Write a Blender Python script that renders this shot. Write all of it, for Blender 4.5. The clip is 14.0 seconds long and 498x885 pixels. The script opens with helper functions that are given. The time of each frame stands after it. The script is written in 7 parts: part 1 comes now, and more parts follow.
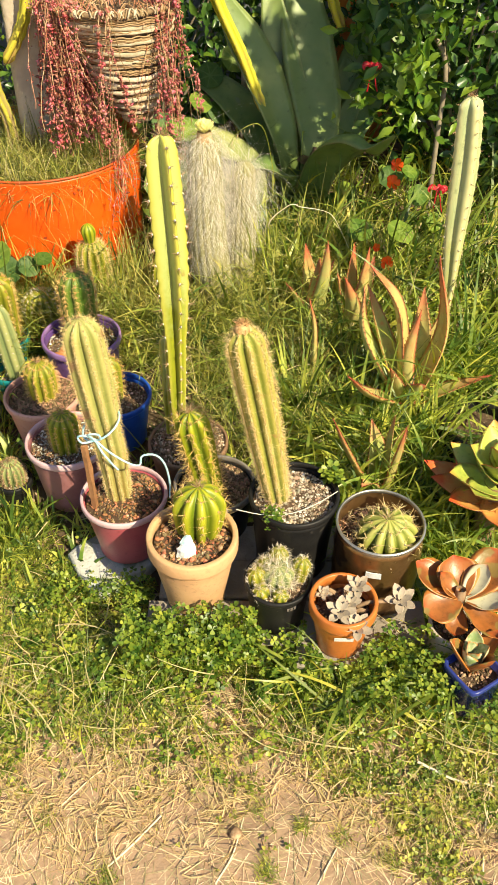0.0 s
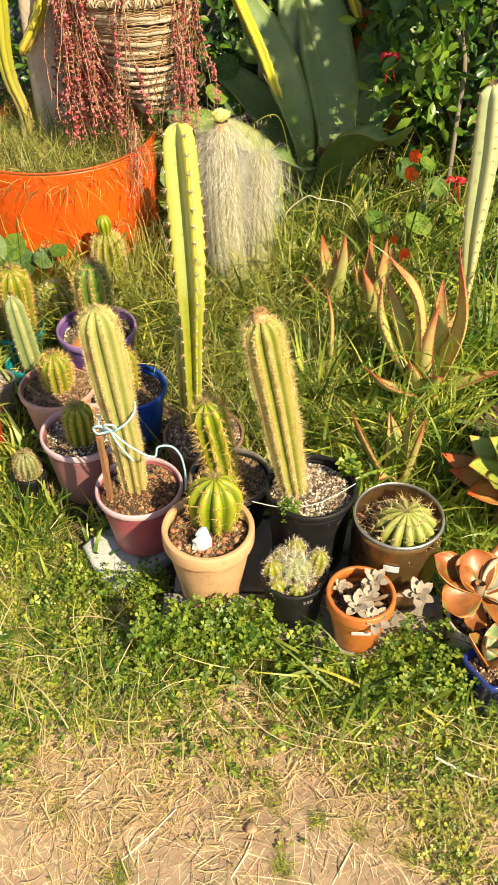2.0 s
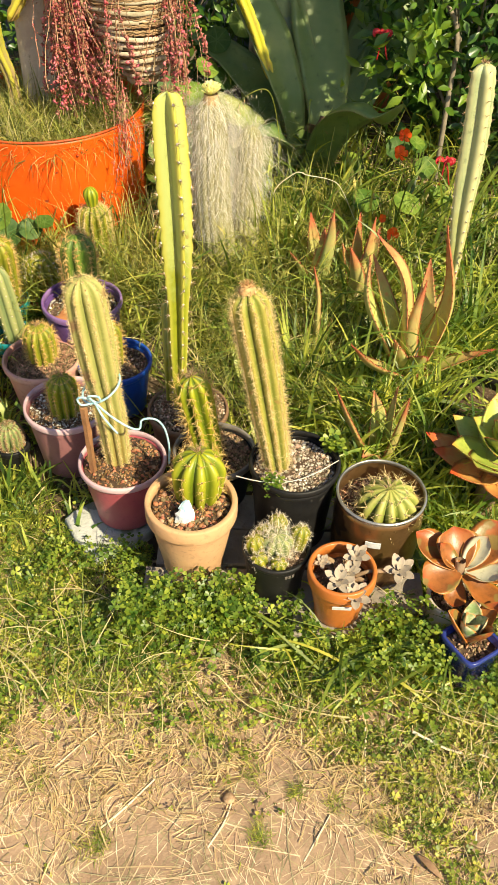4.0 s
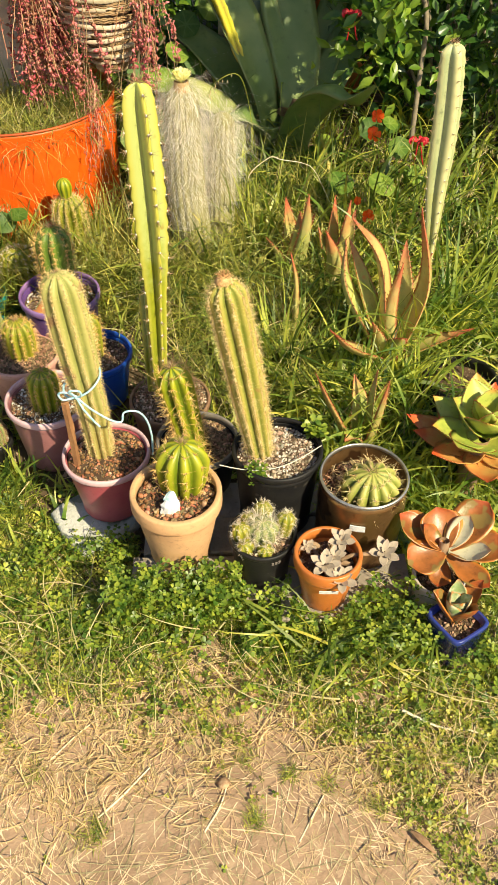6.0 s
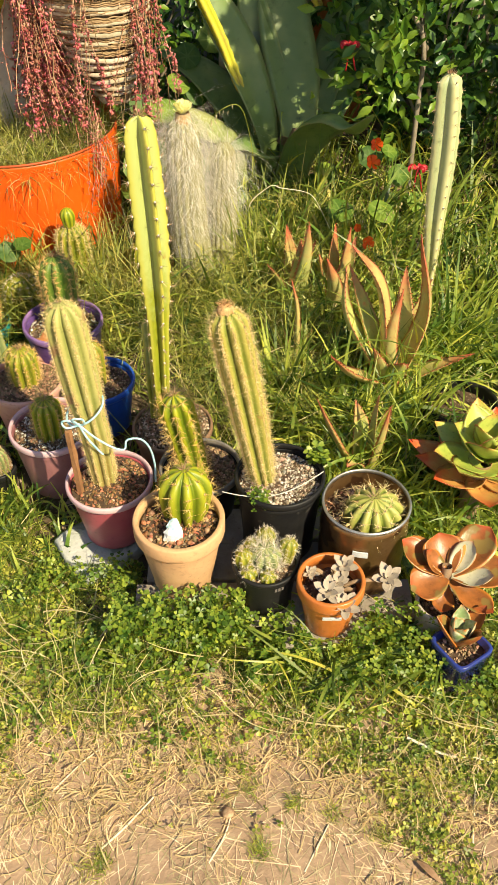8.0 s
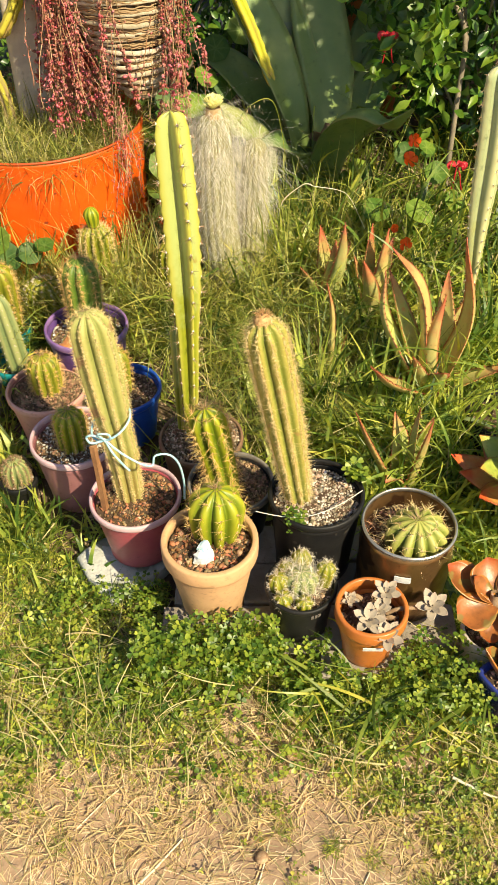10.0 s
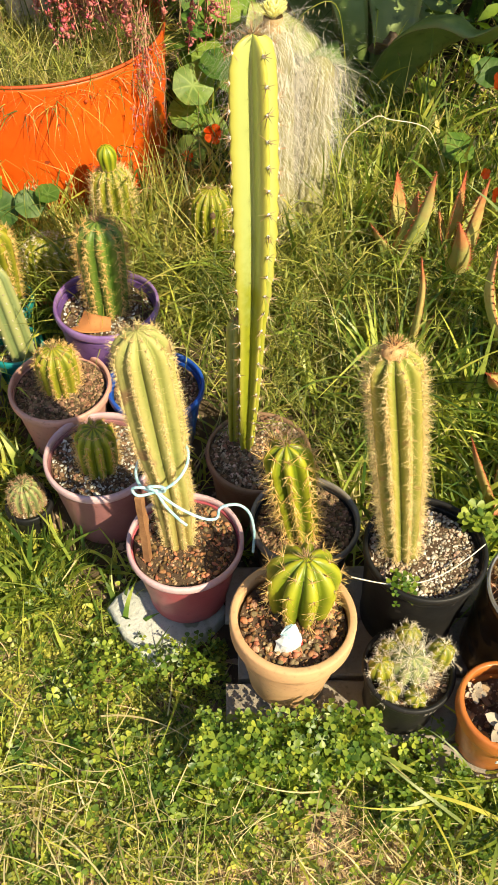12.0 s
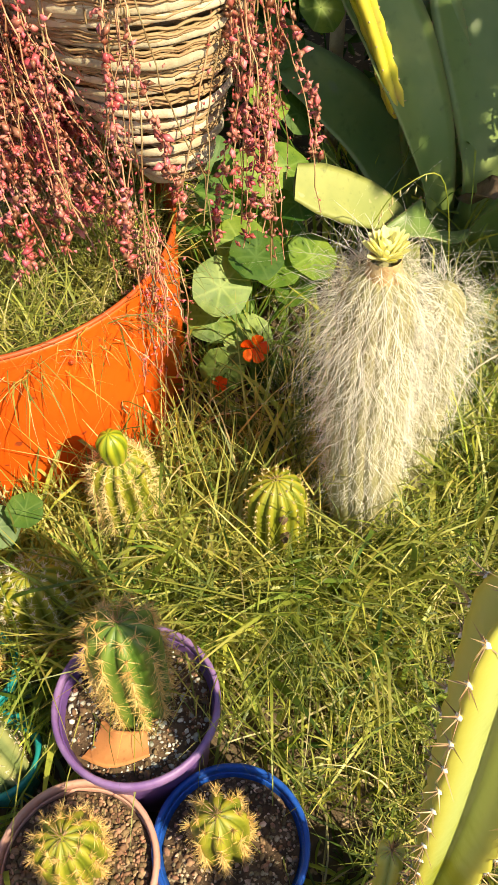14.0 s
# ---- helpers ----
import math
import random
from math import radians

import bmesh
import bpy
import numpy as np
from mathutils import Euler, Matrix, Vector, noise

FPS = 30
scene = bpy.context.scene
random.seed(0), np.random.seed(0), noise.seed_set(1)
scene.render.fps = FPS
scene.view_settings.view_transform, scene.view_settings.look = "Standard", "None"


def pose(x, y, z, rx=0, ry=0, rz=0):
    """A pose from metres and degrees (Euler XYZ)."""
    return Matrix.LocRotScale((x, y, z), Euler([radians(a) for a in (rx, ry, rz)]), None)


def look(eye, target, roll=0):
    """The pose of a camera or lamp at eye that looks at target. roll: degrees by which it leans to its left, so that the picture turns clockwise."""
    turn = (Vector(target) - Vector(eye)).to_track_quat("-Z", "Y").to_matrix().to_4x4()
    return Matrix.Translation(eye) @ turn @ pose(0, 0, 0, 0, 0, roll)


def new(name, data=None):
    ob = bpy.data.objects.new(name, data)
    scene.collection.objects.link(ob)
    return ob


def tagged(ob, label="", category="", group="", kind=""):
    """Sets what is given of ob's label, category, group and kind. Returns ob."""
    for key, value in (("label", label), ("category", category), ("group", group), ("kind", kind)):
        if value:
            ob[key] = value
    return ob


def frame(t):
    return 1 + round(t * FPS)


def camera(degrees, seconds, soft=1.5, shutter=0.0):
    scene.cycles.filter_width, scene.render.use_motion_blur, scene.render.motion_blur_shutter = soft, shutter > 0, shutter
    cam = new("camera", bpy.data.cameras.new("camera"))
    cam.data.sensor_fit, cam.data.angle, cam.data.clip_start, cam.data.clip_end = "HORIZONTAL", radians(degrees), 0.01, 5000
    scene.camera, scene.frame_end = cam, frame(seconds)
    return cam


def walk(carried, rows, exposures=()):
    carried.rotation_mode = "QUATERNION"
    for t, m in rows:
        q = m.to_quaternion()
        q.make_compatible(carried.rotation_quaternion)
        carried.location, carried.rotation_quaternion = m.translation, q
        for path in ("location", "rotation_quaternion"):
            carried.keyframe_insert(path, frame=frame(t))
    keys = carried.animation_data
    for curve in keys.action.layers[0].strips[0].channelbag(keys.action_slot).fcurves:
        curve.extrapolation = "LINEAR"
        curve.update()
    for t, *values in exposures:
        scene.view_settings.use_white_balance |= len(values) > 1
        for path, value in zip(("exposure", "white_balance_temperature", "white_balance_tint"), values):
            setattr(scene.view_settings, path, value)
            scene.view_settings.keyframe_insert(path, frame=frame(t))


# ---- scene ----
cam = camera(33.1, 14.0, 1.5)
METRES, EYE, TILT, LEAN, TURN = 1.75, 1.58, -42.0, 0.0, 0.0
ROWS = [
    (0.0, 0.0, 0.0, 0.0, 0.0, 0.0, -0.0),
    (0.5, -0.0105, -0.0006, -0.0044, 0.01, -0.0, -0.86),
    (1.0, -0.0058, 0.003, -0.0031, 0.25, 0.03, -1.31),
    (1.5, -0.001, 0.0062, -0.0078, 1.41, -0.17, -1.31),
    (2.0, -0.005, 0.0103, -0.0089, 0.85, -0.08, -0.23),
    (2.5, -0.0221, 0.0097, -0.0197, 1.13, -0.37, -1.58),
    (3.0, -0.0162, 0.0089, -0.0211, 1.1, -0.69, -1.83),
    (3.5, -0.0094, 0.0098, -0.02, 0.11, -0.91, -1.88),
    (6.0, -0.0021, 0.0053, -0.0102, -1.3, -2.5, 0.71),
    (6.5, -0.006, 0.0015, -0.0063, -1.2, -2.33, 0.72),
    (7.0, -0.0019, 0.0, -0.0054, -1.17, -1.94, 0.75),
    (9.5, -0.0004, 0.0104, 0.004, -0.59, -0.11, 1.73),
    (10.0, -0.0207, 0.061, 0.0197, 0.06, -1.34, 0.71),
    (10.5, -0.0686, 0.1686, 0.0693, -0.02, -5.09, -0.14),
    (11.0, -0.1106, 0.2328, 0.0999, -2.26, -6.31, -0.41),
    (11.5, -0.126, 0.2596, 0.1133, -3.01, -7.3, 0.15),
    (12.0, -0.1241, 0.3039, 0.1385, -1.76, -8.01, 0.62),
    (12.5, -0.0954, 0.4124, 0.226, 3.88, -7.82, -0.5),
    (13.0, -0.1169, 0.5192, 0.3025, 3.93, -7.32, -1.23),
    (13.5, -0.1894, 0.6236, 0.3778, -1.78, -7.07, 2.79),
    (14.0, -0.1879, 0.7141, 0.4294, -3.63, -8.26, 5.54),
]
EXPOSURES = [(0.0, 0.66), (3.5, 0.60), (6.5, 0.56), (10.5, 0.58), (12.5, 0.63), (13.5, 0.68), (14.0, 0.78)]
walk(cam, [(t, pose(0, 0, EYE, TILT, LEAN, TURN) @ pose(METRES * x, METRES * y, METRES * z, 90 + pitch, roll, yaw)) for t, x, y, z, yaw, pitch, roll in ROWS], EXPOSURES)

# ---- light ----
SUN_FROM = Vector((0.65, -0.76, 0.0)).normalized()
SUN_ELEV = radians(43)
world = bpy.data.worlds.new("world")
scene.world = world
world.use_nodes = True
wn = world.node_tree
sky = wn.nodes.new("ShaderNodeTexSky")
sky.sky_type = "NISHITA"
sky.sun_disc = False
sky.sun_elevation = SUN_ELEV
sky.sun_rotation = math.atan2(SUN_FROM.x, SUN_FROM.y)
wn.links.new(sky.outputs[0], wn.nodes["Background"].inputs[0])
wn.nodes["Background"].inputs[1].default_value = 0.076
lamp = bpy.data.lights.new("sun", "SUN")
lamp.energy, lamp.angle, lamp.color = 5.0, radians(0.6), (1.0, 0.87, 0.56)
sun = new("sun", lamp)
sun_dir = Vector((SUN_FROM.x * math.cos(SUN_ELEV), SUN_FROM.y * math.cos(SUN_ELEV), math.sin(SUN_ELEV)))
sun.matrix_world = look(sun_dir * 8, (0, 0, 0))


# ---- materials ----
def mat(name, a, b, rough=0.6, scale=18.0, bump=0.25, bscale=90.0, trans=0.0, metal=0.0, island=0.0, objrand=0.0,
        tip=None, tip_lo=0.0, tip_hi=1.0, crest=None, spots=None, spot_scale=60.0, spot_at=0.62, coat=0.0, spec=0.5, mottle=0.55):
    """Two tones by a broad noise, a finer mottling, optional pigment along 'along' or 'crest', optional spots, relief."""
    m = bpy.data.materials.new(name)
    m.use_nodes = True
    n, l = m.node_tree.nodes, m.node_tree.links
    bsdf = n["Principled BSDF"]
    tc = n.new("ShaderNodeTexCoord")

    def noise_tex(s, d, r=0.6):
        t = n.new("ShaderNodeTexNoise")
        t.inputs["Scale"].default_value, t.inputs["Detail"].default_value, t.inputs["Roughness"].default_value = s, d, r
        l.new(tc.outputs["Object"], t.inputs["Vector"])
        return t.outputs["Fac"]

    def ramp(fac, lo, hi):
        r = n.new("ShaderNodeMapRange")
        r.interpolation_type = "SMOOTHSTEP"
        r.inputs["From Min"].default_value, r.inputs["From Max"].default_value = lo, hi
        l.new(fac, r.inputs["Value"])
        return r.outputs["Result"]

    def mix(fac, x, y, kind="MIX"):
        q = n.new("ShaderNodeMix")
        q.data_type, q.blend_type = "RGBA", kind
        if isinstance(fac, float):
            q.inputs["Factor"].default_value = fac
        else:
            l.new(fac, q.inputs["Factor"])
        for sock, val in (("A", x), ("B", y)):
            s = [i for i in q.inputs if i.name == sock and i.type == "RGBA"][0]
            if isinstance(val, tuple):
                s.default_value = (*val, 1)
            else:
                l.new(val, s)
        return [o for o in q.outputs if o.type == "RGBA"][0]

    col = mix(ramp(noise_tex(scale, 4), 0.35, 0.65), a, b)
    dark = tuple(c * mottle for c in a)
    col = mix(ramp(noise_tex(scale * 7, 3), 0.55, 0.85), col, dark)
    if tip is not None:
        at = n.new("ShaderNodeAttribute")
        at.attribute_name = "along"
        add = n.new("ShaderNodeMath")
        add.operation = "ADD"
        wob = n.new("ShaderNodeMath")
        wob.operation = "MULTIPLY_ADD"
        l.new(noise_tex(scale * 2, 4), wob.inputs[0])
        wob.inputs[1].default_value, wob.inputs[2].default_value = 0.5, -0.25
        l.new(at.outputs["Fac"], add.inputs[0])
        l.new(wob.outputs[0], add.inputs[1])
        col = mix(ramp(add.outputs[0], tip_lo, tip_hi), col, tip)
    if crest is not None:
        at = n.new("ShaderNodeAttribute")
        at.attribute_name = "crest"
        col = mix(ramp(at.outputs["Fac"], 0.45, 1.05), col, crest)
    if spots is not None:
        col = mix(ramp(noise_tex(spot_scale, 2, 0.4), spot_at, spot_at + 0.06), col, spots)
    if island or objrand:
        src = n.new("ShaderNodeNewGeometry").outputs["Random Per Island"] if island else n.new("ShaderNodeObjectInfo").outputs["Random"]
        k = island or objrand
        hsv = n.new("ShaderNodeHueSaturation")
        for sock, span, mid in (("Value", 1.3 * k, 1 - 0.6 * k), ("Hue", -0.07 * k, 0.5 + 0.035 * k)):
            mr = n.new("ShaderNodeMath")
            mr.operation = "MULTIPLY_ADD"
            mr.inputs[1].default_value, mr.inputs[2].default_value = span, mid
            l.new(src, mr.inputs[0])
            l.new(mr.outputs[0], hsv.inputs[sock])
        l.new(col, hsv.inputs["Color"])
        col = hsv.outputs["Color"]
    l.new(col, bsdf.inputs["Base Color"])
    bsdf.inputs["Roughness"].default_value = rough
    bsdf.inputs["Metallic"].default_value = metal
    bsdf.inputs["Specular IOR Level"].default_value = spec
    if coat:
        bsdf.inputs["Coat Weight"].default_value, bsdf.inputs["Coat Roughness"].default_value = coat, 0.2
    if bump:
        bp = n.new("ShaderNodeBump")
        bp.inputs["Strength"].default_value, bp.inputs["Distance"].default_value = bump, 0.004
        l.new(noise_tex(bscale, 5), bp.inputs["Height"])
        l.new(bp.outputs[0], bsdf.inputs["Normal"])
    if trans:
        tr = n.new("ShaderNodeBsdfTranslucent")
        bright = mix(1.0, col, (1.25, 1.3, 0.8), "MULTIPLY")
        l.new(bright, tr.inputs["Color"])
        ms = n.new("ShaderNodeMixShader")
        ms.inputs[0].default_value = trans
        l.new(bsdf.outputs[0], ms.inputs[1])
        l.new(tr.outputs[0], ms.inputs[2])
        l.new(ms.outputs[0], n["Material Output"].inputs[0])
    return m


M_DIRT = mat("dirt", (0.42, 0.28, 0.182), (0.32, 0.21, 0.135), 0.95, 7, 1.0, 70, spots=(0.44, 0.305, 0.20), spot_scale=60, spot_at=0.60, tip=(0.10, 0.068, 0.04), tip_lo=0.3, tip_hi=0.7)
M_SOIL = mat("potting_soil", (0.065, 0.038, 0.022), (0.13, 0.08, 0.048), 0.95, 40, 1.0, 160, spots=(0.34, 0.26, 0.18), spot_scale=160, spot_at=0.62)
M_PERLITE = mat("perlite", (0.36, 0.35, 0.31), (0.64, 0.63, 0.59), 0.9, 60, 0.4, 200, island=0.8)
M_GRITDULL = mat("dull_grit", (0.28, 0.19, 0.12), (0.55, 0.45, 0.33), 0.85, 60, 0.4, 200, island=0.9)
M_GRIT = mat("grit", (0.30, 0.22, 0.15), (0.66, 0.61, 0.54), 0.85, 60, 0.4, 200, island=0.9)
M_PEBBLE = mat("pebble", (0.20, 0.115, 0.055), (0.48, 0.34, 0.20), 0.8, 40, 0.4, 200, island=1.0)
M_BARKCHIP = mat("red_bark_chip", (0.19, 0.085, 0.035), (0.40, 0.21, 0.09), 0.85, 40, 0.4, 200, island=0.9)
M_CHIP = mat("bark_chip", (0.15, 0.085, 0.045), (0.30, 0.19, 0.11), 0.9, 40, 0.4, 200, island=0.8)
M_LIMESTONE = mat("white_slab", (0.60, 0.60, 0.57), (0.48, 0.49, 0.46), 0.9, 14, 0.8, 120, spots=(0.26, 0.28, 0.22), spot_scale=24, spot_at=0.58)
M_BOARD = mat("weathered_board", (0.26, 0.22, 0.18), (0.36, 0.31, 0.26), 0.9, 12, 0.6, 160)
M_POST = mat("weathered_post", (0.62, 0.53, 0.42), (0.46, 0.38, 0.30), 0.9, 9, 0.7, 70)
M_STAKE = mat("stake_wood", (0.40, 0.20, 0.09), (0.30, 0.14, 0.06), 0.8, 30, 0.5, 150)
M_GRASS = mat("grass", (0.12, 0.195, 0.026), (0.42, 0.45, 0.07), 0.42, 9, 0.0, trans=0.42, island=1.15, spec=0.6)
M_BLADE = mat("broad_grass", (0.13, 0.23, 0.036), (0.42, 0.48, 0.085), 0.40, 11, 0.0, trans=0.42, island=1.2, spec=0.6)
M_FERNY = mat("fine_grass", (0.12, 0.165, 0.03), (0.37, 0.37, 0.08), 0.5, 9, 0.0, trans=0.33, island=1.1)
M_YELLOWGRASS = mat("yellowing_grass", (0.26, 0.31, 0.05), (0.50, 0.45, 0.12), 0.45, 7, 0.0, trans=0.3, island=0.7)
M_DRYGRASS = mat("dry_grass", (0.54, 0.45, 0.20), (0.68, 0.58, 0.32), 0.6, 12, 0.0, trans=0.25, island=0.4)
M_STRAW = mat("straw", (0.50, 0.37, 0.20), (0.68, 0.54, 0.34), 0.6, 30, 0.0, island=0.9)
M_DEADGRASS = mat("dead_grass", (0.63, 0.49, 0.26), (0.54, 0.40, 0.20), 0.6, 30, 0.0, trans=0.2, island=0.5)
M_CLOVER = mat("clover_leaf", (0.105, 0.19, 0.02), (0.26, 0.335, 0.045), 0.4, 20, 0.0, trans=0.3, island=1.0)
M_WEED = mat("lawn_leaf", (0.17, 0.24, 0.031), (0.42, 0.425, 0.08), 0.45, 15, 0.0, trans=0.3, island=1.0)
M_TERRA = mat("terracotta", (0.68, 0.41, 0.21), (0.60, 0.35, 0.18), 0.75, 14, 0.2, 150, spots=(0.50, 0.29, 0.14), spot_scale=26, spot_at=0.64)
M_GLAZE = mat("orange_clay", (0.60, 0.19, 0.035), (0.50, 0.15, 0.03), 0.45, 14, 0.15, 120, coat=0.3)
M_MAROON = mat("maroon_plastic", (0.42, 0.085, 0.115), (0.48, 0.12, 0.14), 0.42, 10, 0.05, 120)
M_PINKRIM = mat("faded_pink_plastic", (0.70, 0.48, 0.52), (0.60, 0.38, 0.42), 0.5, 16, 0.1, 120)
M_SALMON = mat("salmon_plastic", (0.60, 0.31, 0.25), (0.64, 0.37, 0.31), 0.5, 12, 0.1, 120)
M_MAUVE = mat("mauve_plastic", (0.34, 0.15, 0.16), (0.28, 0.11, 0.12), 0.5, 9, 0.1, 120)
M_PURPLE = mat("purple_plastic", (0.12, 0.055, 0.24), (0.17, 0.09, 0.30), 0.38, 12, 0.05, 100)
M_PURPLERIM = mat("purple_rim", (0.30, 0.18, 0.42), (0.20, 0.10, 0.32), 0.45, 18, 0.1, 100)
M_BLUE = mat("blue_plastic", (0.012, 0.075, 0.42), (0.02, 0.10, 0.50), 0.32, 12, 0.05, 100)
M_NAVY = mat("navy_glaze", (0.02, 0.035, 0.20), (0.03, 0.05, 0.28), 0.25, 14, 0.05, 100, coat=0.4)
M_TEAL = mat("teal_plastic", (0.01, 0.20, 0.23), (0.015, 0.26, 0.27), 0.4, 12, 0.05, 100)
M_RED = mat("red_plastic", (0.55, 0.05, 0.02), (0.48, 0.04, 0.02), 0.4, 12, 0.05, 100)
M_BLACK = mat("black_plastic", (0.010, 0.010, 0.011), (0.018, 0.017, 0.017), 0.5, 14, 0.1, 100, spots=(0.05, 0.045, 0.04), spot_scale=50, spot_at=0.68, spec=0.3)
M_GREYRIM = mat("worn_grey_rim", (0.26, 0.23, 0.20), (0.16, 0.14, 0.13), 0.5, 20, 0.1, 100)
M_TIN = mat("rusty_tin", (0.24, 0.135, 0.055), (0.36, 0.22, 0.10), 0.30, 9, 0.15, 60, metal=0.75, spots=(0.10, 0.05, 0.025), spot_scale=18, spot_at=0.55)
M_TINRIM = mat("bare_tin_rim", (0.62, 0.60, 0.56), (0.45, 0.42, 0.38), 0.35, 30, 0.05, 80, metal=0.8)
M_WHITEPOT = mat("white_plastic", (0.62, 0.56, 0.50), (0.50, 0.44, 0.38), 0.5, 14, 0.1, 90)
M_BROWNPOT = mat("brown_plastic", (0.24, 0.13, 0.075), (0.32, 0.20, 0.12), 0.65, 14, 0.2, 90)
M_BASIN = mat("orange_enamel", (0.86, 0.115, 0.005), (0.78, 0.095, 0.005), 0.42, 5, 0.1, 50, spots=(0.30, 0.05, 0.015), spot_scale=40, spot_at=0.70)
M_BASINRIM = mat("basin_rim", (0.66, 0.10, 0.01), (0.42, 0.075, 0.02), 0.5, 25, 0.2, 80)
M_LABEL = mat("white_label", (0.74, 0.76, 0.77), (0.60, 0.65, 0.68), 0.5, 60, 0.3, 160)
M_LABELBLUE = mat("blue_print", (0.36, 0.62, 0.70), (0.60, 0.74, 0.78), 0.5, 70, 0.2, 160)
M_LABELRED = mat("red_print", (0.60, 0.07, 0.05), (0.50, 0.06, 0.05), 0.5, 30, 0.0)
M_STRING = mat("blue_string", (0.30, 0.58, 0.70), (0.56, 0.76, 0.84), 0.7, 120, 0.4, 400)
M_THREAD = mat("white_thread", (0.78, 0.74, 0.66), (0.68, 0.64, 0.55), 0.7, 120, 0.0)
C_OLIVE = mat("cactus_olive", (0.26, 0.28, 0.07), (0.34, 0.34, 0.10), 0.6, 16, 0.35, 140, spots=(0.32, 0.20, 0.09), spot_scale=14, spot_at=0.64, crest=(0.46, 0.42, 0.14), tip=(0.30, 0.23, 0.06), tip_lo=0.50, tip_hi=0.05)
C_FAT = mat("cactus_gold", (0.20, 0.23, 0.03), (0.27, 0.28, 0.05), 0.6, 16, 0.35, 140, spots=(0.36, 0.25, 0.07), spot_scale=30, spot_at=0.70, crest=(0.44, 0.38, 0.08))
C_LIME = mat("cactus_lime", (0.17, 0.22, 0.010), (0.12, 0.175, 0.010), 0.38, 16, 0.15, 140, crest=(0.38, 0.385, 0.02))
C_WING = mat("cactus_winged", (0.30, 0.32, 0.02), (0.25, 0.28, 0.02), 0.42, 12, 0.12, 90, spots=(0.38, 0.32, 0.08), spot_scale=26, spot_at=0.70, crest=(0.50, 0.47, 0.07), tip=(0.43, 0.48, 0.15), tip_lo=0.42, tip_hi=0.66)
C_PALE = mat("cactus_pale", (0.36, 0.43, 0.22), (0.46, 0.50, 0.25), 0.45, 9, 0.1, 90, crest=(0.62, 0.60, 0.30), tip=(0.50, 0.46, 0.10), tip_lo=0.7, tip_hi=0.1)
C_DARK = mat("cactus_dark", (0.06, 0.125, 0.015), (0.09, 0.16, 0.02), 0.45, 16, 0.15, 140, crest=(0.17, 0.24, 0.035))
C_SMALL = mat("cactus_small", (0.14, 0.175, 0.010), (0.21, 0.22, 0.014), 0.5, 20, 0.15, 140, crest=(0.34, 0.31, 0.025))
C_FERO = mat("cactus_grey_green", (0.20, 0.25, 0.04), (0.29, 0.31, 0.06), 0.5, 20, 0.15, 140, crest=(0.44, 0.42, 0.11))
C_GREY = mat("cactus_grey", (0.15, 0.20, 0.07), (0.20, 0.24, 0.09), 0.6, 14, 0.15, 120, crest=(0.36, 0.37, 0.14))
C_HAIRY = mat("cactus_hidden", (0.30, 0.28, 0.13), (0.38, 0.34, 0.18), 0.8, 20, 0.2, 100)
C_OLDSTEM = mat("old_cactus_stem", (0.30, 0.32, 0.02), (0.40, 0.39, 0.03), 0.45, 12, 0.3, 90, crest=(0.50, 0.45, 0.05), tip=(0.36, 0.25, 0.13), tip_lo=0.45, tip_hi=0.1)
C_EPI = mat("climbing_cactus", (0.40, 0.42, 0.02), (0.50, 0.48, 0.03), 0.4, 9, 0.15, 70, crest=(0.66, 0.58, 0.06), tip=(0.42, 0.26, 0.10), tip_lo=0.8, tip_hi=1.1)
M_SPINE = mat("golden_spine", (0.80, 0.65, 0.33), (0.66, 0.48, 0.20), 0.5, 60, 0.0, island=0.5)
M_SPINEGOLD = mat("deep_golden_spine", (0.74, 0.52, 0.20), (0.58, 0.36, 0.11), 0.5, 60, 0.0, island=0.5)
M_SPINEDARK = mat("brown_spine", (0.30, 0.18, 0.09), (0.45, 0.32, 0.18), 0.5, 60, 0.0, island=0.6)
M_CROWN = mat("crown_wool", (0.48, 0.26, 0.10), (0.66, 0.44, 0.20), 0.9, 60, 0.6, 260, island=0.5)
M_SPINEWHITE = mat("white_spine", (0.82, 0.75, 0.63), (0.68, 0.58, 0.45), 0.5, 60, 0.0, island=0.35)
M_AREOLE = mat("areole_felt", (0.55, 0.42, 0.24), (0.70, 0.60, 0.42), 0.95, 80, 0.3, 300)
M_AREOLEW = mat("white_felt", (0.80, 0.76, 0.68), (0.70, 0.66, 0.56), 0.95, 80, 0.3, 300)
M_HAIR = mat("white_hair", (0.84, 0.79, 0.78), (0.66, 0.61, 0.60), 0.5, 30, 0.0, trans=0.35, island=0.6)
M_PETALY = mat("cream_petal", (0.95, 0.90, 0.48), (0.96, 0.92, 0.60), 0.5, 10, 0.0, trans=0.35, mottle=0.95)


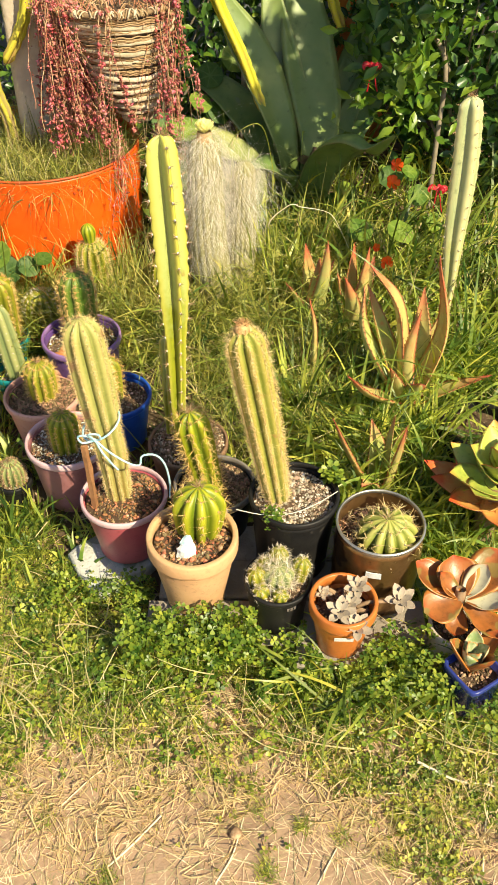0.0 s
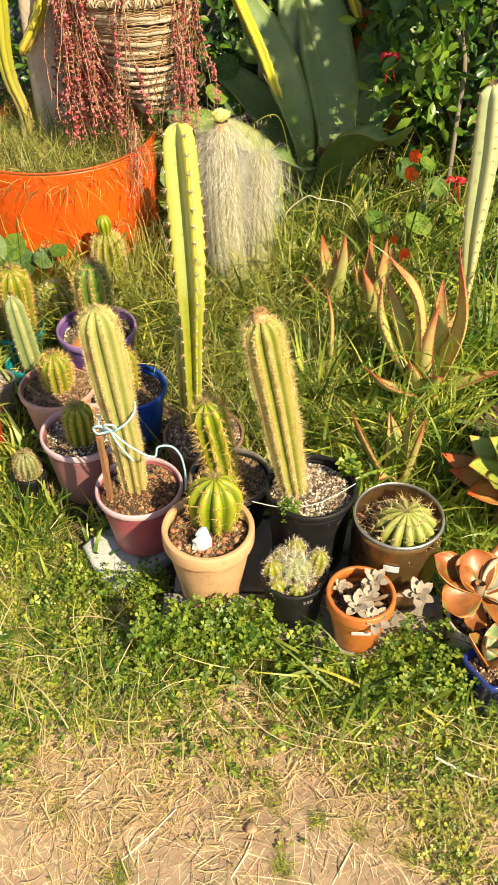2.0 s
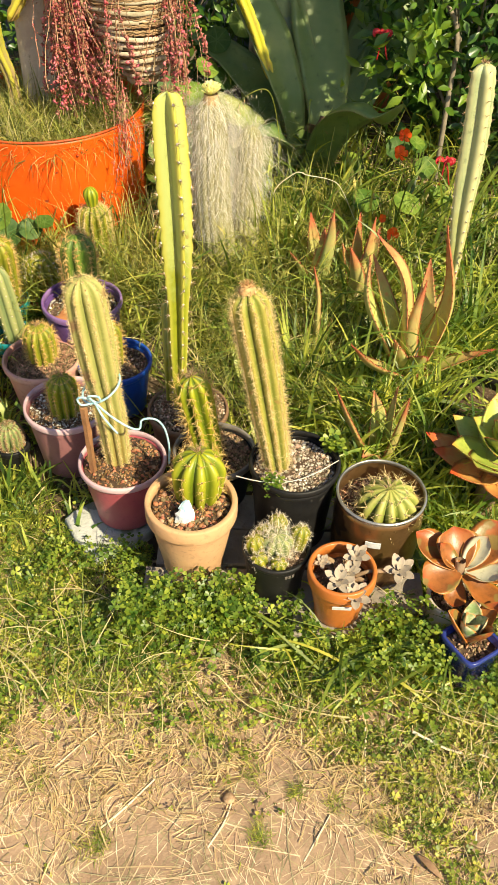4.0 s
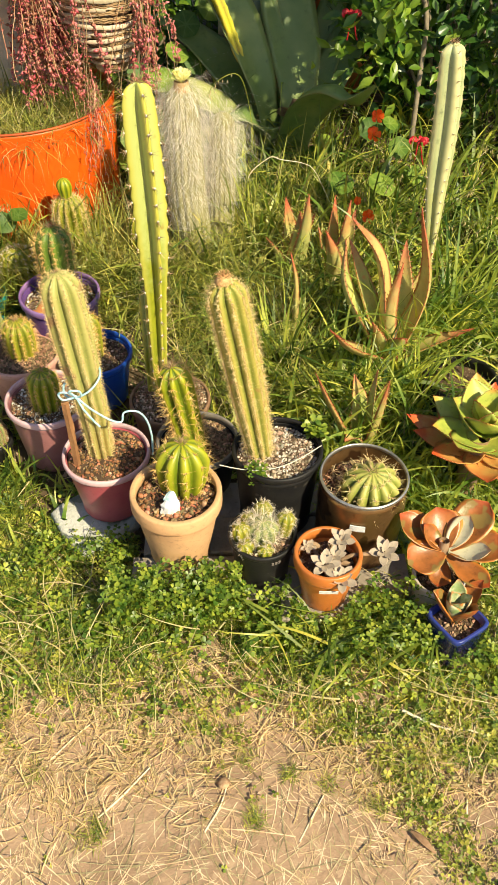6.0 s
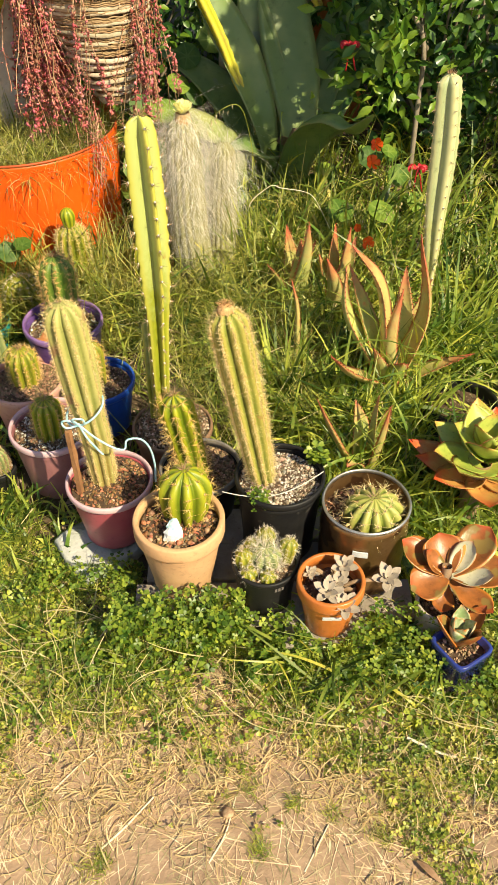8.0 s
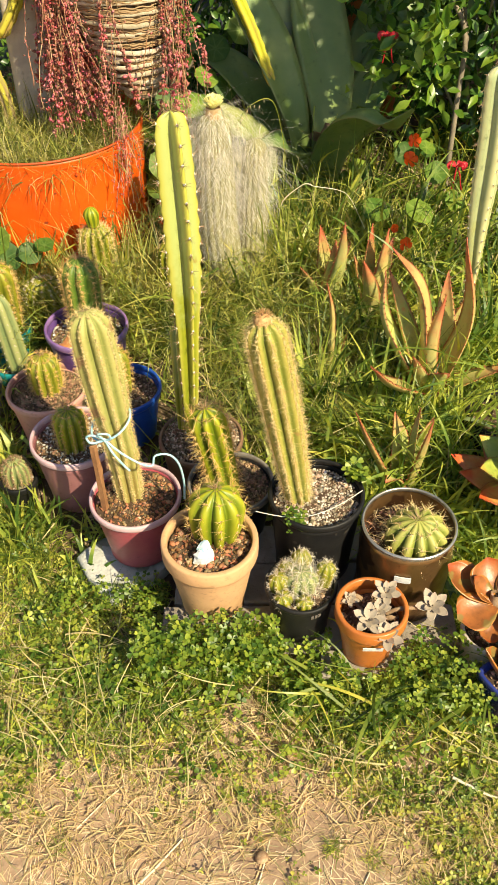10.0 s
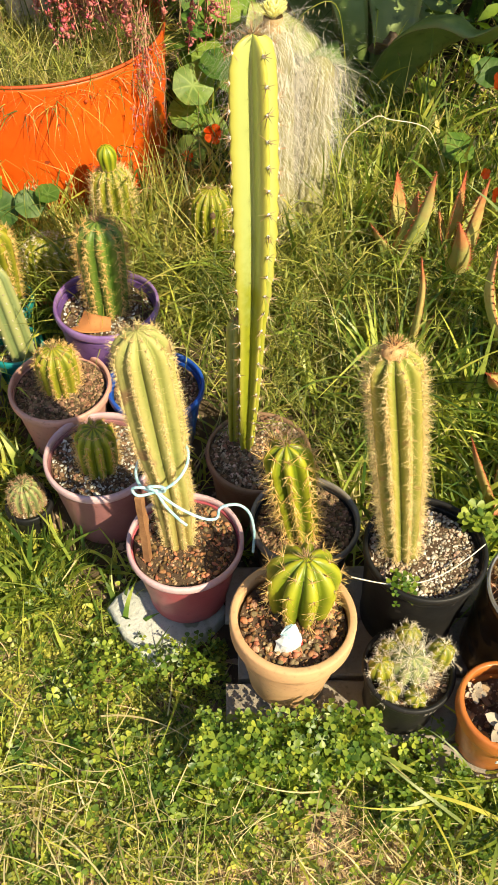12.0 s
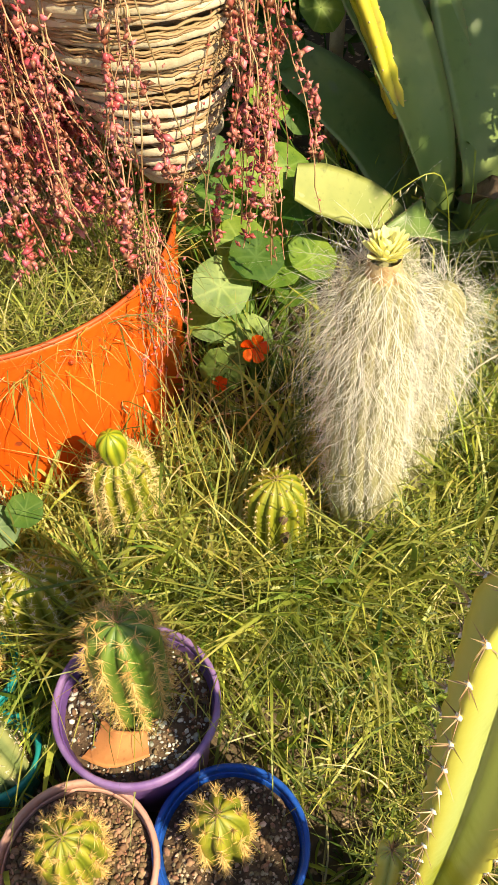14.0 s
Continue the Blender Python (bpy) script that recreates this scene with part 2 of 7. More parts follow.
# ---- geometry ----
class Geo:
    """Collects vertices and faces of one mesh."""

    def __init__(self):
        self.v, self.f, self.a, self.n, self.an = [], {3: [], 4: []}, [], 0, None

    def add(self, v, f, a=None):
        v = np.asarray(v, float).reshape(-1, 3)
        self.v.append(v)
        for face in (f if isinstance(f, (list, tuple)) else [f]):
            face = np.asarray(face, int)
            if face.size:
                self.f[face.shape[1]].append(face + self.n)
        self.a.append(np.zeros(len(v)) if a is None else np.broadcast_to(np.asarray(a, float), (len(v),)))
        self.n += len(v)
        return self

    def mesh(self, name, material, attr=None, smooth=True):
        me = bpy.data.meshes.new(name)
        v = np.concatenate(self.v)
        f3 = np.concatenate(self.f[3]) if self.f[3] else np.zeros((0, 3), int)
        f4 = np.concatenate(self.f[4]) if self.f[4] else np.zeros((0, 4), int)
        me.vertices.add(len(v))
        me.vertices.foreach_set("co", v.astype(np.float32).ravel())
        loops = np.concatenate([f3.ravel(), f4.ravel()]).astype(np.int32)
        me.loops.add(len(loops))
        me.loops.foreach_set("vertex_index", loops)
        total = np.concatenate([np.full(len(f3), 3), np.full(len(f4), 4)]).astype(np.int32)
        me.polygons.add(len(total))
        me.polygons.foreach_set("loop_start", np.concatenate([[0], np.cumsum(total)[:-1]]).astype(np.int32))
        me.polygons.foreach_set("loop_total", total)
        me.polygons.foreach_set("use_smooth", np.full(len(total), smooth))
        me.update(calc_edges=True)
        me.validate()
        if attr:
            at = me.attributes.new(attr, "FLOAT", "POINT")
            at.data.foreach_set("value", np.concatenate(self.a).astype(np.float32))
        me.materials.append(material)
        return me


def thing(name, at, label, category, group="", kind="", turn=0.0):
    ob = new(name)
    ob.empty_display_size = 0.05
    ob.location = at
    ob.rotation_euler = (0, 0, turn)
    return tagged(ob, label, category, group, kind)


def part(name, geo, material, parent, label="", kind="", attr=None, smooth=True):
    """One mesh object under a thing or a part, in that thing's own coordinates."""
    ob = new(name, geo.mesh(name, material, attr, smooth) if isinstance(geo, Geo) else geo)
    ob.parent = parent
    return tagged(ob, label, kind=kind)


def solo(name, geo, material, label, category, group="", kind="", attr=None, smooth=True):
    return tagged(new(name, geo.mesh(name, material, attr, smooth)), label, category, group, kind)


def grid_faces(rows, cols, wrap=True):
    r, c = np.meshgrid(np.arange(rows - 1), np.arange(cols if wrap else cols - 1), indexing="ij")
    c2 = (c + 1) % cols
    return np.stack([r * cols + c, r * cols + c2, (r + 1) * cols + c2, (r + 1) * cols + c], -1).reshape(-1, 4)


def lathe(profile, sides=40, wob=0.0, seed=0):
    """profile: (r, z) from bottom to top; r 0 closes to a point."""
    p = np.asarray(profile, float)
    th = np.linspace(0, 2 * np.pi, sides, endpoint=False)
    r = p[:, 0][:, None] * (1 + wob * np.sin(th * 2 + seed)[None] * 0.6 + wob * np.sin(th * 3 + 2 * seed)[None] * 0.4)
    v = np.stack([r * np.cos(th), r * np.sin(th), np.repeat(p[:, 1][:, None], sides, 1)], -1)
    return v.reshape(-1, 3), grid_faces(len(p), sides)


def smooth_path(points, count):
    """A soft curve through the points (Catmull-Rom)."""
    p = np.asarray(points, float)
    p = np.concatenate([[2 * p[0] - p[1]], p, [2 * p[-1] - p[-2]]])
    s = np.linspace(0, len(p) - 3 - 1e-6, count)
    i = s.astype(int)
    t = (s - i)[:, None]
    a, b, c, d = p[i], p[i + 1], p[i + 2], p[i + 3]
    return 0.5 * (2 * b + (c - a) * t + (2 * a - 5 * b + 4 * c - d) * t ** 2 + (3 * b - a - 3 * c + d) * t ** 3)


def frames(path, ref=(1, 0, 0)):
    """Tangent, side and normal along a path."""
    path = np.asarray(path, float)
    t = np.gradient(path, axis=0)
    t /= np.linalg.norm(t, axis=1)[:, None] + 1e-12
    u = np.asarray(ref, float)
    us = []
    for k in t:
        u = u - np.dot(u, k) * k
        u /= np.linalg.norm(u) + 1e-12
        us.append(u)
    us = np.array(us)
    return t, us, np.cross(t, us)


def tube(path, radii, sides=6):
    path = np.asarray(path, float)
    _, u, w = frames(path, (0.83, 0.31, 0.45))
    th = np.linspace(0, 2 * np.pi, sides, endpoint=False)
    r = np.broadcast_to(np.asarray(radii, float), (len(path),))
    v = path[:, None] + r[:, None, None] * (np.cos(th)[None, :, None] * u[:, None] + np.sin(th)[None, :, None] * w[:, None])
    return v.reshape(-1, 3), grid_faces(len(path), sides)


def unit(v):
    v = np.asarray(v, float)
    return v / (np.linalg.norm(v, axis=-1, keepdims=True) + 1e-12)


def turns(normal, yaw):
    """Rotation matrices that take z to normal, turned by yaw about it first."""
    nrm = unit(normal)
    ref = np.where(np.abs(nrm[:, 2:3]) > 0.95, np.array([[1.0, 0, 0]]), np.array([[0, 0, 1.0]]))
    x = unit(np.cross(ref, nrm))
    y = np.cross(nrm, x)
    c, s = np.cos(yaw)[:, None], np.sin(yaw)[:, None]
    return np.stack([x * c + y * s, -x * s + y * c, nrm], -1)


def scatter(geo, tv, tf, pos, rot, size, a=None):
    """Copies of a small template into one mesh."""
    tv = np.asarray(tv, float)
    n = len(pos)
    if n == 0:
        return geo
    size = np.asarray(size, float)
    size = size[:, None, None] if size.ndim == 1 else size[:, None, :]
    v = np.einsum("nij,nkj->nki", rot, tv[None] * size) + np.asarray(pos)[:, None]
    off = np.arange(n) * len(tv)
    fs = [(np.asarray(f)[None] + off[:, None, None]).reshape(-1, np.asarray(f).shape[1]) for f in (tf if isinstance(tf, list) else [tf])]
    return geo.add(v.reshape(-1, 3), fs, None if a is None else np.tile(a, n))


def spine_set(geo, pos, out, rng, count, length, spread, radius=0.0006, up=0.0, centre=None):
    """Thin cones round each areole, fanned about its outward direction."""
    pos, out = np.repeat(pos, count, 0), np.repeat(out, count, 0)
    d = unit(out + rng.normal(0, spread, out.shape) + np.array([0, 0, up]))
    ln = length * rng.uniform(0.45, 1.0, len(pos))
    if centre is not None:
        big = rng.random(len(pos)) < 0.15
        ln = np.where(big, centre * rng.uniform(0.7, 1.1, len(pos)), ln)
    th = np.arange(3) * 2 * np.pi / 3
    tv = np.concatenate([np.stack([np.cos(th), np.sin(th), 0 * th], -1), [[0, 0, 1]]])
    tf = np.array([[0, 1, 3], [1, 2, 3], [2, 0, 3]])
    return scatter(geo, tv, tf, pos, turns(d, rng.uniform(0, 6, len(pos))), np.stack([np.full(len(pos), radius)] * 2 + [ln], -1))


def cactus_body(path, radius, ribs, depth, sharp=1.0, turn=0.0, areoles=0.02, scallop=0.0, rows=None, twist=0.0, dome=0.9):
    """A ribbed stem. path: centre line; radius: widest; depth: how far the furrows cut in. Returns Geo, areole places, outward ways."""
    path = np.asarray(path, float)
    seg = np.linalg.norm(np.diff(path, axis=0), axis=1)
    length = seg.sum()
    rows = rows or max(14, int(length / areoles * 2))
    s_in = np.concatenate([[0], np.cumsum(seg)]) / length
    s = np.linspace(0, 1, rows)
    # the crown is rounded, with more rows there
    cap = min(0.45, dome * np.max(radius) / length)
    s = np.concatenate([s[s < 1 - cap], 1 - cap + cap * np.sin(np.linspace(0, np.pi / 2, 9))])
    pts = np.stack([np.interp(s, s_in, path[:, k]) for k in range(3)], -1)
    _, u, w = frames(pts)
    rad = np.interp(s, np.linspace(0, 1, len(np.atleast_1d(radius))), np.atleast_1d(radius))
    q = np.clip((s - (1 - cap)) / cap, 0, 1)
    rad = rad * np.sqrt(np.clip(1 - q ** 2, 0.0, 1))
    per = 10 if ribs > 5 else 20
    th = np.linspace(0, 2 * np.pi, ribs * per, endpoint=False)
    crest = np.abs(np.cos(th * ribs / 2)) ** sharp
    wave = 1 + scallop * np.cos(s * length / areoles * 2 * np.pi)[:, None] * crest[None] ** 2
    r = rad[:, None] * (1 - depth + depth * crest[None]) * wave
    r = np.maximum(r, 0.0008)
    ang = th[None] + turn + twist * s[:, None]
    v = pts[:, None] + r[..., None] * (np.cos(ang)[..., None] * u[:, None] + np.sin(ang)[..., None] * w[:, None])
    g = Geo()
    g.v, g.n = [v.reshape(-1, 3)], v.shape[0] * v.shape[1]
    g.f[4] = [grid_faces(len(s), len(th))]
    g.a = [np.tile(crest, len(s))]
    g.along = np.repeat(s, len(th))
    # areoles along each crest
    na = max(3, int(length / areoles))
    sa = (np.arange(na) + 0.5) / na
    ca = np.stack([np.interp(sa, s, pts[:, k]) for k in range(3)], -1)
    ra = np.interp(sa, s, rad)
    ua = np.stack([np.interp(sa, s, u[:, k]) for k in range(3)], -1)
    wa = np.stack([np.interp(sa, s, w[:, k]) for k in range(3)], -1)
    apos, aout = [], []
    slope = np.interp(sa, s, np.gradient(rad, s * length + 1e-9))
    tng = unit(np.gradient(ca, axis=0))
    for k in range(ribs):
        a = 2 * np.pi * k / ribs + turn + twist * sa
        o = np.cos(a)[:, None] * ua + np.sin(a)[:, None] * wa
        apos.append(ca + ra[:, None] * o)
        aout.append(unit(o - np.clip(slope, -3, 1)[:, None] * tng))
    return g, np.concatenate(apos), np.concatenate(aout)


BEAD_V = np.array([[1, 0, 0], [-1, 0, 0], [0, 1, 0], [0, -1, 0], [0, 0, 1], [0, 0, -1]], float)
BEAD_F = np.array([[0, 2, 4], [2, 1, 4], [1, 3, 4], [3, 0, 4], [2, 0, 5], [1, 2, 5], [3, 1, 5], [0, 3, 5]])


def two_attr(mesh, name, values):
    at = mesh.attributes.new(name, "FLOAT", "POINT")
    at.data.foreach_set("value", np.asarray(values, np.float32))


def add_cactus(owner, path, radius, ribs, depth, skin, spine_mat, rng, name="stem", sharp=1.0, turn=0.0, areoles=0.02, scallop=0.0,
               twist=0.0, count=7, length=0.014, spread=0.6, thin=0.0006, up=0.0, centre=None, felt=0.0, felt_mat=None, dome=0.9, label=""):
    """A cactus stem with its spines and felt cushions, under its pot or plant."""
    g, ap, ao = cactus_body(path, radius, ribs, depth, sharp, turn, areoles, scallop, None, twist, dome)
    me = g.mesh(name, skin, "crest")
    two_attr(me, "along", g.along)
    stem = part(name, me, skin, owner, label)
    if count:
        part("spine_cover", spine_set(Geo(), ap, ao, rng, count, length, spread, thin, up, centre), spine_mat, stem, kind="stuff", smooth=False)
    if count:
        tip, ax = np.asarray(path, float)[-1], unit(np.asarray(path, float)[-1] - np.asarray(path, float)[-2])
        n = 46
        d = unit(rng.normal(0, 0.7, (n, 3)) + ax)
        r = np.max(np.atleast_1d(radius)) * 0.30
        part("crown_spine_tuft", spine_set(Geo(), tip + d * r * 0.6 - ax * r * 0.45, d, rng, 1, length * 1.25, 0.3, thin), M_SPINEDARK if spine_mat in (M_SPINE, M_SPINEGOLD) else spine_mat, stem, kind="stuff", smooth=False)
    if felt:
        fg = Geo()
        scatter(fg, BEAD_V, BEAD_F, ap, turns(ao, rng.uniform(0, 6, len(ap))), np.stack([np.full(len(ap), felt), np.full(len(ap), felt), np.full(len(ap), felt * 0.6)], -1))
        part("felt", fg, felt_mat or M_AREOLE, stem, kind="stuff")
    return stem


GRIT_V, GRIT_F = lathe([(0.0, -0.9), (0.75, -0.5), (1.0, 0.1), (0.62, 0.75), (0.0, 0.95)], 6, 0.2, 1.3)


def grit(owner, rng, radius, z, count, size, material, hole=0.0, name="gravel"):
    """Loose stones on the soil of a pot."""
    a, r = rng.uniform(0, 6.283, count), radius * np.sqrt(rng.uniform(hole, 1, count))
    count = int(count * 2.2)
    a, r = rng.uniform(0, 6.283, count), radius * np.sqrt(rng.uniform(hole, 1, count))
    s = size * (0.18 + 0.82 * rng.beta(1.0, 2.6, count))
    pos = np.stack([r * np.cos(a), r * np.sin(a), z + 0.3 * s + 0.004 * (1 - (r / radius) ** 2)], -1)
    sz = np.stack([s, s * rng.uniform(0.6, 1, count), s * rng.uniform(0.4, 0.8, count)], -1)
    g = Geo()
    jag = GRIT_V
    scatter(g, jag, GRIT_F, pos, turns(unit(rng.normal(0, 0.8, (count, 3)) + [0, 0, 1]), rng.uniform(0, 6, count)), sz)
    part(name, g, material, owner, kind="stuff")


def add_pot(owner, r, h, material, rim_mat=None, taper=0.74, lip=0.012, lip_h=0.022, wall=0.0045, soil_drop=0.022, soil_mat=None,
            sides=48, wob=0.006, seed=0.0, bands=()):
    """A round pot with a rolled or banded rim, real walls and soil inside."""
    rb = r * taper
    ri = r - wall
    body = [(0.0, 0.004), (rb - 0.006, 0.003), (rb - 0.001, 0.0), (rb + 0.002, 0.004)]
    top = h - lip_h
    for k in range(1, 9):
        q = k / 9
        body.append((rb + (r - lip * 0.6 - rb) * q + sum(0.0018 for b in bands if abs(b - q) < 0.06), top * q + 0.004))
    body += [(r - lip * 0.55, top), (r - lip * 0.55 - wall, top), (r - lip * 0.55 - wall, top - 0.002)]
    for k in range(8, -1, -1):
        q = k / 9
        body.append((max(0.001, rb + (r - lip * 0.6 - rb) * q - wall), top * q + 0.008))
    body.append((0.0, 0.008))
    g = Geo().add(*lathe(body, sides, wob, seed))
    pot = part("pot", g, material, owner)
    rim = [(r - lip * 0.5, top - 0.003), (r - 0.001, top - 0.001), (r, top + 0.003), (r, h - 0.004), (r - 0.0012, h - 0.001), (r - 0.003, h),
           (ri - 0.001, h), (ri - 0.003, h - 0.0015), (ri - 0.003, top - 0.003), (r - lip * 0.5, top - 0.003)]
    part("rim", Geo().add(*lathe(rim, sides, wob, seed)), rim_mat or material, pot)
    rs = rb + (r - rb) * ((h - soil_drop) / h) - wall - (lip * 0.5 if h - soil_drop < top else 0.003)
    rings = [(rs * q, h - soil_drop + 0.005 * (1 - q * q)) for q in (1.0, 0.85, 0.7, 0.5, 0.3, 0.12, 0.0)]
    v, f = lathe(rings, 40, 0.0)
    v[:, 2] += 0.0025 * np.sin(v[:, 0] * 170 + seed) * np.cos(v[:, 1] * 140 + seed * 2)
    part("soil", Geo().add(v, f), soil_mat or M_SOIL, owner, kind="stuff")
    return rs, h - soil_drop


# ---- ground ----
def gz(x, y):
    """Height of the ground: level in front, rising gently behind the front row."""
    x, y = np.asarray(x, float), np.asarray(y, float)
    rise = 0.20 * np.clip(y - 1.42, 0, 1.45)
    near = np.exp(-((x - 0.1) ** 2 + (y - 1.2) ** 2) / 0.5)
    return rise + 0.006 * np.sin(x * 9 + 1) * np.cos(y * 11) + 0.004 * np.sin(x * 23 + y * 17) * near


def ground():
    ax = np.concatenate([[-60, -20, -8, -4, -2.4], np.linspace(-1.6, 1.6, 110), [2.4, 4, 8, 20, 60]])
    ay = np.concatenate([[-60, -20, -8, -3, -1, 0], np.linspace(0.3, 3.6, 120), [4.5, 8, 20, 60]])
    gx, gy = np.meshgrid(ax, ay)
    v = np.stack([gx, gy, gz(gx, gy)], -1).reshape(-1, 3)
    rng = np.random.default_rng(3)
    inner = (np.abs(v[:, 0]) < 1.6) & (v[:, 1] > 0.3) & (v[:, 1] < 3.6)
    v[:, 2] += inner * rng.normal(0, 0.0008, len(v))
    bed = np.clip((v[:, 1] - 1.08 - 1.2 * np.clip(-v[:, 0] - 0.38, 0, 0.35)) / 0.12, 0, 1) * np.clip((2.2 - np.abs(v[:, 0])) / 0.6, 0, 1) * np.clip((4.2 - v[:, 1]) / 0.5, 0, 1)
    solo("ground", Geo().add(v, grid_faces(len(ay), len(ax), False), bed), M_DIRT, "bare tan earth with a darker planted bed", "ground", kind="structure", attr="along")


ground()


# ---- front row: boards, slab and potted plants ----
def wooden_pallet():
    p = thing("wooden_pallet", (0.07, 1.17, 0.0), "weathered grey boards on battens under the front pots", "pallet")
    rng = np.random.default_rng(5)

    def plank(name, x0, x1, y0, y1, z0, z1):
        g = Geo()
        xs = np.linspace(x0, x1, 9)
        b = 0.004
        ring = np.array([(y0 + b, z0), (y1 - b, z0), (y1, z0 + b), (y1, z1 - b), (y1 - b, z1), (y0 + b, z1), (y0, z1 - b), (y0, z0 + b)])
        v = np.stack([np.concatenate([[[x, *q] for q in ring]]) for x in xs])
        v = v + rng.normal(0, 0.0012, v.shape)
        g.add(v.reshape(-1, 3), [grid_faces(9, 8), np.array([[0, 1, 2, 3], [0, 3, 4, 7], [4, 5, 6, 7]]), np.array([[0, 1, 2, 3], [0, 3, 4, 7], [4, 5, 6, 7]])[:, ::-1] + 64])
        part(name, g, M_BOARD, p, smooth=False)

    for k, y in enumerate((-0.125, -0.012, 0.098)):
        plank("board", -0.29 + 0.02 * (k % 2), 0.31 - 0.015 * k, y, y + 0.105, 0.05, 0.0745)
    plank("board", 0.03, 0.215, -0.190, -0.128, 0.048, 0.0745)
    plank("batten", 0.05, 0.20, -0.186, -0.13, -0.01, 0.0475)
    for x in (-0.26, 0.0, 0.22):
        v0, v1 = x, x + 0.06
        plank("batten", v0, v1, -0.12, 0.20, -0.01, 0.0495)


wooden_pallet()


def stone_slab():
    g = Geo()
    rng = np.random.default_rng(8)
    out = []
    n = 26
    th = np.linspace(0, 2 * np.pi, n, endpoint=False)
    r = 0.092 / np.maximum(np.abs(np.cos(th)), np.abs(np.sin(th))) ** 0.8 * (1 + rng.normal(0, 0.02, n))
    for q, z in ((0.97, -0.01), (1.0, 0.0), (1.0, 0.022), (0.98, 0.029), (0.92, 0.032), (0.6, 0.033), (0.3, 0.0335), (0.02, 0.033)):
        out.append(np.stack([q * r * np.cos(th), q * r * np.sin(th) * 0.9, np.full(n, z) + rng.normal(0, 0.0006, n)], -1))
    g.add(np.concatenate(out), grid_faces(8, n))
    ob = solo("stone_slab", g, M_LIMESTONE, "pale lichen-spotted stone slab under the maroon pot", "slab")
    ob.location, ob.rotation_euler = (-0.325, 1.315, 0.0), (0, 0, 0.62)


stone_slab()
RNG = np.random.default_rng(11)


def line(a, b, n=12, bow=(0, 0, 0)):
    s = np.linspace(0, 1, n)[:, None]
    return np.asarray(a, float) * (1 - s) + np.asarray(b, float) * s + np.asarray(bow, float) * np.sin(np.pi * s)


def potted_maroon():
    t = thing("potted_cactus", (-0.287, 1.348, 0.042), "tall ribbed cactus tied to a stake in a maroon plastic pot", "potted cactus", "potted cacti")
    rs, zs = add_pot(t, 0.100, 0.168, M_MAROON, M_PINKRIM, 0.70, 0.010, 0.014, seed=1, soil_drop=0.015)
    grit(t, RNG, rs * 0.95, zs, 90, 0.008, M_PEBBLE)
    grit(t, RNG, rs * 0.95, zs + 0.001, 240, 0.0075, M_BARKCHIP, name="bark")
    add_cactus(t, smooth_path([(-0.010, 0.008, 0.13), (-0.016, 0.004, 0.30), (-0.026, 0.0, 0.45), (-0.040, 0.002, 0.640)], 20),
               [0.026, 0.028, 0.030, 0.032, 0.031, 0.038, 0.040, 0.041, 0.040, 0.038], 9, 0.34, C_OLIVE, M_SPINE, RNG, sharp=0.75, turn=0.25, areoles=0.0078, count=24, length=0.0095, spread=1.15, thin=0.00030, felt=0.0014, centre=0.015)
    # wooden stake
    g = Geo()
    v, f = tube(line((-0.062, -0.026, 0.10), (-0.058, -0.050, 0.36), 8), 0.0078, 4)
    g.add(v + RNG.normal(0, 0.0008, v.shape), [f, np.array([[28, 29, 30, 31]])])
    part("stake", g, M_STAKE, t, "brown split-wood stake", smooth=False)
    # string tied in a bow
    part("string", string_knot(), M_STRING, t, "pale blue string tied in a bow")
    return t


def string_knot():
    g = Geo()
    a = np.linspace(0, 2 * np.pi, 40)
    ring = np.stack([-0.024 + 0.040 * np.cos(a), -0.012 + 0.045 * np.sin(a), 0.388 + 0.018 * np.cos(a - 0.3)], -1)
    g.add(*tube(ring, 0.0024, 6))
    k = np.array([-0.030, -0.062, 0.386])
    for pts in ([(0, 0, 0), (-0.018, -0.004, 0.016), (-0.034, -0.002, 0.010), (-0.026, -0.004, -0.004), (0, 0, 0)],
                [(0, 0, 0), (-0.010, -0.008, 0.022), (0.010, -0.010, 0.024), (0.012, -0.006, 0.008), (0, 0, 0)],
                [(0, 0, 0), (0.012, -0.006, -0.028), (0.030, -0.008, -0.060), (0.040, -0.006, -0.078)],
                [(0, 0, 0), (0.030, -0.010, -0.026), (0.065, -0.008, -0.058), (0.086, 0.0, -0.070), (0.092, 0.004, -0.048), (0.118, 0.012, -0.052), (0.136, 0.014, -0.078), (0.144, 0.012, -0.125), (0.143, 0.006, -0.175)]):
        p = smooth_path(np.asarray(pts) + k, 26)
        g.add(*tube(p, 0.0024, 6))
    g.add(BEAD_V * 0.006 + k, BEAD_F)
    return g


potted_maroon()


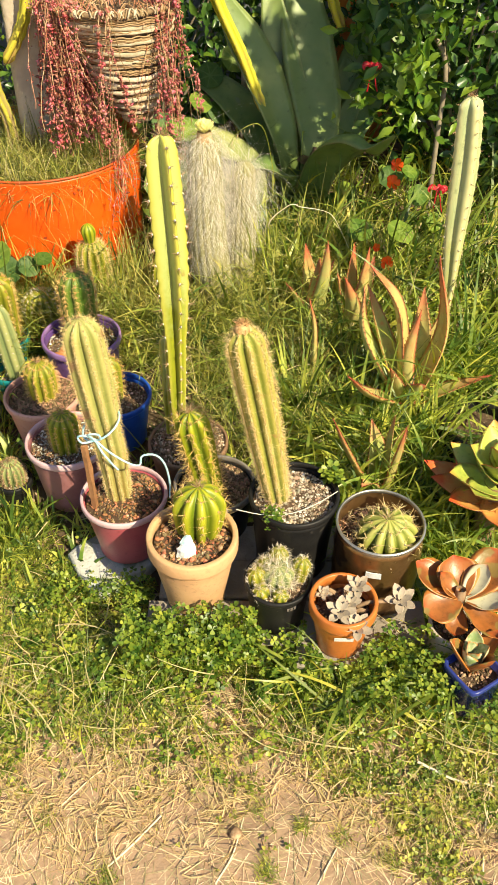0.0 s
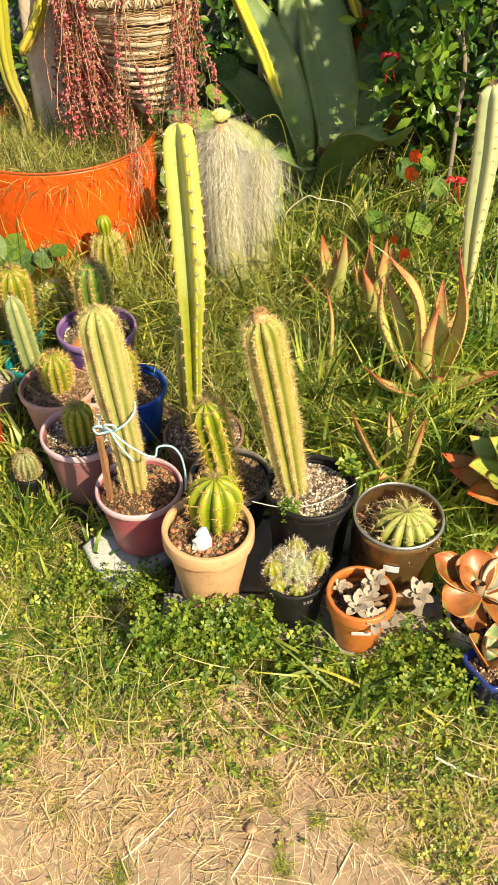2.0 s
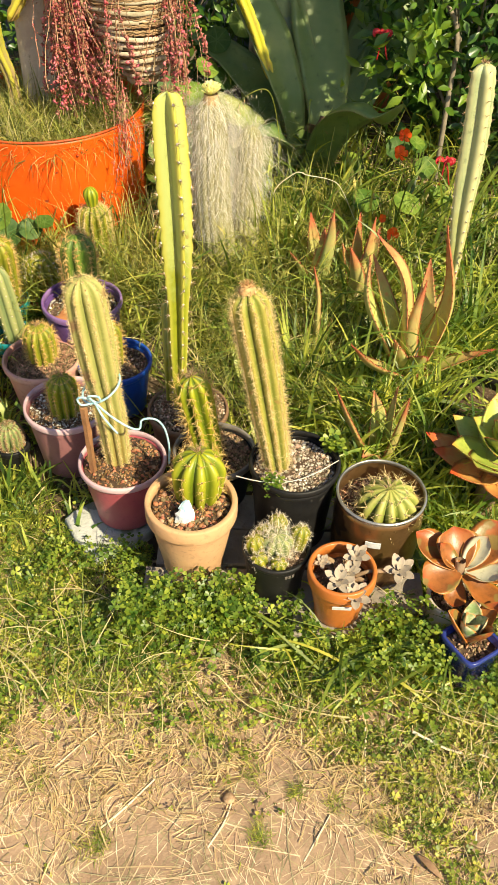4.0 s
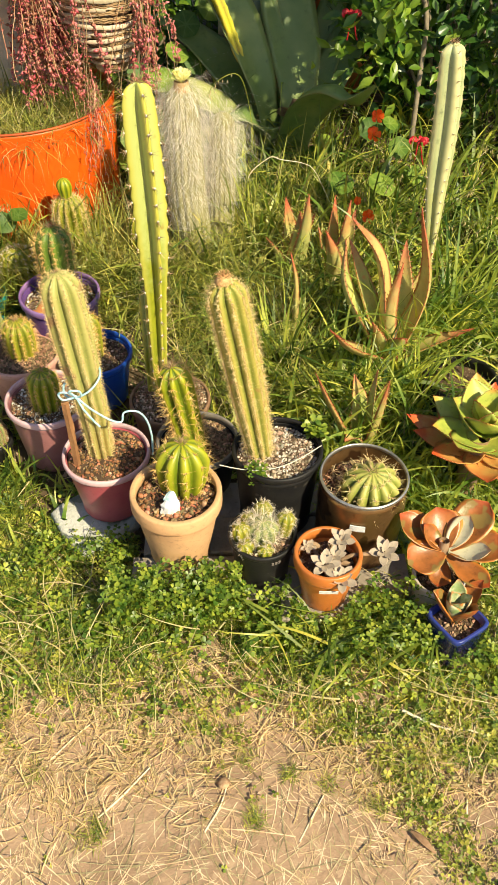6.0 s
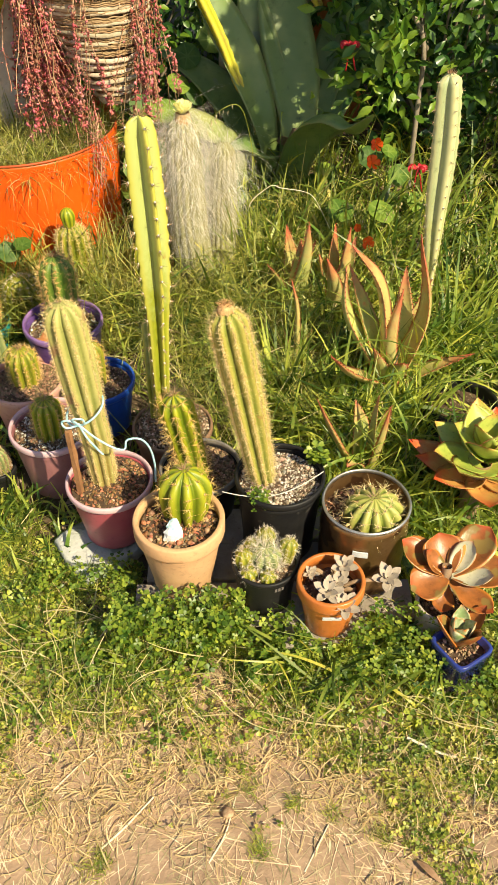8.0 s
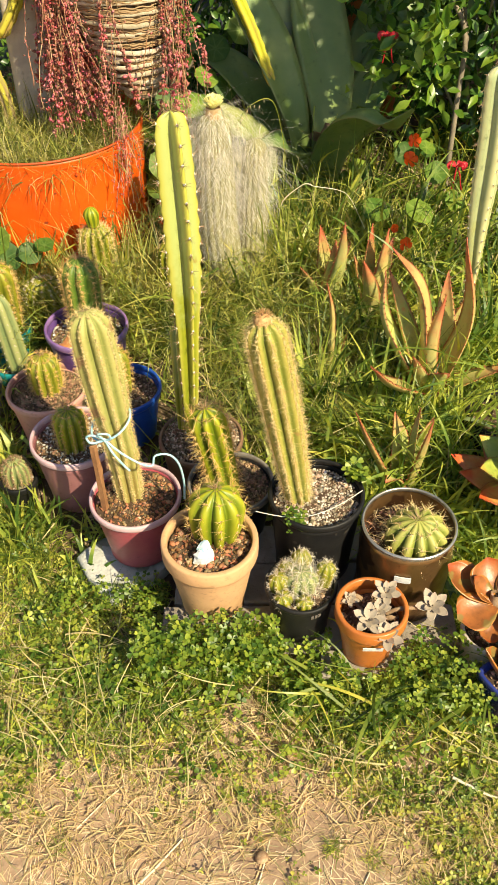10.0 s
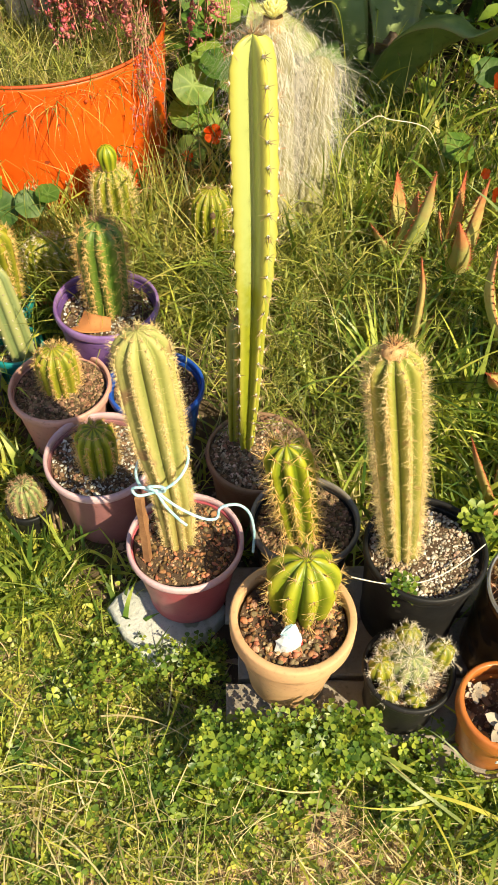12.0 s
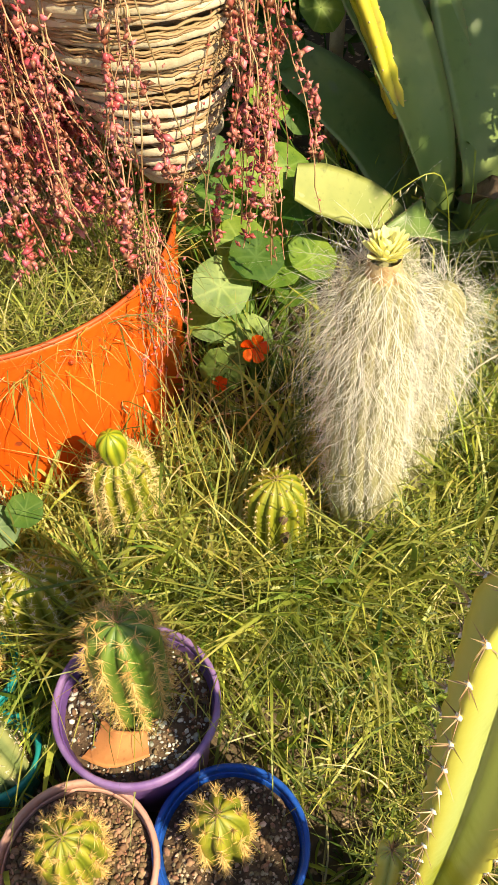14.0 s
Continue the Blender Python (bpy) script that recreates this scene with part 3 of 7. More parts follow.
def potted_terracotta():
    t = thing("potted_cactus", (-0.118, 1.165, 0.0795), "bright green barrel cactus in a pale terracotta pot", "potted cactus", "potted cacti")
    rs, zs = add_pot(t, 0.096, 0.197, M_TERRA, None, 0.66, 0.010, 0.036, wall=0.009, soil_drop=0.022, seed=2, wob=0.003)
    grit(t, RNG, rs * 0.97, zs, 100, 0.010, M_PEBBLE)
    grit(t, RNG, rs * 0.97, zs + 0.001, 200, 0.0085, M_BARKCHIP, name="bark")
    add_cactus(t, [(0.012, 0.030, 0.158), (0.014, 0.033, 0.23), (0.016, 0.036, 0.297)], [0.042, 0.053, 0.058, 0.057], 9, 0.36, C_LIME, M_SPINEGOLD, RNG,
               sharp=0.85, areoles=0.023, count=11, length=0.022, spread=0.9, felt=0.0024, dome=0.95, centre=0.028)
    # crumpled plant tag: a white lower part, a pale blue top and a red scrap at its side
    rng = np.random.default_rng(15)

    def lump(profile, seed):
        v, f = lathe(profile, 14, 0.16, seed)
        v = v * [1.0, 0.45, 1.0] + rng.normal(0, 0.0011, v.shape)
        v[:, 1] += 0.22 * v[:, 2]
        return Geo().add(v, f)

    lo = part("plant_tag", lump([(0.0, 0.0), (0.014, 0.001), (0.0185, 0.008), (0.0175, 0.018), (0.0185, 0.026), (0.015, 0.035), (0.010, 0.040), (0.0, 0.041)], 0.7), M_LABEL, t, "crumpled white and blue plant tag", smooth=False)
    lo.location, lo.rotation_euler = (-0.012, -0.048, 0.172), (0, 0.12, 0.1)
    part("tag_top", lump([(0.0, 0.036), (0.012, 0.036), (0.0125, 0.043), (0.009, 0.051), (0.004, 0.057), (0.0, 0.059)], 2.1), M_LABELBLUE, lo, smooth=False)
    red = lump([(0.0, 0.0), (0.004, 0.001), (0.0045, 0.012), (0.003, 0.020), (0.0, 0.022)], 1.1)
    red.v[0] = red.v[0] + [0.019, 0.002, 0.0]
    part("red_scrap", red, M_LABELRED, lo, smooth=False)


potted_terracotta()


def potted_cluster():
    t = thing("potted_cactus", (0.061, 1.112, 0.0755), "white-spined clumping cactus in a small black nursery pot", "potted cactus", "potted cacti")
    rs, zs = add_pot(t, 0.072, 0.124, M_BLACK, M_BLACK, 0.78, 0.006, 0.010, soil_drop=0.016, seed=3)
    grit(t, RNG, rs * 0.97, zs, 150, 0.006, M_PEBBLE)
    for x, y, r, top, n in ((0.0, 0.002, 0.034, 0.158, 9), (-0.048, -0.004, 0.021, 0.155, 7), (-0.040, -0.038, 0.019, 0.135, 6), (0.004, -0.050, 0.018, 0.136, 7),
                            (0.052, 0.016, 0.020, 0.165, 7), (0.002, 0.046, 0.021, 0.165, 7), (-0.03, 0.03, 0.018, 0.15, 6)):
        add_cactus(t, [(x * 0.8, y * 0.8, 0.10), (x, y, top)], [r * 0.85, r, r], n, 0.22, C_GREY if r > 0.03 else C_SMALL, M_SPINEWHITE, RNG, sharp=0.7, areoles=0.009,
                   count=11 if r < 0.03 else 18, length=0.012 if r < 0.03 else 0.036, spread=0.9, thin=0.00036, felt=0.0014, dome=1.0)
    # faded print on the wall of the pot
    for a in (-1.32, -1.21, -1.10):
        s = np.linspace(a, a + 0.075, 4)
        v = np.concatenate([np.stack([rr * np.cos(s), rr * np.sin(s), np.full(4, z)], -1) for rr, z in ((0.0660, 0.094), (0.0680, 0.094), (0.0688, 0.102), (0.0668, 0.102))])
        part("print_mark", Geo().add(v, grid_faces(4, 4, False)), M_GREYRIM, t, "faded pale print", smooth=False)


potted_cluster()


# thick leaves and rosettes
def leaf_geo(geo, pts, widths, thick=0.006, gutter=0.2, face=(0, 0, 1), n=14, tint=None):
    """A solid leaf along a curve: widths from base to tip, cupped towards 'face'."""
    path = smooth_path(pts, n)
    t = unit(np.gradient(path, axis=0))
    f = np.asarray(face, float)
    nrm = unit(f[None] - (t @ f)[:, None] * t)
    side = np.cross(t, nrm)
    w = np.interp(np.linspace(0, 1, n), np.linspace(0, 1, len(widths)), widths) / 2
    xs = np.array([-1, -0.75, -0.4, 0, 0.4, 0.75, 1, 0.7, 0.35, 0, -0.35, -0.7])
    lift = gutter * xs ** 2
    low = np.where(np.arange(12) < 7, 0.0, 1 - xs ** 2)
    th = thick * np.clip(w / (max(widths) / 2), 0.15, 1)
    v = path[:, None] + side[:, None] * (xs[None] * w[:, None])[..., None] + nrm[:, None] * (lift[None] * w[:, None] - low[None] * th[:, None])[..., None]
    s = np.linspace(0, 1, n)
    geo.add(v.reshape(-1, 3), [grid_faces(n, 12)], np.repeat(s, 12) if tint is None else np.repeat(s * tint, 12))
    edge = np.concatenate([path + side * w[:, None] + nrm * (gutter * w)[:, None], path - side * w[:, None] + nrm * (gutter * w)[:, None]])
    out = np.concatenate([side, -side])
    return edge, out


def margin(ob):
    """Marks the edges of a leaf mesh for its margin colour."""
    xs = np.abs([-1, -0.75, -0.4, 0, 0.4, 0.75, 1, 0.7, 0.35, 0, -0.35, -0.7])
    two_attr(ob.data, "crest", np.tile(xs ** 5, len(ob.data.vertices) // 12))
    return ob


def teeth(geo, edge, out, rng, step=1, size=0.006, skip=2):
    keep = np.arange(skip, len(edge) - 1, step)
    pos, o = edge[keep], out[keep]
    th = np.arange(3) * 2 * np.pi / 3
    tv = np.concatenate([np.stack([np.cos(th), np.sin(th), 0 * th - 0.2], -1), [[0, 0, 1]]])
    scatter(geo, tv, np.array([[0, 1, 3], [1, 2, 3], [2, 0, 3]]), pos, turns(unit(o + rng.normal(0, 0.25, o.shape)), rng.uniform(0, 6, len(pos))),
            np.stack([np.full(len(pos), size * 0.3)] * 2 + [np.full(len(pos), size)], -1))


M_GHOST = mat("ghost_leaf", (0.33, 0.275, 0.215), (0.43, 0.355, 0.27), 0.6, 25, 0.15, 120, tip=(0.50, 0.33, 0.26), tip_lo=0.75, tip_hi=1.1, island=0.25)
M_ALOE = mat("aloe_leaf", (0.36, 0.42, 0.13), (0.52, 0.50, 0.17), 0.45, 14, 0.15, 120, tip=(0.52, 0.17, 0.09), tip_lo=0.5, tip_hi=1.05, crest=(0.52, 0.20, 0.10), island=0.35, spots=(0.50, 0.28, 0.10), spot_scale=22, spot_at=0.66)
M_ALOERED = mat("red_aloe_leaf", (0.46, 0.44, 0.15), (0.54, 0.40, 0.14), 0.45, 14, 0.15, 120, tip=(0.50, 0.12, 0.06), tip_lo=0.45, tip_hi=1.0, crest=(0.52, 0.15, 0.07), island=0.35, spots=(0.36, 0.20, 0.07), spot_scale=22, spot_at=0.66)
M_TOOTH = mat("red_tooth", (0.36, 0.08, 0.03), (0.28, 0.06, 0.02), 0.5, 40, 0.0)
M_ROS = mat("rosette_leaf", (0.27, 0.37, 0.06), (0.44, 0.46, 0.08), 0.4, 12, 0.15, 120, tip=(0.58, 0.24, 0.04), tip_lo=0.8, tip_hi=1.1, island=0.3)
M_ROSRED = mat("orange_rosette_leaf", (0.58, 0.36, 0.10), (0.60, 0.26, 0.07), 0.4, 12, 0.15, 120, tip=(0.60, 0.085, 0.022), tip_lo=0.5, tip_hi=1.0, island=0.3)
M_PADDLE = mat("paddle_leaf", (0.20, 0.075, 0.018), (0.36, 0.13, 0.03), 0.36, 20, 0.15, 90, tip=(0.36, 0.07, 0.018), tip_lo=0.6, tip_hi=1.1, crest=(0.58, 0.24, 0.04), island=0.6, spots=(0.22, 0.15, 0.04), spot_scale=26, spot_at=0.55)
M_PADDLEGREY = mat("grey_paddle_leaf", (0.40, 0.40, 0.27), (0.54, 0.52, 0.38), 0.5, 12, 0.12, 90, tip=(0.50, 0.16, 0.05), tip_lo=0.8, tip_hi=1.1, crest=(0.52, 0.18, 0.05), island=0.2)
M_STEMBROWN = mat("woody_stem", (0.26, 0.16, 0.09), (0.34, 0.23, 0.14), 0.8, 40, 0.4, 200)
M_AGAVE = mat("agave_leaf", (0.13, 0.205, 0.052), (0.21, 0.27, 0.075), 0.45, 5, 0.2, 30, crest=(0.24, 0.30, 0.10), island=0.2, spots=(0.17, 0.22, 0.10), spot_scale=11, spot_at=0.68)
M_PEAR = mat("prickly_pear_pad", (0.23, 0.26, 0.07), (0.31, 0.32, 0.09), 0.55, 9, 0.15, 60, spots=(0.36, 0.34, 0.15), spot_scale=60, spot_at=0.66)


def ghost_rosette(owner, at, size, rng, n=12, tilt=(0, -0.3, 1)):
    """A pale rosette: each leaf a piece of its own."""
    up = unit(np.asarray(tilt, float))
    r = turns(up[None], np.array([rng.uniform(0, 6)]))[0]
    for k in range(n):
        ring = 0 if k < 5 else 1
        a = k * 2 * np.pi / 5 + ring * 0.6 + rng.normal(0, 0.1)
        ln = size * 0.82 * (1.0, 0.75, 0.45)[min(2, k // 5)]
        el = (0.15, 0.55, 1.0)[min(2, k // 5)]
        d = np.array([np.cos(a) * np.cos(el), np.sin(a) * np.cos(el), np.sin(el)])
        p = [r @ (d * q * ln + np.array([0, 0, 0.12 * ln * q * q])) + at for q in (0.08, 0.4, 0.75, 1.0)]
        g = Geo()
        leaf_geo(g, p, [ln * 0.22, ln * 0.46, ln * 0.58, ln * 0.42, 0.001], ln * 0.09, 0.18, up, 9)
        part("leaf", g, M_GHOST, owner, attr="along")


def potted_ghost():
    t = thing("potted_succulent", (0.191, 1.043, 0.0755), "pale ghost succulent sprawling from an orange clay pot", "potted succulent", "potted succulents")
    rs, zs = add_pot(t, 0.070, 0.142, M_GLAZE, None, 0.66, 0.007, 0.030, wall=0.006, soil_drop=0.035, seed=4, wob=0.003)
    grit(t, RNG, rs * 0.95, zs, 70, 0.007, M_PEBBLE)
    rng = np.random.default_rng(31)
    for pts in ([(-0.01, 0.0, 0.10), (-0.005, -0.015, 0.125), (-0.008, -0.03, 0.138)], [(0.0, 0.005, 0.10), (0.015, 0.01, 0.13), (0.026, 0.024, 0.146)],
                [(0.01, 0.0, 0.10), (0.045, 0.002, 0.125), (0.075, 0.004, 0.128), (0.112, 0.007, 0.126)], [(-0.01, 0.01, 0.10), (-0.025, 0.02, 0.12), (-0.035, 0.03, 0.125)]):
        part("branch", Geo().add(*tube(smooth_path(pts, 12), 0.0045, 7)), M_STEMBROWN, t)
    for at, s in (((-0.010, -0.032, 0.142), 0.040), ((0.028, 0.024, 0.150), 0.036), ((0.116, 0.007, 0.130), 0.042), ((0.022, -0.058, 0.128), 0.040), ((-0.038, 0.026, 0.126), 0.022), ((0.012, -0.008, 0.138), 0.030)):
        ghost_rosette(t, np.array(at), s, rng)
    # curled dead leaves in the pot
    for k in range(7):
        g = Geo()
        a, r = rng.uniform(0, 6), rng.uniform(0.02, 0.05)
        b = np.array([r * np.cos(a), r * np.sin(a), 0.112])
        d = np.array([np.cos(a + 1), np.sin(a + 1), 0.4]) * 0.03
        leaf_geo(g, [b, b + d * 0.5 + [0, 0, 0.006], b + d], [0.006, 0.014, 0.012, 0.003], 0.002, 0.8, (0, 0, 1), 7)
        part("dead_leaf", g, M_STEMBROWN, t, attr="along")
    g = Geo().add([(-0.022, -0.071, 0.098), (0.016, -0.072, 0.098), (0.016, -0.0735, 0.108), (-0.022, -0.0725, 0.108), (-0.022, -0.069, 0.098), (0.016, -0.070, 0.098), (0.016, -0.0715, 0.108), (-0.022, -0.0705, 0.108)],
                  np.array([[0, 1, 2, 3], [7, 6, 5, 4], [1, 5, 6, 2], [4, 0, 3, 7], [3, 2, 6, 7], [0, 4, 5, 1]]))
    part("label", g, M_LABEL, t, "small white paper label", smooth=False)


potted_ghost()


def potted_tin():
    t = thing("potted_cactus", (0.277, 1.196, 0.0755), "grey-green barrel cactus in a rusty brown tin can", "potted cactus", "potted cacti")
    rs, zs = add_pot(t, 0.095, 0.207, M_TIN, M_TINRIM, 0.985, 0.003, 0.006, wall=0.0025, soil_drop=0.05, seed=5, wob=0.008, bands=(0.33, 0.66))
    grit(t, RNG, rs * 0.97, zs, 160, 0.009, M_PEBBLE)
    add_cactus(t, [(0.014, -0.012, 0.13), (0.014, -0.016, 0.18), (0.012, -0.018, 0.232)], [0.05, 0.062, 0.064, 0.060], 12, 0.32, C_FERO, M_SPINE, RNG,
               sharp=0.8, areoles=0.016, count=10, length=0.024, spread=1.0, felt=0.0026, dome=1.0, centre=0.030, thin=0.0006)
    rng = np.random.default_rng(4)
    g = Geo()
    for k in range(90):
        a = rng.uniform(0, 6.28)
        r = rng.uniform(0.05, 0.085)
        b = np.array([r * np.cos(a), r * np.sin(a), zs + 0.004])
        d = unit(rng.normal(0, 1, 3)) * [1, 1, 0.25] * rng.uniform(0.015, 0.04)
        g.add(*tube(line(b - d / 2, b + d / 2, 4, (0, 0, 0.005)), 0.0008, 3))
    part("dry_litter", g, M_STRAW, t, kind="stuff")
    a = np.linspace(-1.95, -1.62, 5)
    v = np.concatenate([np.stack([0.0985 * np.cos(a), 0.0985 * np.sin(a), np.full(5, z)], -1) for z in (0.135, 0.150)] + [np.stack([0.0955 * np.cos(a), 0.0955 * np.sin(a), np.full(5, z)], -1) for z in (0.150, 0.135)])
    part("label", Geo().add(v, grid_faces(4, 5, False)), M_LABEL, t, "small white paper label", smooth=False)


potted_tin()


def potted_black():
    t = thing("potted_cactus", (0.098, 1.273, 0.0755), "leaning golden-spined columnar cactus in a black nursery pot", "potted cactus", "potted cacti")
    rs, zs = add_pot(t, 0.099, 0.214, M_BLACK, M_BLACK, 0.80, 0.008, 0.014, soil_drop=0.022, seed=6)
    grit(t, RNG, rs * 0.97, zs, 700, 0.0055, M_GRIT)
    grit(t, RNG, rs * 0.97, zs + 0.001, 160, 0.0075, M_GRITDULL, name="bark")
    add_cactus(t, smooth_path([(-0.034, 0.004, 0.175), (-0.050, 0.004, 0.28), (-0.080, 0.006, 0.46), (-0.110, 0.012, 0.628)], 20),
               [0.024, 0.030, 0.034, 0.036, 0.037, 0.036], 9, 0.36, C_FAT, M_SPINE, RNG, sharp=0.8, turn=0.1, areoles=0.0080, count=24, length=0.0135, spread=1.05, thin=0.00032,
               felt=0.0017, centre=0.021)
    rng = np.random.default_rng(9)
    g = Geo()
    top = np.array([-0.110, 0.012, 0.636])
    n = 90
    out = unit(rng.normal(0, 0.55, (n, 3)) + [0, 0, 0.8])
    for o in out:
        g.add(*tube(line(top + o * [0.012, 0.012, 0.006], top + o * [0.021, 0.021, 0.013], 3), [0.0006, 0.0005, 0.0002], 3))
    v, f = lathe([(0.0, 0.006), (0.008, 0.004), (0.014, -0.002), (0.015, -0.010)], 14, 0.08, 1.0)
    crown = part("crown_wool", Geo().add(v + top, f), M_CROWN, t, "orange-brown woolly crown")
    part("crown_bristles", g, M_CROWN, crown, kind="stuff")
    g = Geo()
    for c, n, s in (((-0.045, -0.07, 0.198), 26, 0.010), ((0.088, 0.035, 0.215), 30, 0.017)):
        a = rng.uniform(0, 6.28, n)
        r = rng.uniform(0, 0.028, n)
        pos = np.stack([c[0] + r * np.cos(a), c[1] + r * np.sin(a), c[2] + rng.uniform(0, 0.03, n)], -1)
        clover_leaves(g, pos, s * rng.uniform(0.6, 1, n), rng)
    part("weed", g, M_CLOVER, t, "small green weed", kind="stuff")
    # thread stretched over the rims
    part("thread", Geo().add(*tube(line((-0.125, -0.055, 0.218), (0.094, 0.0, 0.217), 14, (0.0, -0.035, -0.006)), 0.0011, 5)), M_THREAD, t, "white thread")


def clover_leaves(geo, pos, size, rng, tilt=0.33):
    """Three heart-shaped leaflets on top of each place."""
    tv = np.array([(0.0, 0, 0), (0.42, 0.36, 0.08), (0.74, 0.45, 0.13), (0.97, 0.27, 0.10), (0.93, 0, 0.03), (0.97, -0.27, 0.10), (0.74, -0.45, 0.13), (0.42, -0.36, 0.08), (0.55, 0, 0.0)])
    tf = [np.array([[8, 1, 2, 3], [8, 5, 6, 7]]), np.array([[0, 1, 8], [0, 8, 7], [8, 3, 4], [8, 4, 5]])]
    n = len(pos)
    nrm = unit(np.array([[0, 0, 1.0]]) + rng.normal(0, tilt, (n, 3)))
    yaw = rng.uniform(0, 6.28, n)
    for k in range(3):
        scatter(geo, tv, tf, pos, turns(nrm, yaw + k * 2.094), size)


potted_black()


def small_potted(at, r, h, pot_mat, rim_mat, cactus, label, seed, drop=0.03, taper=0.74, grit_mat=None, lip_h=0.016, stones=200):
    t = thing("potted_cactus", at, label, "potted cactus", "potted cacti")
    rs, zs = add_pot(t, r, h, pot_mat, rim_mat, taper, 0.009, lip_h, soil_drop=drop, seed=seed)
    rng = np.random.default_rng(100 + int(seed * 10))
    grit(t, rng, rs * 0.96, zs, int(stones * 1.9), 0.0060, grit_mat or M_GRIT)
    grit(t, rng, rs * 0.96, zs + 0.001, stones, 0.0075, M_CHIP, name="bark")
    for c in cactus:
        add_cactus(t, rng=rng, **c)
    return t


def stem(a, b, radius, ribs, skin, spine=None, **k):
    d = dict(path=line(a, b, 14), radius=radius, ribs=ribs, depth=0.27, skin=skin, spine_mat=spine or M_SPINEGOLD, sharp=0.8, areoles=0.011, count=22, length=0.018, spread=1.05, felt=0.0018, thin=0.0005, dome=0.95)
    d.update(k)
    return d


small_potted((-0.080, 1.385, 0.03), 0.096, 0.180, M_BLACK, M_GREYRIM,
             [stem((-0.004, -0.02, 0.14), (-0.046, -0.028, 0.415), [0.028, 0.034, 0.038, 0.039], 8, C_LIME, depth=0.40, sharp=1.0, count=13, length=0.026, areoles=0.019, centre=0.036, thin=0.0007)],
             "spiny green columnar cactus in a dark worn pot", 7, drop=0.018, grit_mat=M_PEBBLE, stones=420)
small_potted((-0.153, 1.568, 0.03), 0.101, 0.146, M_BROWNPOT, M_BROWNPOT,
             [stem((-0.024, 0.004, 0.10), (-0.022, 0.056, 0.90), [0.0125, 0.0165, 0.020, 0.0225, 0.0245, 0.032, 0.0370, 0.0385, 0.0385, 0.037, 0.033], 4, C_WING, M_SPINEDARK,
                   path=smooth_path([(-0.024, 0.004, 0.10), (-0.017, 0.02, 0.33), (-0.013, 0.038, 0.60), (-0.022, 0.056, 0.90)], 24), depth=0.77, sharp=4.2, turn=radians(-63), areoles=0.036,
                   scallop=0.06, count=7, length=0.022, felt=0.0036, felt_mat=M_AREOLEW, dome=0.9, thin=0.0008, spread=1.0),
              stem((-0.046, 0.025, 0.11), (-0.044, 0.06, 0.42), [0.010, 0.014, 0.016], 4, C_WING, M_SPINEDARK, depth=0.55, turn=0.4, areoles=0.03, count=4, felt=0.002, name="side_shoot")],
             "tall yellow-green winged cactus in a shallow brown pot", 8, drop=0.005, taper=0.8, stones=420, grit_mat=M_GRITDULL)
small_potted((-0.352, 1.715, 0.058), 0.097, 0.152, M_BLUE, M_BLUE,
             [stem((-0.006, 0.002, 0.10), (-0.010, 0.002, 0.262), [0.026, 0.033, 0.035], 8, C_SMALL, length=0.018, areoles=0.016)],
             "small spiny cactus in a bright blue pot", 9, drop=0.022, stones=120, grit_mat=M_GRITDULL)
purple = small_potted((-0.454, 1.877, 0.095), 0.108, 0.188, M_PURPLE, M_PURPLERIM,
                      [stem((0.004, 0.008, 0.12), (0.004, 0.012, 0.372), [0.036, 0.042, 0.045, 0.046], 9, C_DARK, length=0.020, areoles=0.014, depth=0.32, centre=0.024)],
                      "dark green columnar cactus in a purple pot", 10, drop=0.030, stones=150, grit_mat=M_PERLITE)
M_SHARD = mat("shard_clay", (0.58, 0.24, 0.08), (0.50, 0.20, 0.07), 0.8, 20, 0.2, 120)
shard = Geo()
leaf_geo(shard, [(-0.055, -0.035, 0.163), (-0.03, -0.052, 0.171), (0.012, -0.050, 0.169)], [0.052, 0.045, 0.03], 0.005, 0.35, (0.1, -0.4, 1), 8)
part("pot_shard", shard, M_SHARD, purple, "broken terracotta shard", attr="along")
small_potted((-0.539, 1.711, 0.062), 0.101, 0.154, M_SALMON, M_SALMON,
             [stem((0.002, 0.006, 0.10), (0.0, 0.008, 0.243), [0.032, 0.040, 0.041], 11, C_SMALL, length=0.016, areoles=0.012)],
             "small golden-spined barrel cactus in a salmon pot", 11, drop=0.017, grit_mat=M_PEBBLE, stones=320)
small_potted((-0.447, 1.539, 0.024), 0.104, 0.186, M_MAUVE, M_PINKRIM,
             [stem((-0.002, -0.012, 0.12), (0.002, -0.022, 0.282), [0.030, 0.036, 0.038], 10, C_LIME, length=0.016, areoles=0.012, count=15)],
             "small barrel cactus in a faded mauve pot", 12, drop=0.022, grit_mat=M_PERLITE)
small_potted((-0.597, 1.52, 0.0), 0.046, 0.088, M_BLACK, M_BLACK,
             [stem((0, 0, 0.06), (0, -0.004, 0.150), [0.026, 0.031, 0.031], 12, C_GREY, M_SPINEDARK, length=0.012, areoles=0.009, thin=0.0005)],
             "round brown-spined cactus in a tiny black pot", 13, drop=0.012, stones=60)
small_potted((-0.70, 1.985, 0.10), 0.072, 0.105, M_TEAL, M_TEAL,
             [stem((0.01, 0.0, 0.08), (0.02, -0.03, 0.31), [0.035, 0.042, 0.044], 9, C_SMALL, length=0.018, areoles=0.015)],
             "yellow-green ribbed cactus in a teal pot", 14)
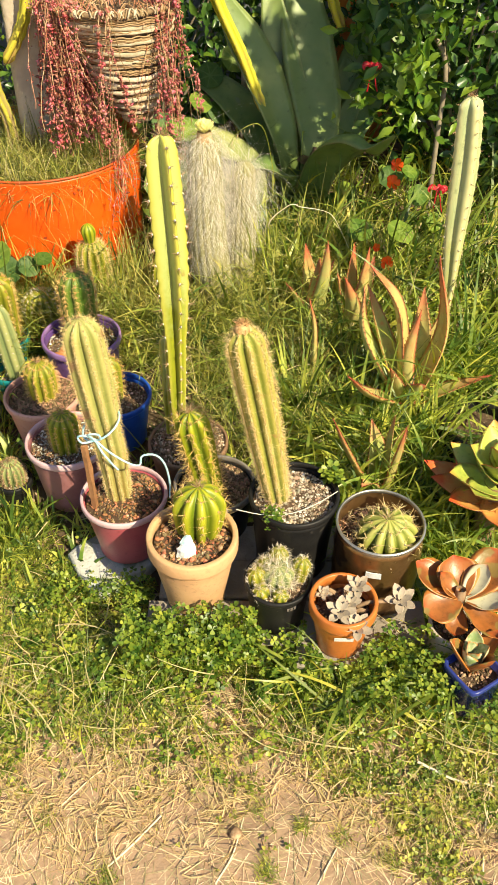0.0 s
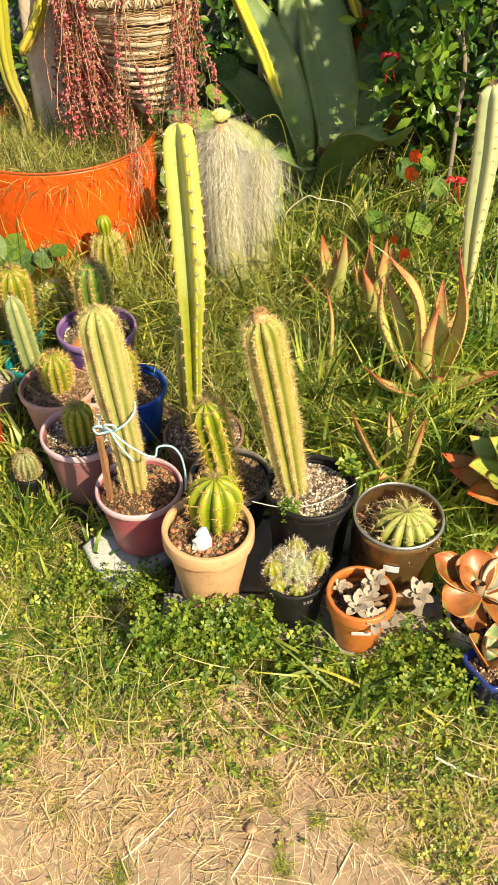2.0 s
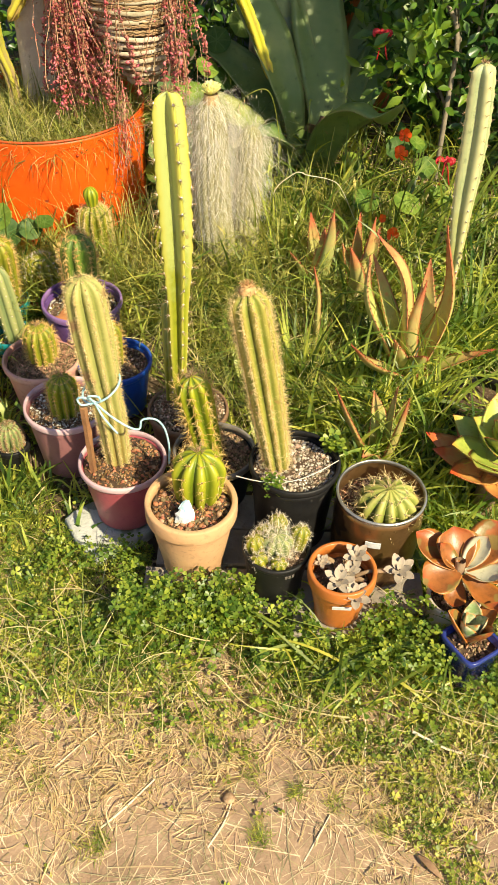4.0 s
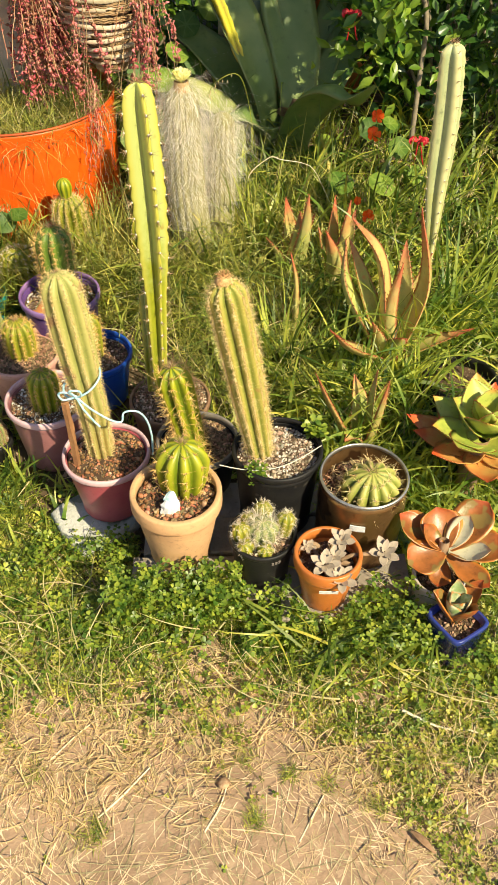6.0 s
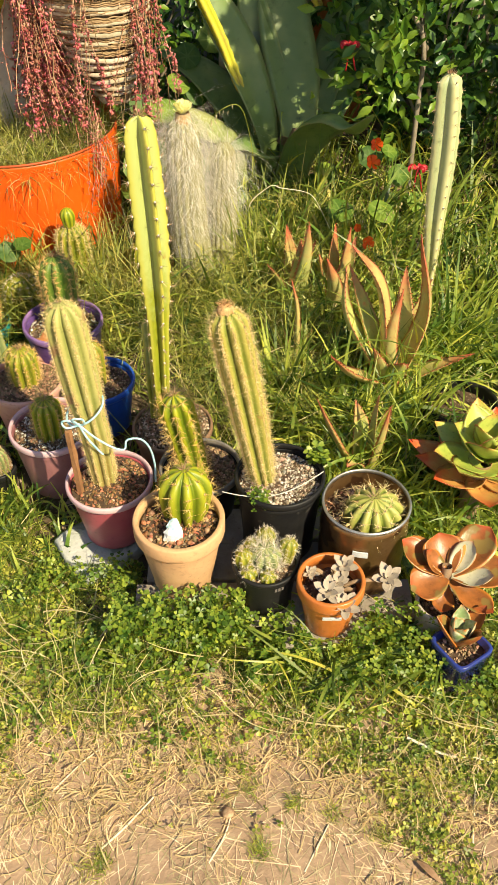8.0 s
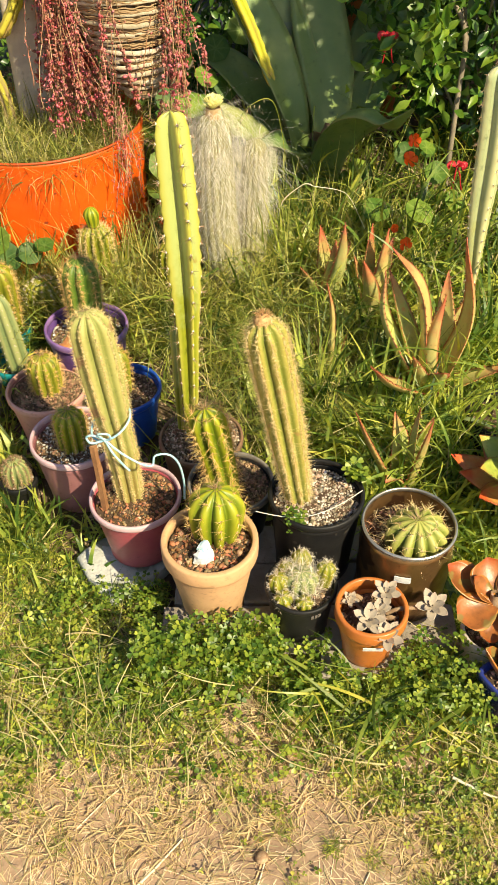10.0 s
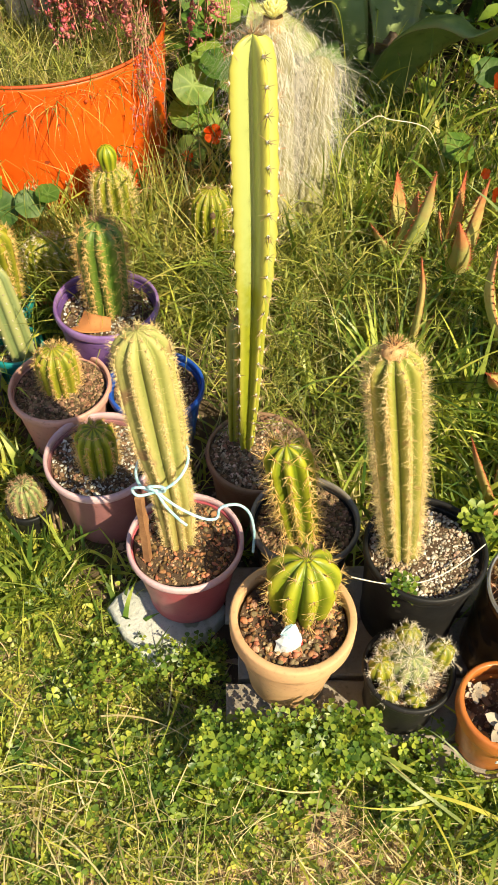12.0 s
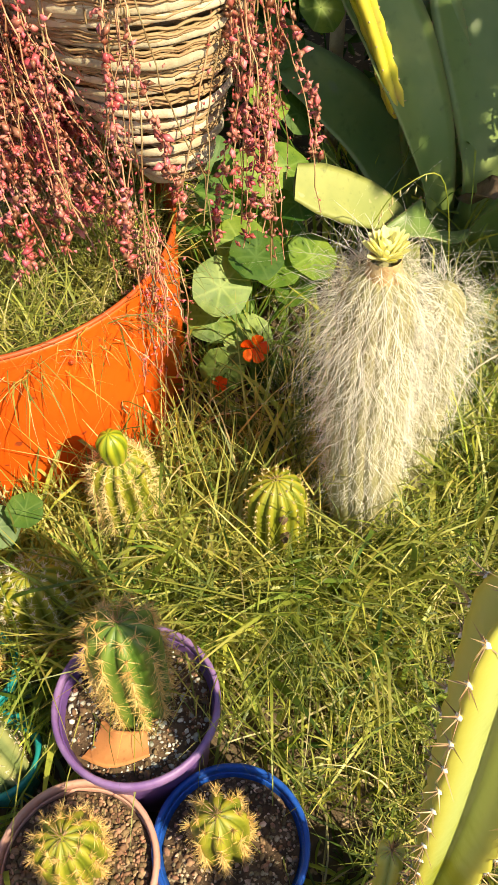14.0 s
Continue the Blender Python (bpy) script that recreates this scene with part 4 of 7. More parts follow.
small_potted((-0.660, 1.875, 0.085), 0.062, 0.085, M_TEAL, M_TEAL,
             [stem((0.02, -0.02, 0.05), (-0.006, 0.0, 0.29), [0.027, 0.032, 0.031, 0.026], 6, C_GREY, M_SPINEWHITE, length=0.008, areoles=0.02, depth=0.25, count=5)],
             "grey-green cactus in a teal pot", 15, stones=80)
small_potted((-0.745, 1.655, 0.045), 0.060, 0.135, M_RED, M_RED,
             [stem((0.0, 0.0, 0.11), (-0.03, 0.01, 0.26), [0.022, 0.026, 0.024], 6, C_GREY, M_SPINEWHITE, length=0.008, count=4)],
             "grey cactus in a red plastic pot", 16, stones=80)
small_potted((-0.722, 1.785, 0.07), 0.047, 0.105, M_GREYRIM, M_GREYRIM, [], "small grey pot of bare gritty soil", 17, stones=120)
small_potted((-0.60, 2.075, 0.105), 0.075, 0.080, M_SHARD, M_SHARD,
             [stem((0.0, 0.0, 0.045), (0.0, 0.0, 0.19), [0.044, 0.055, 0.056], 13, C_SMALL, M_SPINEWHITE, length=0.014, count=14)],
             "squat dark cactus in a terracotta pot among grass", 18, stones=80)
small_potted((-0.455, 2.155, 0.125), 0.072, 0.085, M_SHARD, M_SHARD,
             [stem((0.0, 0.03, 0.045), (-0.004, 0.036, 0.27), [0.040, 0.045, 0.043], 12, C_SMALL, M_SPINE, length=0.02, count=16, spread=1.1, areoles=0.009),
              stem((-0.004, 0.03, 0.27), (-0.006, 0.026, 0.325), [0.016, 0.022, 0.020], 8, C_LIME, count=0, felt=0, depth=0.15, name="bud")],
             "hairy cactus with a green bud in a terracotta pot", 19, stones=80)


# ---- cacti growing in the ground ----
M_WITHERED = mat("withered_bud", (0.10, 0.055, 0.03), (0.16, 0.10, 0.06), 0.8, 60, 0.4, 200)
def ground_plant(name, x, y, label, category, sink=0.01, group=""):
    return thing(name, (x, y, float(gz(x, y)) - sink), label, category, group)


t = ground_plant("ground_cactus", -0.24, 2.13, "small yellowish ribbed cactus standing in long grass", "cactus")
add_cactus(t, line((0, 0, 0), (0, 0, 0.245), 12), [0.036, 0.046, 0.046, 0.042], 13, 0.2, C_SMALL, M_SPINE, np.random.default_rng(41), areoles=0.012, count=6, length=0.008, felt=0.002)
for bud in ((0.004, -0.041, 0.205, 0.009), (0.007, -0.046, 0.168, 0.011)):
    v, f = lathe([(0.0, -1.0), (0.8, -0.6), (1.0, 0.1), (0.6, 0.8), (0.0, 1.0)], 10, 0.08, 0.4)
    part("withered_bud", Geo().add(v * [bud[3] * 0.8, bud[3] * 0.7, bud[3]] + np.array(bud[:3]), f), M_WITHERED, t, "dark withered bud")
t = ground_plant("ground_cactus", 0.56, 1.985, "tall pale winged cactus beside the red aloes", "cactus")
add_cactus(t, smooth_path([(-0.010, 0, 0), (-0.014, 0.0, 0.25), (-0.022, 0.004, 0.40), (-0.026, 0.01, 0.60), (-0.038, 0.014, 0.765)], 24), [0.010, 0.011, 0.014, 0.020, 0.028, 0.034, 0.036, 0.035, 0.031], 4, 0.40, C_PALE, M_SPINEDARK,
           np.random.default_rng(42), sharp=1.3, turn=radians(-72), areoles=0.03, scallop=0.045, count=6, length=0.016, felt=0.0034, felt_mat=M_AREOLEW, dome=0.8)


M_WICK2W = mat("brown_wool", (0.46, 0.28, 0.12), (0.64, 0.47, 0.26), 0.95, 60, 0.8, 260)


def old_man_cactus():
    t = ground_plant("old_man_cactus", -0.10, 2.18, "white-haired old man cactus with one cream flower", "cactus")
    z0 = t.location.z
    rng = np.random.default_rng(51)
    for (x, y, top, r, n) in ((-0.018, -0.028, 0.735, 0.052, 3600), (0.088, 0.046, 0.635, 0.040, 2100)):
        h = top - z0
        add_cactus(t, smooth_path([(x * 0.6 + 0.02, y * 0.6, 0), (x * 0.9, y, h * 0.5), (x, y, h - 0.02)], 16), [r, r * 1.05, r, r * 0.8], 16, 0.1, C_HAIRY, M_HAIR, rng, count=0)
        # long hairs that start on the skin, spread and droop
        s = rng.uniform(0.12, 1.0, n) ** 0.55
        a = rng.uniform(0, 2 * np.pi, n)
        rr = r * np.where(s > 0.9, np.sqrt(np.clip(1 - ((s - 0.9) / 0.1) ** 2, 0.02, 1)), 1.0)
        o = np.stack([np.cos(a), np.sin(a), np.zeros(n)], -1)
        s = np.where(s < 0.32, s + 0.30, s)
        base = np.stack([x * (0.6 + 0.4 * s) + rr * np.cos(a), y + rr * np.sin(a), h * s * 0.98], -1)
        ln = rng.uniform(0.03, 0.105, n) * (0.10 + 0.97 * s)
        out = rng.uniform(0.2, 0.95, n) * (0.55 + 0.6 * s)
        side = np.stack([-np.sin(a), np.cos(a), np.zeros(n)], -1) * rng.normal(0, 0.75, n)[:, None]
        q = np.linspace(0, 1, 5)
        rise = np.where(rng.random(n) < 0.30, rng.uniform(0.6, 1.5, n), 0.15)
        p = base[:, None] + ln[:, None, None] * (o[:, None] * (out[:, None] * q[None] * (1.2 - 0.55 * q[None]))[..., None]
                                               + side[:, None] * q[None, :, None] + np.array([0, 0, 1.0]) * (rise[:, None] * q - 1.0 * q ** 1.7)[..., None])
        p += rng.normal(0, 0.005, p.shape) * q[None, :, None]
        wd = unit(np.cross(o, [0, 0, 1.0]))[:, None] * (0.00036 * (1 - 0.7 * q))[None, :, None]
        v = np.stack([p - wd, p + wd], 2).reshape(-1, 3)
        off = (np.arange(n) * 10)[:, None, None]
        f = np.array([[2 * k, 2 * k + 1, 2 * k + 3, 2 * k + 2] for k in range(4)])[None] + off
        part("hair", Geo().add(v, f.reshape(-1, 4)), M_HAIR, t, "long white drooping hair", kind="stuff")
    # flower on the crown
    c = np.array([-0.016, -0.030, 0.734 - z0])
    g = Geo().add(*tube(line(c + [0, 0, -0.05], c + [0, 0, -0.006], 6), [0.030, 0.027, 0.024, 0.021, 0.019, 0.018], 14))
    fl = part("flower", g, M_WICK2W, t, "cream-yellow flower on a woolly tube")
    for k in range(46):
        a = k * 2.399
        el = (0.72 if k < 17 else (1.0 if k < 33 else 1.30)) + rng.normal(0, 0.08)
        d = np.array([np.cos(a) * np.cos(el), np.sin(a) * np.cos(el), np.sin(el)])
        p = [c + [0, 0, -0.012] + d * q * 0.036 * rng.uniform(0.88, 1.1) for q in (0.1, 0.5, 0.8, 1.0)]
        pg = Geo()
        leaf_geo(pg, p, [0.006, 0.009, 0.011, 0.003], 0.0012, 0.3, (-d[0], -d[1], 0.6), 6)
        part("petal", pg, M_PETALY, fl, attr="along")


old_man_cactus()


def prickly_pear():
    t = ground_plant("prickly_pear", -0.04, 2.47, "flat pale green prickly pear pad behind the white cactus", "cactus")
    z0 = t.location.z
    g = Geo()
    leaf_geo(g, [(-0.109, 0.105, 0.552 - z0), (-0.045, 0.112, 0.520 - z0), (0.03, 0.122, 0.478 - z0), (0.100, 0.13, 0.425 - z0)], [0.060, 0.086, 0.090, 0.082, 0.060, 0.022], 0.012, 0.05, (0.12, -0.6, 0.8), 18)
    part("pad", g, M_PEAR, t, attr="along")
    g = Geo()
    leaf_geo(g, [(0.05, 0.07, -0.02), (0.06, 0.07, 0.08), (0.07, 0.06, 0.17), (0.07, 0.055, 0.25)], [0.04, 0.06, 0.06, 0.04], 0.016, 0.05, (0, -1, 0.2), 14)
    part("pad", g, M_PEAR, t, attr="along")


prickly_pear()


# ---- aloes, agave and rosettes ----
def aloe(x, y, leaves, label, seed, tooth=0.006, lift=0.0, thick=0.014):
    """leaves: the tip and a point half way, in the world; the width; red or not."""
    t = ground_plant("aloe", x, y, label, "aloe", group="aloes")
    o = np.array(t.location)
    rng = np.random.default_rng(seed)
    c = np.array([0, 0, lift])
    if lift:
        part("trunk", Geo().add(*tube(line((0, 0, 0), (0, 0, lift + 0.02), 6), 0.022, 10)), M_STEMBROWN, t)
    for tip, mid, w, is_red in leaves:
        tip, mid = np.array(tip) - o, np.array(mid) - o
        flat = unit((mid - c) * [1, 1, 0] + 1e-6)
        b = c + flat * 0.012
        g = Geo()
        e, eo = leaf_geo(g, [b, mid, tip], [w * 1.5, w * 1.45, w * 1.25, w * 0.95, w * 0.5, 0.002], thick, 0.34, -flat * 0.8 + np.array([0, -0.15, 0.45]), 22)
        lf = margin(part("leaf", g, M_ALOERED if is_red else M_ALOE, t, attr="along"))
        tg = Geo()
        teeth(tg, e, eo, rng, 1, tooth)
        part("teeth", tg, M_TOOTH, lf, kind="stuff", smooth=False)
    return t


aloe(0.43, 1.78, [((0.294, 1.79, 0.545), (0.380, 1.79, 0.410), 0.050, 1), ((0.286, 1.80, 0.478), (0.298, 1.785, 0.345), 0.058, 0), ((0.300, 1.835, 0.462), (0.345, 1.82, 0.330), 0.056, 0),
                  ((0.455, 1.78, 0.575), (0.500, 1.785, 0.350), 0.052, 1), ((0.427, 1.76, 0.435), (0.408, 1.755, 0.300), 0.036, 1), ((0.227, 1.525, 0.410), (0.300, 1.65, 0.262), 0.042, 1),
                  ((0.625, 1.72, 0.265), (0.530, 1.74, 0.205), 0.044, 1), ((0.450, 1.86, 0.440), (0.455, 1.84, 0.290), 0.056, 0), ((0.43, 1.67, 0.275), (0.43, 1.72, 0.215), 0.050, 0),
                  ((0.36, 1.70, 0.30), (0.385, 1.73, 0.225), 0.050, 0), ((0.52, 1.86, 0.40), (0.49, 1.83, 0.28), 0.05, 0)],
     "red-tinged toothed aloe growing in grass", 61, lift=0.07)
aloe(0.305, 2.07, [((0.327, 2.04, 0.455), (0.325, 2.05, 0.335), 0.046, 1), ((0.292, 2.09, 0.440), (0.288, 2.085, 0.325), 0.040, 1), ((0.256, 1.95, 0.415), (0.284, 1.98, 0.315), 0.038, 1),
                   ((0.36, 2.14, 0.37), (0.34, 2.11, 0.29), 0.04, 0), ((0.25, 2.08, 0.35), (0.27, 2.08, 0.27), 0.045, 0)],
     "smaller pale aloe with red leaf tips in grass", 62, lift=0.05)
aloe(0.185, 2.12, [((0.160, 2.14, 0.410), (0.172, 2.14, 0.310), 0.042, 1), ((0.213, 2.03, 0.478), (0.214, 2.06, 0.340), 0.040, 0), ((0.198, 2.08, 0.40), (0.196, 2.09, 0.30), 0.04, 0),
                   ((0.105, 2.06, 0.33), (0.14, 2.09, 0.26), 0.040, 0), ((0.245, 2.14, 0.36), (0.22, 2.13, 0.28), 0.036, 0)],
     "small pale aloe half hidden by grass", 63, lift=0.03)
aloe(0.175, 1.84, [((0.152, 1.805, 0.442), (0.172, 1.815, 0.325), 0.013, 1), ((0.215, 1.85, 0.26), (0.195, 1.845, 0.18), 0.022, 0), ((0.14, 1.86, 0.25), (0.155, 1.85, 0.18), 0.022, 0)],
     "thin aloe with one dark red withered leaf", 65, tooth=0.004, thick=0.009)
aloe(0.33, 1.50, [((0.190, 1.44, 0.355), (0.232, 1.46, 0.245), 0.026, 1), ((0.345, 1.51, 0.305), (0.340, 1.505, 0.22), 0.018, 0), ((0.362, 1.45, 0.32), (0.356, 1.465, 0.22), 0.020, 1),
                  ((0.27, 1.42, 0.16), (0.295, 1.455, 0.14), 0.034, 0), ((0.39, 1.55, 0.24), (0.37, 1.53, 0.18), 0.03, 0), ((0.30, 1.56, 0.25), (0.315, 1.54, 0.18), 0.04, 0)],
     "young green aloe offset in the grass", 64, tooth=0.004, thick=0.010, lift=0.03)


def broad_rosette():
    t = ground_plant("rosette_succulent", 0.575, 1.385, "broad yellow-green rosette with orange-red outer leaves", "succulent")
    rng = np.random.default_rng(71)
    n = 27
    for k in range(n):
        ring = 0 if k < 11 else (1 if k < 18 else (2 if k < 23 else 3))
        a = k * 2.399 + 0.3
        el = (-0.05, 0.30, 0.70, 1.15)[ring] + rng.normal(0, 0.06)
        ln = (0.170, 0.145, 0.118, 0.090)[ring] * rng.uniform(0.9, 1.1)
        d = np.array([np.cos(a) * np.cos(el), np.sin(a) * np.cos(el), np.sin(el)])
        c = np.array([0.012, 0, 0.175 + 0.026 * ring])
        p = [c + d * q * ln + np.array([0, 0, (0.10, 0.05, 0.02, 0.0)[ring] * q * q * 0.6]) for q in (0.06, 0.35, 0.7, 1.0)]
        g = Geo()
        w = (0.090, 0.102, 0.100, 0.078)[ring]
        e, eo = leaf_geo(g, p, [w * 0.6, w * 0.85, w * 1.02, w * 1.02, w * 0.86, w * 0.5, 0.002], 0.008, 0.25, -d * np.array([0.8, 0.8, 0]) + np.array([0, 0, 0.9]), 26)
        lf = part("leaf", g, M_ROSRED if ring == 0 else M_ROS, t, attr="along")
        tg = Geo()
        teeth(tg, e, eo, rng, 1, 0.0035, 6)
        part("teeth", tg, M_TOOTH, lf, kind="stuff", smooth=False)
    part("trunk", Geo().add(*tube(line((0, 0, 0), (0, 0, 0.22), 6), 0.028, 10)), M_STEMBROWN, t)


broad_rosette()


def paddle(owner, base, tip, width, material, face, thick=0.006):
    b, e = np.array(base, float), np.array(tip, float)
    g = Geo()
    leaf_geo(g, [b, b + (e - b) * 0.4 + np.array(face) * -0.008, b + (e - b) * 0.75 + np.array(face) * -0.006, e], [width * 0.3, width * 0.68, width * 0.92, width, width * 1.0, width * 0.88, width * 0.62, width * 0.06], thick, 0.4, face, 28)
    margin(part("leaf", g, material, owner, attr="along"))


def paddle_plant():
    t = thing("potted_succulent", (0.431, 1.046, 0.0), "red-edged paddle succulent in a small white pot", "potted succulent", "potted succulents")
    rs, zs = add_pot(t, 0.056, 0.132, M_WHITEPOT, M_WHITEPOT, 0.78, 0.006, 0.012, soil_drop=0.02, seed=20)
    grit(t, RNG, rs * 0.95, zs, 70, 0.007, M_PEBBLE)
    part("stalk", Geo().add(*tube(smooth_path([(0, 0, 0.10), (0.0, 0.01, 0.17), (0.0, 0.02, 0.22)], 8), 0.011, 8)), M_STEMBROWN, t)
    top = np.array([0.004, 0.010, 0.200])
    for (a, r, z, w, m, f) in ((-2.75, 0.090, 0.0, 0.078, M_PADDLE, 0.35), (2.55, 0.110, 0.045, 0.072, M_PADDLE, 0.95), (1.75, 0.075, 0.050, 0.092, M_PADDLE, 0.45), (0.70, 0.125, 0.055, 0.086, M_PADDLE, 0.70),
                               (-0.05, 0.125, 0.020, 0.080, M_PADDLE, 1.0), (-0.80, 0.110, -0.020, 0.058, M_PADDLE, 1.2), (-1.9, 0.060, -0.045, 0.046, M_PADDLE, 1.0), (-0.35, 0.085, 0.034, 0.050, M_PADDLEGREY, 1.2),
                               (0.75, 0.070, 0.052, 0.050, M_PADDLEGREY, 0.9), (2.6, 0.055, 0.050, 0.044, M_PADDLE, 0.8)):
        o = np.array([math.cos(a), math.sin(a), 0.0])
        b = top + o * 0.006 + [0, 0, min(0, z) * 0.6]
        e = top + o * r + [0, 0, z]
        f = tuple(-o * 0.7 + np.array([0, -0.1, f]))
        paddle(t, b, e, w, m, f)


paddle_plant()


M_STRIPED = mat("striped_leaf", (0.55, 0.55, 0.38), (0.22, 0.32, 0.12), 0.45, 45, 0.12, 90, crest=(0.60, 0.22, 0.05), tip=(0.58, 0.20, 0.05), tip_lo=0.8, tip_hi=1.1)


def square_pot():
    t = thing("potted_succulent", (0.452, 0.945, 0.0), "small striped aloe in a square navy glazed pot", "potted succulent", "potted succulents", turn=radians(32))
    g = Geo()
    prof = [(0.0, 0.003), (0.036, 0.0), (0.038, 0.004), (0.045, 0.105), (0.048, 0.106), (0.0485, 0.122), (0.047, 0.124), (0.043, 0.124), (0.0415, 0.122), (0.040, 0.095), (0.0, 0.094)]
    th = np.linspace(0, 2 * np.pi, 40, endpoint=False)
    sq = 1 / (np.abs(np.cos(th)) ** 7 + np.abs(np.sin(th)) ** 7) ** (1 / 7)
    v = np.concatenate([np.stack([r * sq * np.cos(th), r * sq * np.sin(th), np.full(40, z)], -1) for r, z in prof])
    g.add(v, grid_faces(len(prof), 40))
    part("pot", g, M_NAVY, t)
    v = np.concatenate([np.stack([r * sq * np.cos(th), r * sq * np.sin(th), np.full(40, z)], -1) for r, z in ((0.0415, 0.102), (0.02, 0.105), (0.0, 0.105))])
    part("soil", Geo().add(v, grid_faces(3, 40)), M_SOIL, t, kind="stuff")
    grit(t, RNG, 0.038, 0.104, 70, 0.006, M_PEBBLE)
    for k in range(8):
        a = k * 2.399
        el = 0.98 + 0.06 * k
        d = np.array([np.cos(a) * np.cos(el), np.sin(a) * np.cos(el), np.sin(el)])
        ln = 0.11 * (1 - 0.04 * k)
        g = Geo()
        leaf_geo(g, [np.array([0, 0.01, 0.10]) + d * q * ln for q in (0.05, 0.4, 0.75, 1)], [0.03, 0.044, 0.046, 0.034, 0.004], 0.007, 0.5, -d * [1, 1, 0] + np.array([0, 0, 0.8]), 14)
        margin(part("leaf", g, M_PADDLE if k < 3 else M_STRIPED, t, attr="along"))


square_pot()


def big_agave():
    t = ground_plant("agave", 0.165, 2.72, "large grey-green agave with one dark curled leaf", "agave", 0.03)
    o = np.array(t.location)
    rng = np.random.default_rng(81)
    for pts, w, f, m in (
            ([(0.225, 2.72, 0.40), (0.227, 2.755, 0.49), (0.217, 2.79, 0.575), (0.191, 2.86, 0.695), (0.171, 2.94, 0.825), (0.16, 3.03, 0.98)], [0.10, 0.115, 0.14, 0.165, 0.175, 0.165, 0.11, 0.01], (0.1, -1, 0.45), M_AGAVE),
            ([(0.225, 2.64, 0.40), (0.265, 2.57, 0.505), (0.315, 2.50, 0.560), (0.365, 2.44, 0.560), (0.418, 2.385, 0.622)], [0.11, 0.135, 0.14, 0.11, 0.06, 0.012], (-0.1, -0.55, -0.85), M_AGAVE),
            ([(0.13, 2.70, 0.40), (0.10, 2.72, 0.52), (0.03, 2.76, 0.68), (-0.06, 2.79, 0.83), (-0.13, 2.80, 0.95)], [0.07, 0.085, 0.115, 0.14, 0.13, 0.07, 0.01], (0.55, -0.8, 0.25), M_AGAVE),
            ([(0.10, 2.74, 0.36), (0.02, 2.82, 0.48), (-0.10, 2.88, 0.58), (-0.22, 2.94, 0.62)], [0.10, 0.13, 0.13, 0.09, 0.02], (0.2, -0.6, 0.7), M_AGAVE),
            ([(0.26, 2.78, 0.36), (0.32, 2.86, 0.55), (0.40, 2.94, 0.78), (0.47, 3.03, 0.95)], [0.09, 0.11, 0.13, 0.11, 0.06, 0.01], (-0.3, -0.9, 0.3), M_AGAVE),
            ([(0.15, 2.78, 0.36), (0.12, 2.83, 0.60), (0.08, 2.90, 0.80), (0.05, 2.98, 1.0)], [0.09, 0.12, 0.14, 0.11, 0.06, 0.01], (0, -1, 0.2), M_AGAVE),
            ([(0.26, 2.76, 0.36), (0.36, 2.82, 0.52), (0.47, 2.92, 0.68), (0.58, 3.02, 0.80)], [0.10, 0.13, 0.12, 0.09, 0.02], (-0.2, -0.8, 0.5), M_AGAVE),
            ([(0.12, 2.66, 0.36), (0.10, 2.60, 0.42), (0.05, 2.56, 0.46), (-0.02, 2.55, 0.45)], [0.09, 0.11, 0.10, 0.05, 0.01], (0, -0.4, 0.9), M_AGAVE)):
        p = np.asarray(pts) - o
        p = np.concatenate([[p[0] * [0.5, 0.5, 0.0] + [0, 0, 0.02]], p])
        g = Geo()
        e, eo = leaf_geo(g, p, [w[0]] + w, 0.024, 0.3, f, 34)
        lf = margin(part("leaf", g, m, t, attr="along"))
        tg = Geo()
        teeth(tg, e, eo, rng, 1, 0.004, 6)
        part("teeth", tg, M_STEMBROWN, lf, kind="stuff", smooth=False)
    g = Geo()
    leaf_geo(g, np.array([(0.19, 2.68, 0.41), (0.205, 2.64, 0.45), (0.235, 2.63, 0.43)]) - o, [0.05, 0.05, 0.02], 0.004, 0.9, (0, -0.4, 1), 8)
    part("dead_leaf", g, M_STEMBROWN, t, "shrivelled brown leaf base", attr="along")


big_agave()


# ---- orange basin, post, basket and climbing cactus ----
BX, BY, BR = -0.645, 2.545, 0.305


def orange_basin():
    zb = float(gz(BX, BY)) - 0.08
    t = thing("planter_basin", (BX, BY, zb), "big orange-red half barrel planter full of grass", "planter")
    h = 0.545 - zb
    prof = [(0.0, 0.0), (BR * 0.93, 0.0), (BR * 0.94, 0.01)] + [(BR * (0.94 + 0.05 * q) + 0.002 * math.sin(q * 40), h * q) for q in np.linspace(0.08, 0.97, 14)] + \
           [(BR * 0.995, h * 0.985), (BR * 0.985, h * 0.985)] + [(BR * (0.925 + 0.05 * q), h * q) for q in np.linspace(0.96, 0.60, 5)]
    part("shell", Geo().add(*lathe(prof, 72, 0.004, 1.0)), M_BASIN, t)
    a = np.linspace(0, 2 * np.pi, 73)
    ring = np.stack([BR * 0.993 * np.cos(a), BR * 0.993 * np.sin(a), np.full(73, h)], -1)
    part("rim", Geo().add(*tube(ring, 0.0036, 8)), M_BASINRIM, t, "dark rolled rim")
    v, f = lathe([(BR * 0.94, h - 0.07), (BR * 0.7, h - 0.055), (BR * 0.35, h - 0.05), (0, h - 0.05)], 40)
    part("soil", Geo().add(v, f), M_SOIL, t, kind="stuff")
    # two bolts and a streak of dirt seen on the wall
    for ang in (-1.08,):
        c = np.array([BR * 0.985 * math.cos(ang), BR * 0.985 * math.sin(ang), h - 0.05])
        part("bolt", Geo().add(BEAD_V * 0.006 + c, BEAD_F), M_BASINRIM, t)
    return h + zb


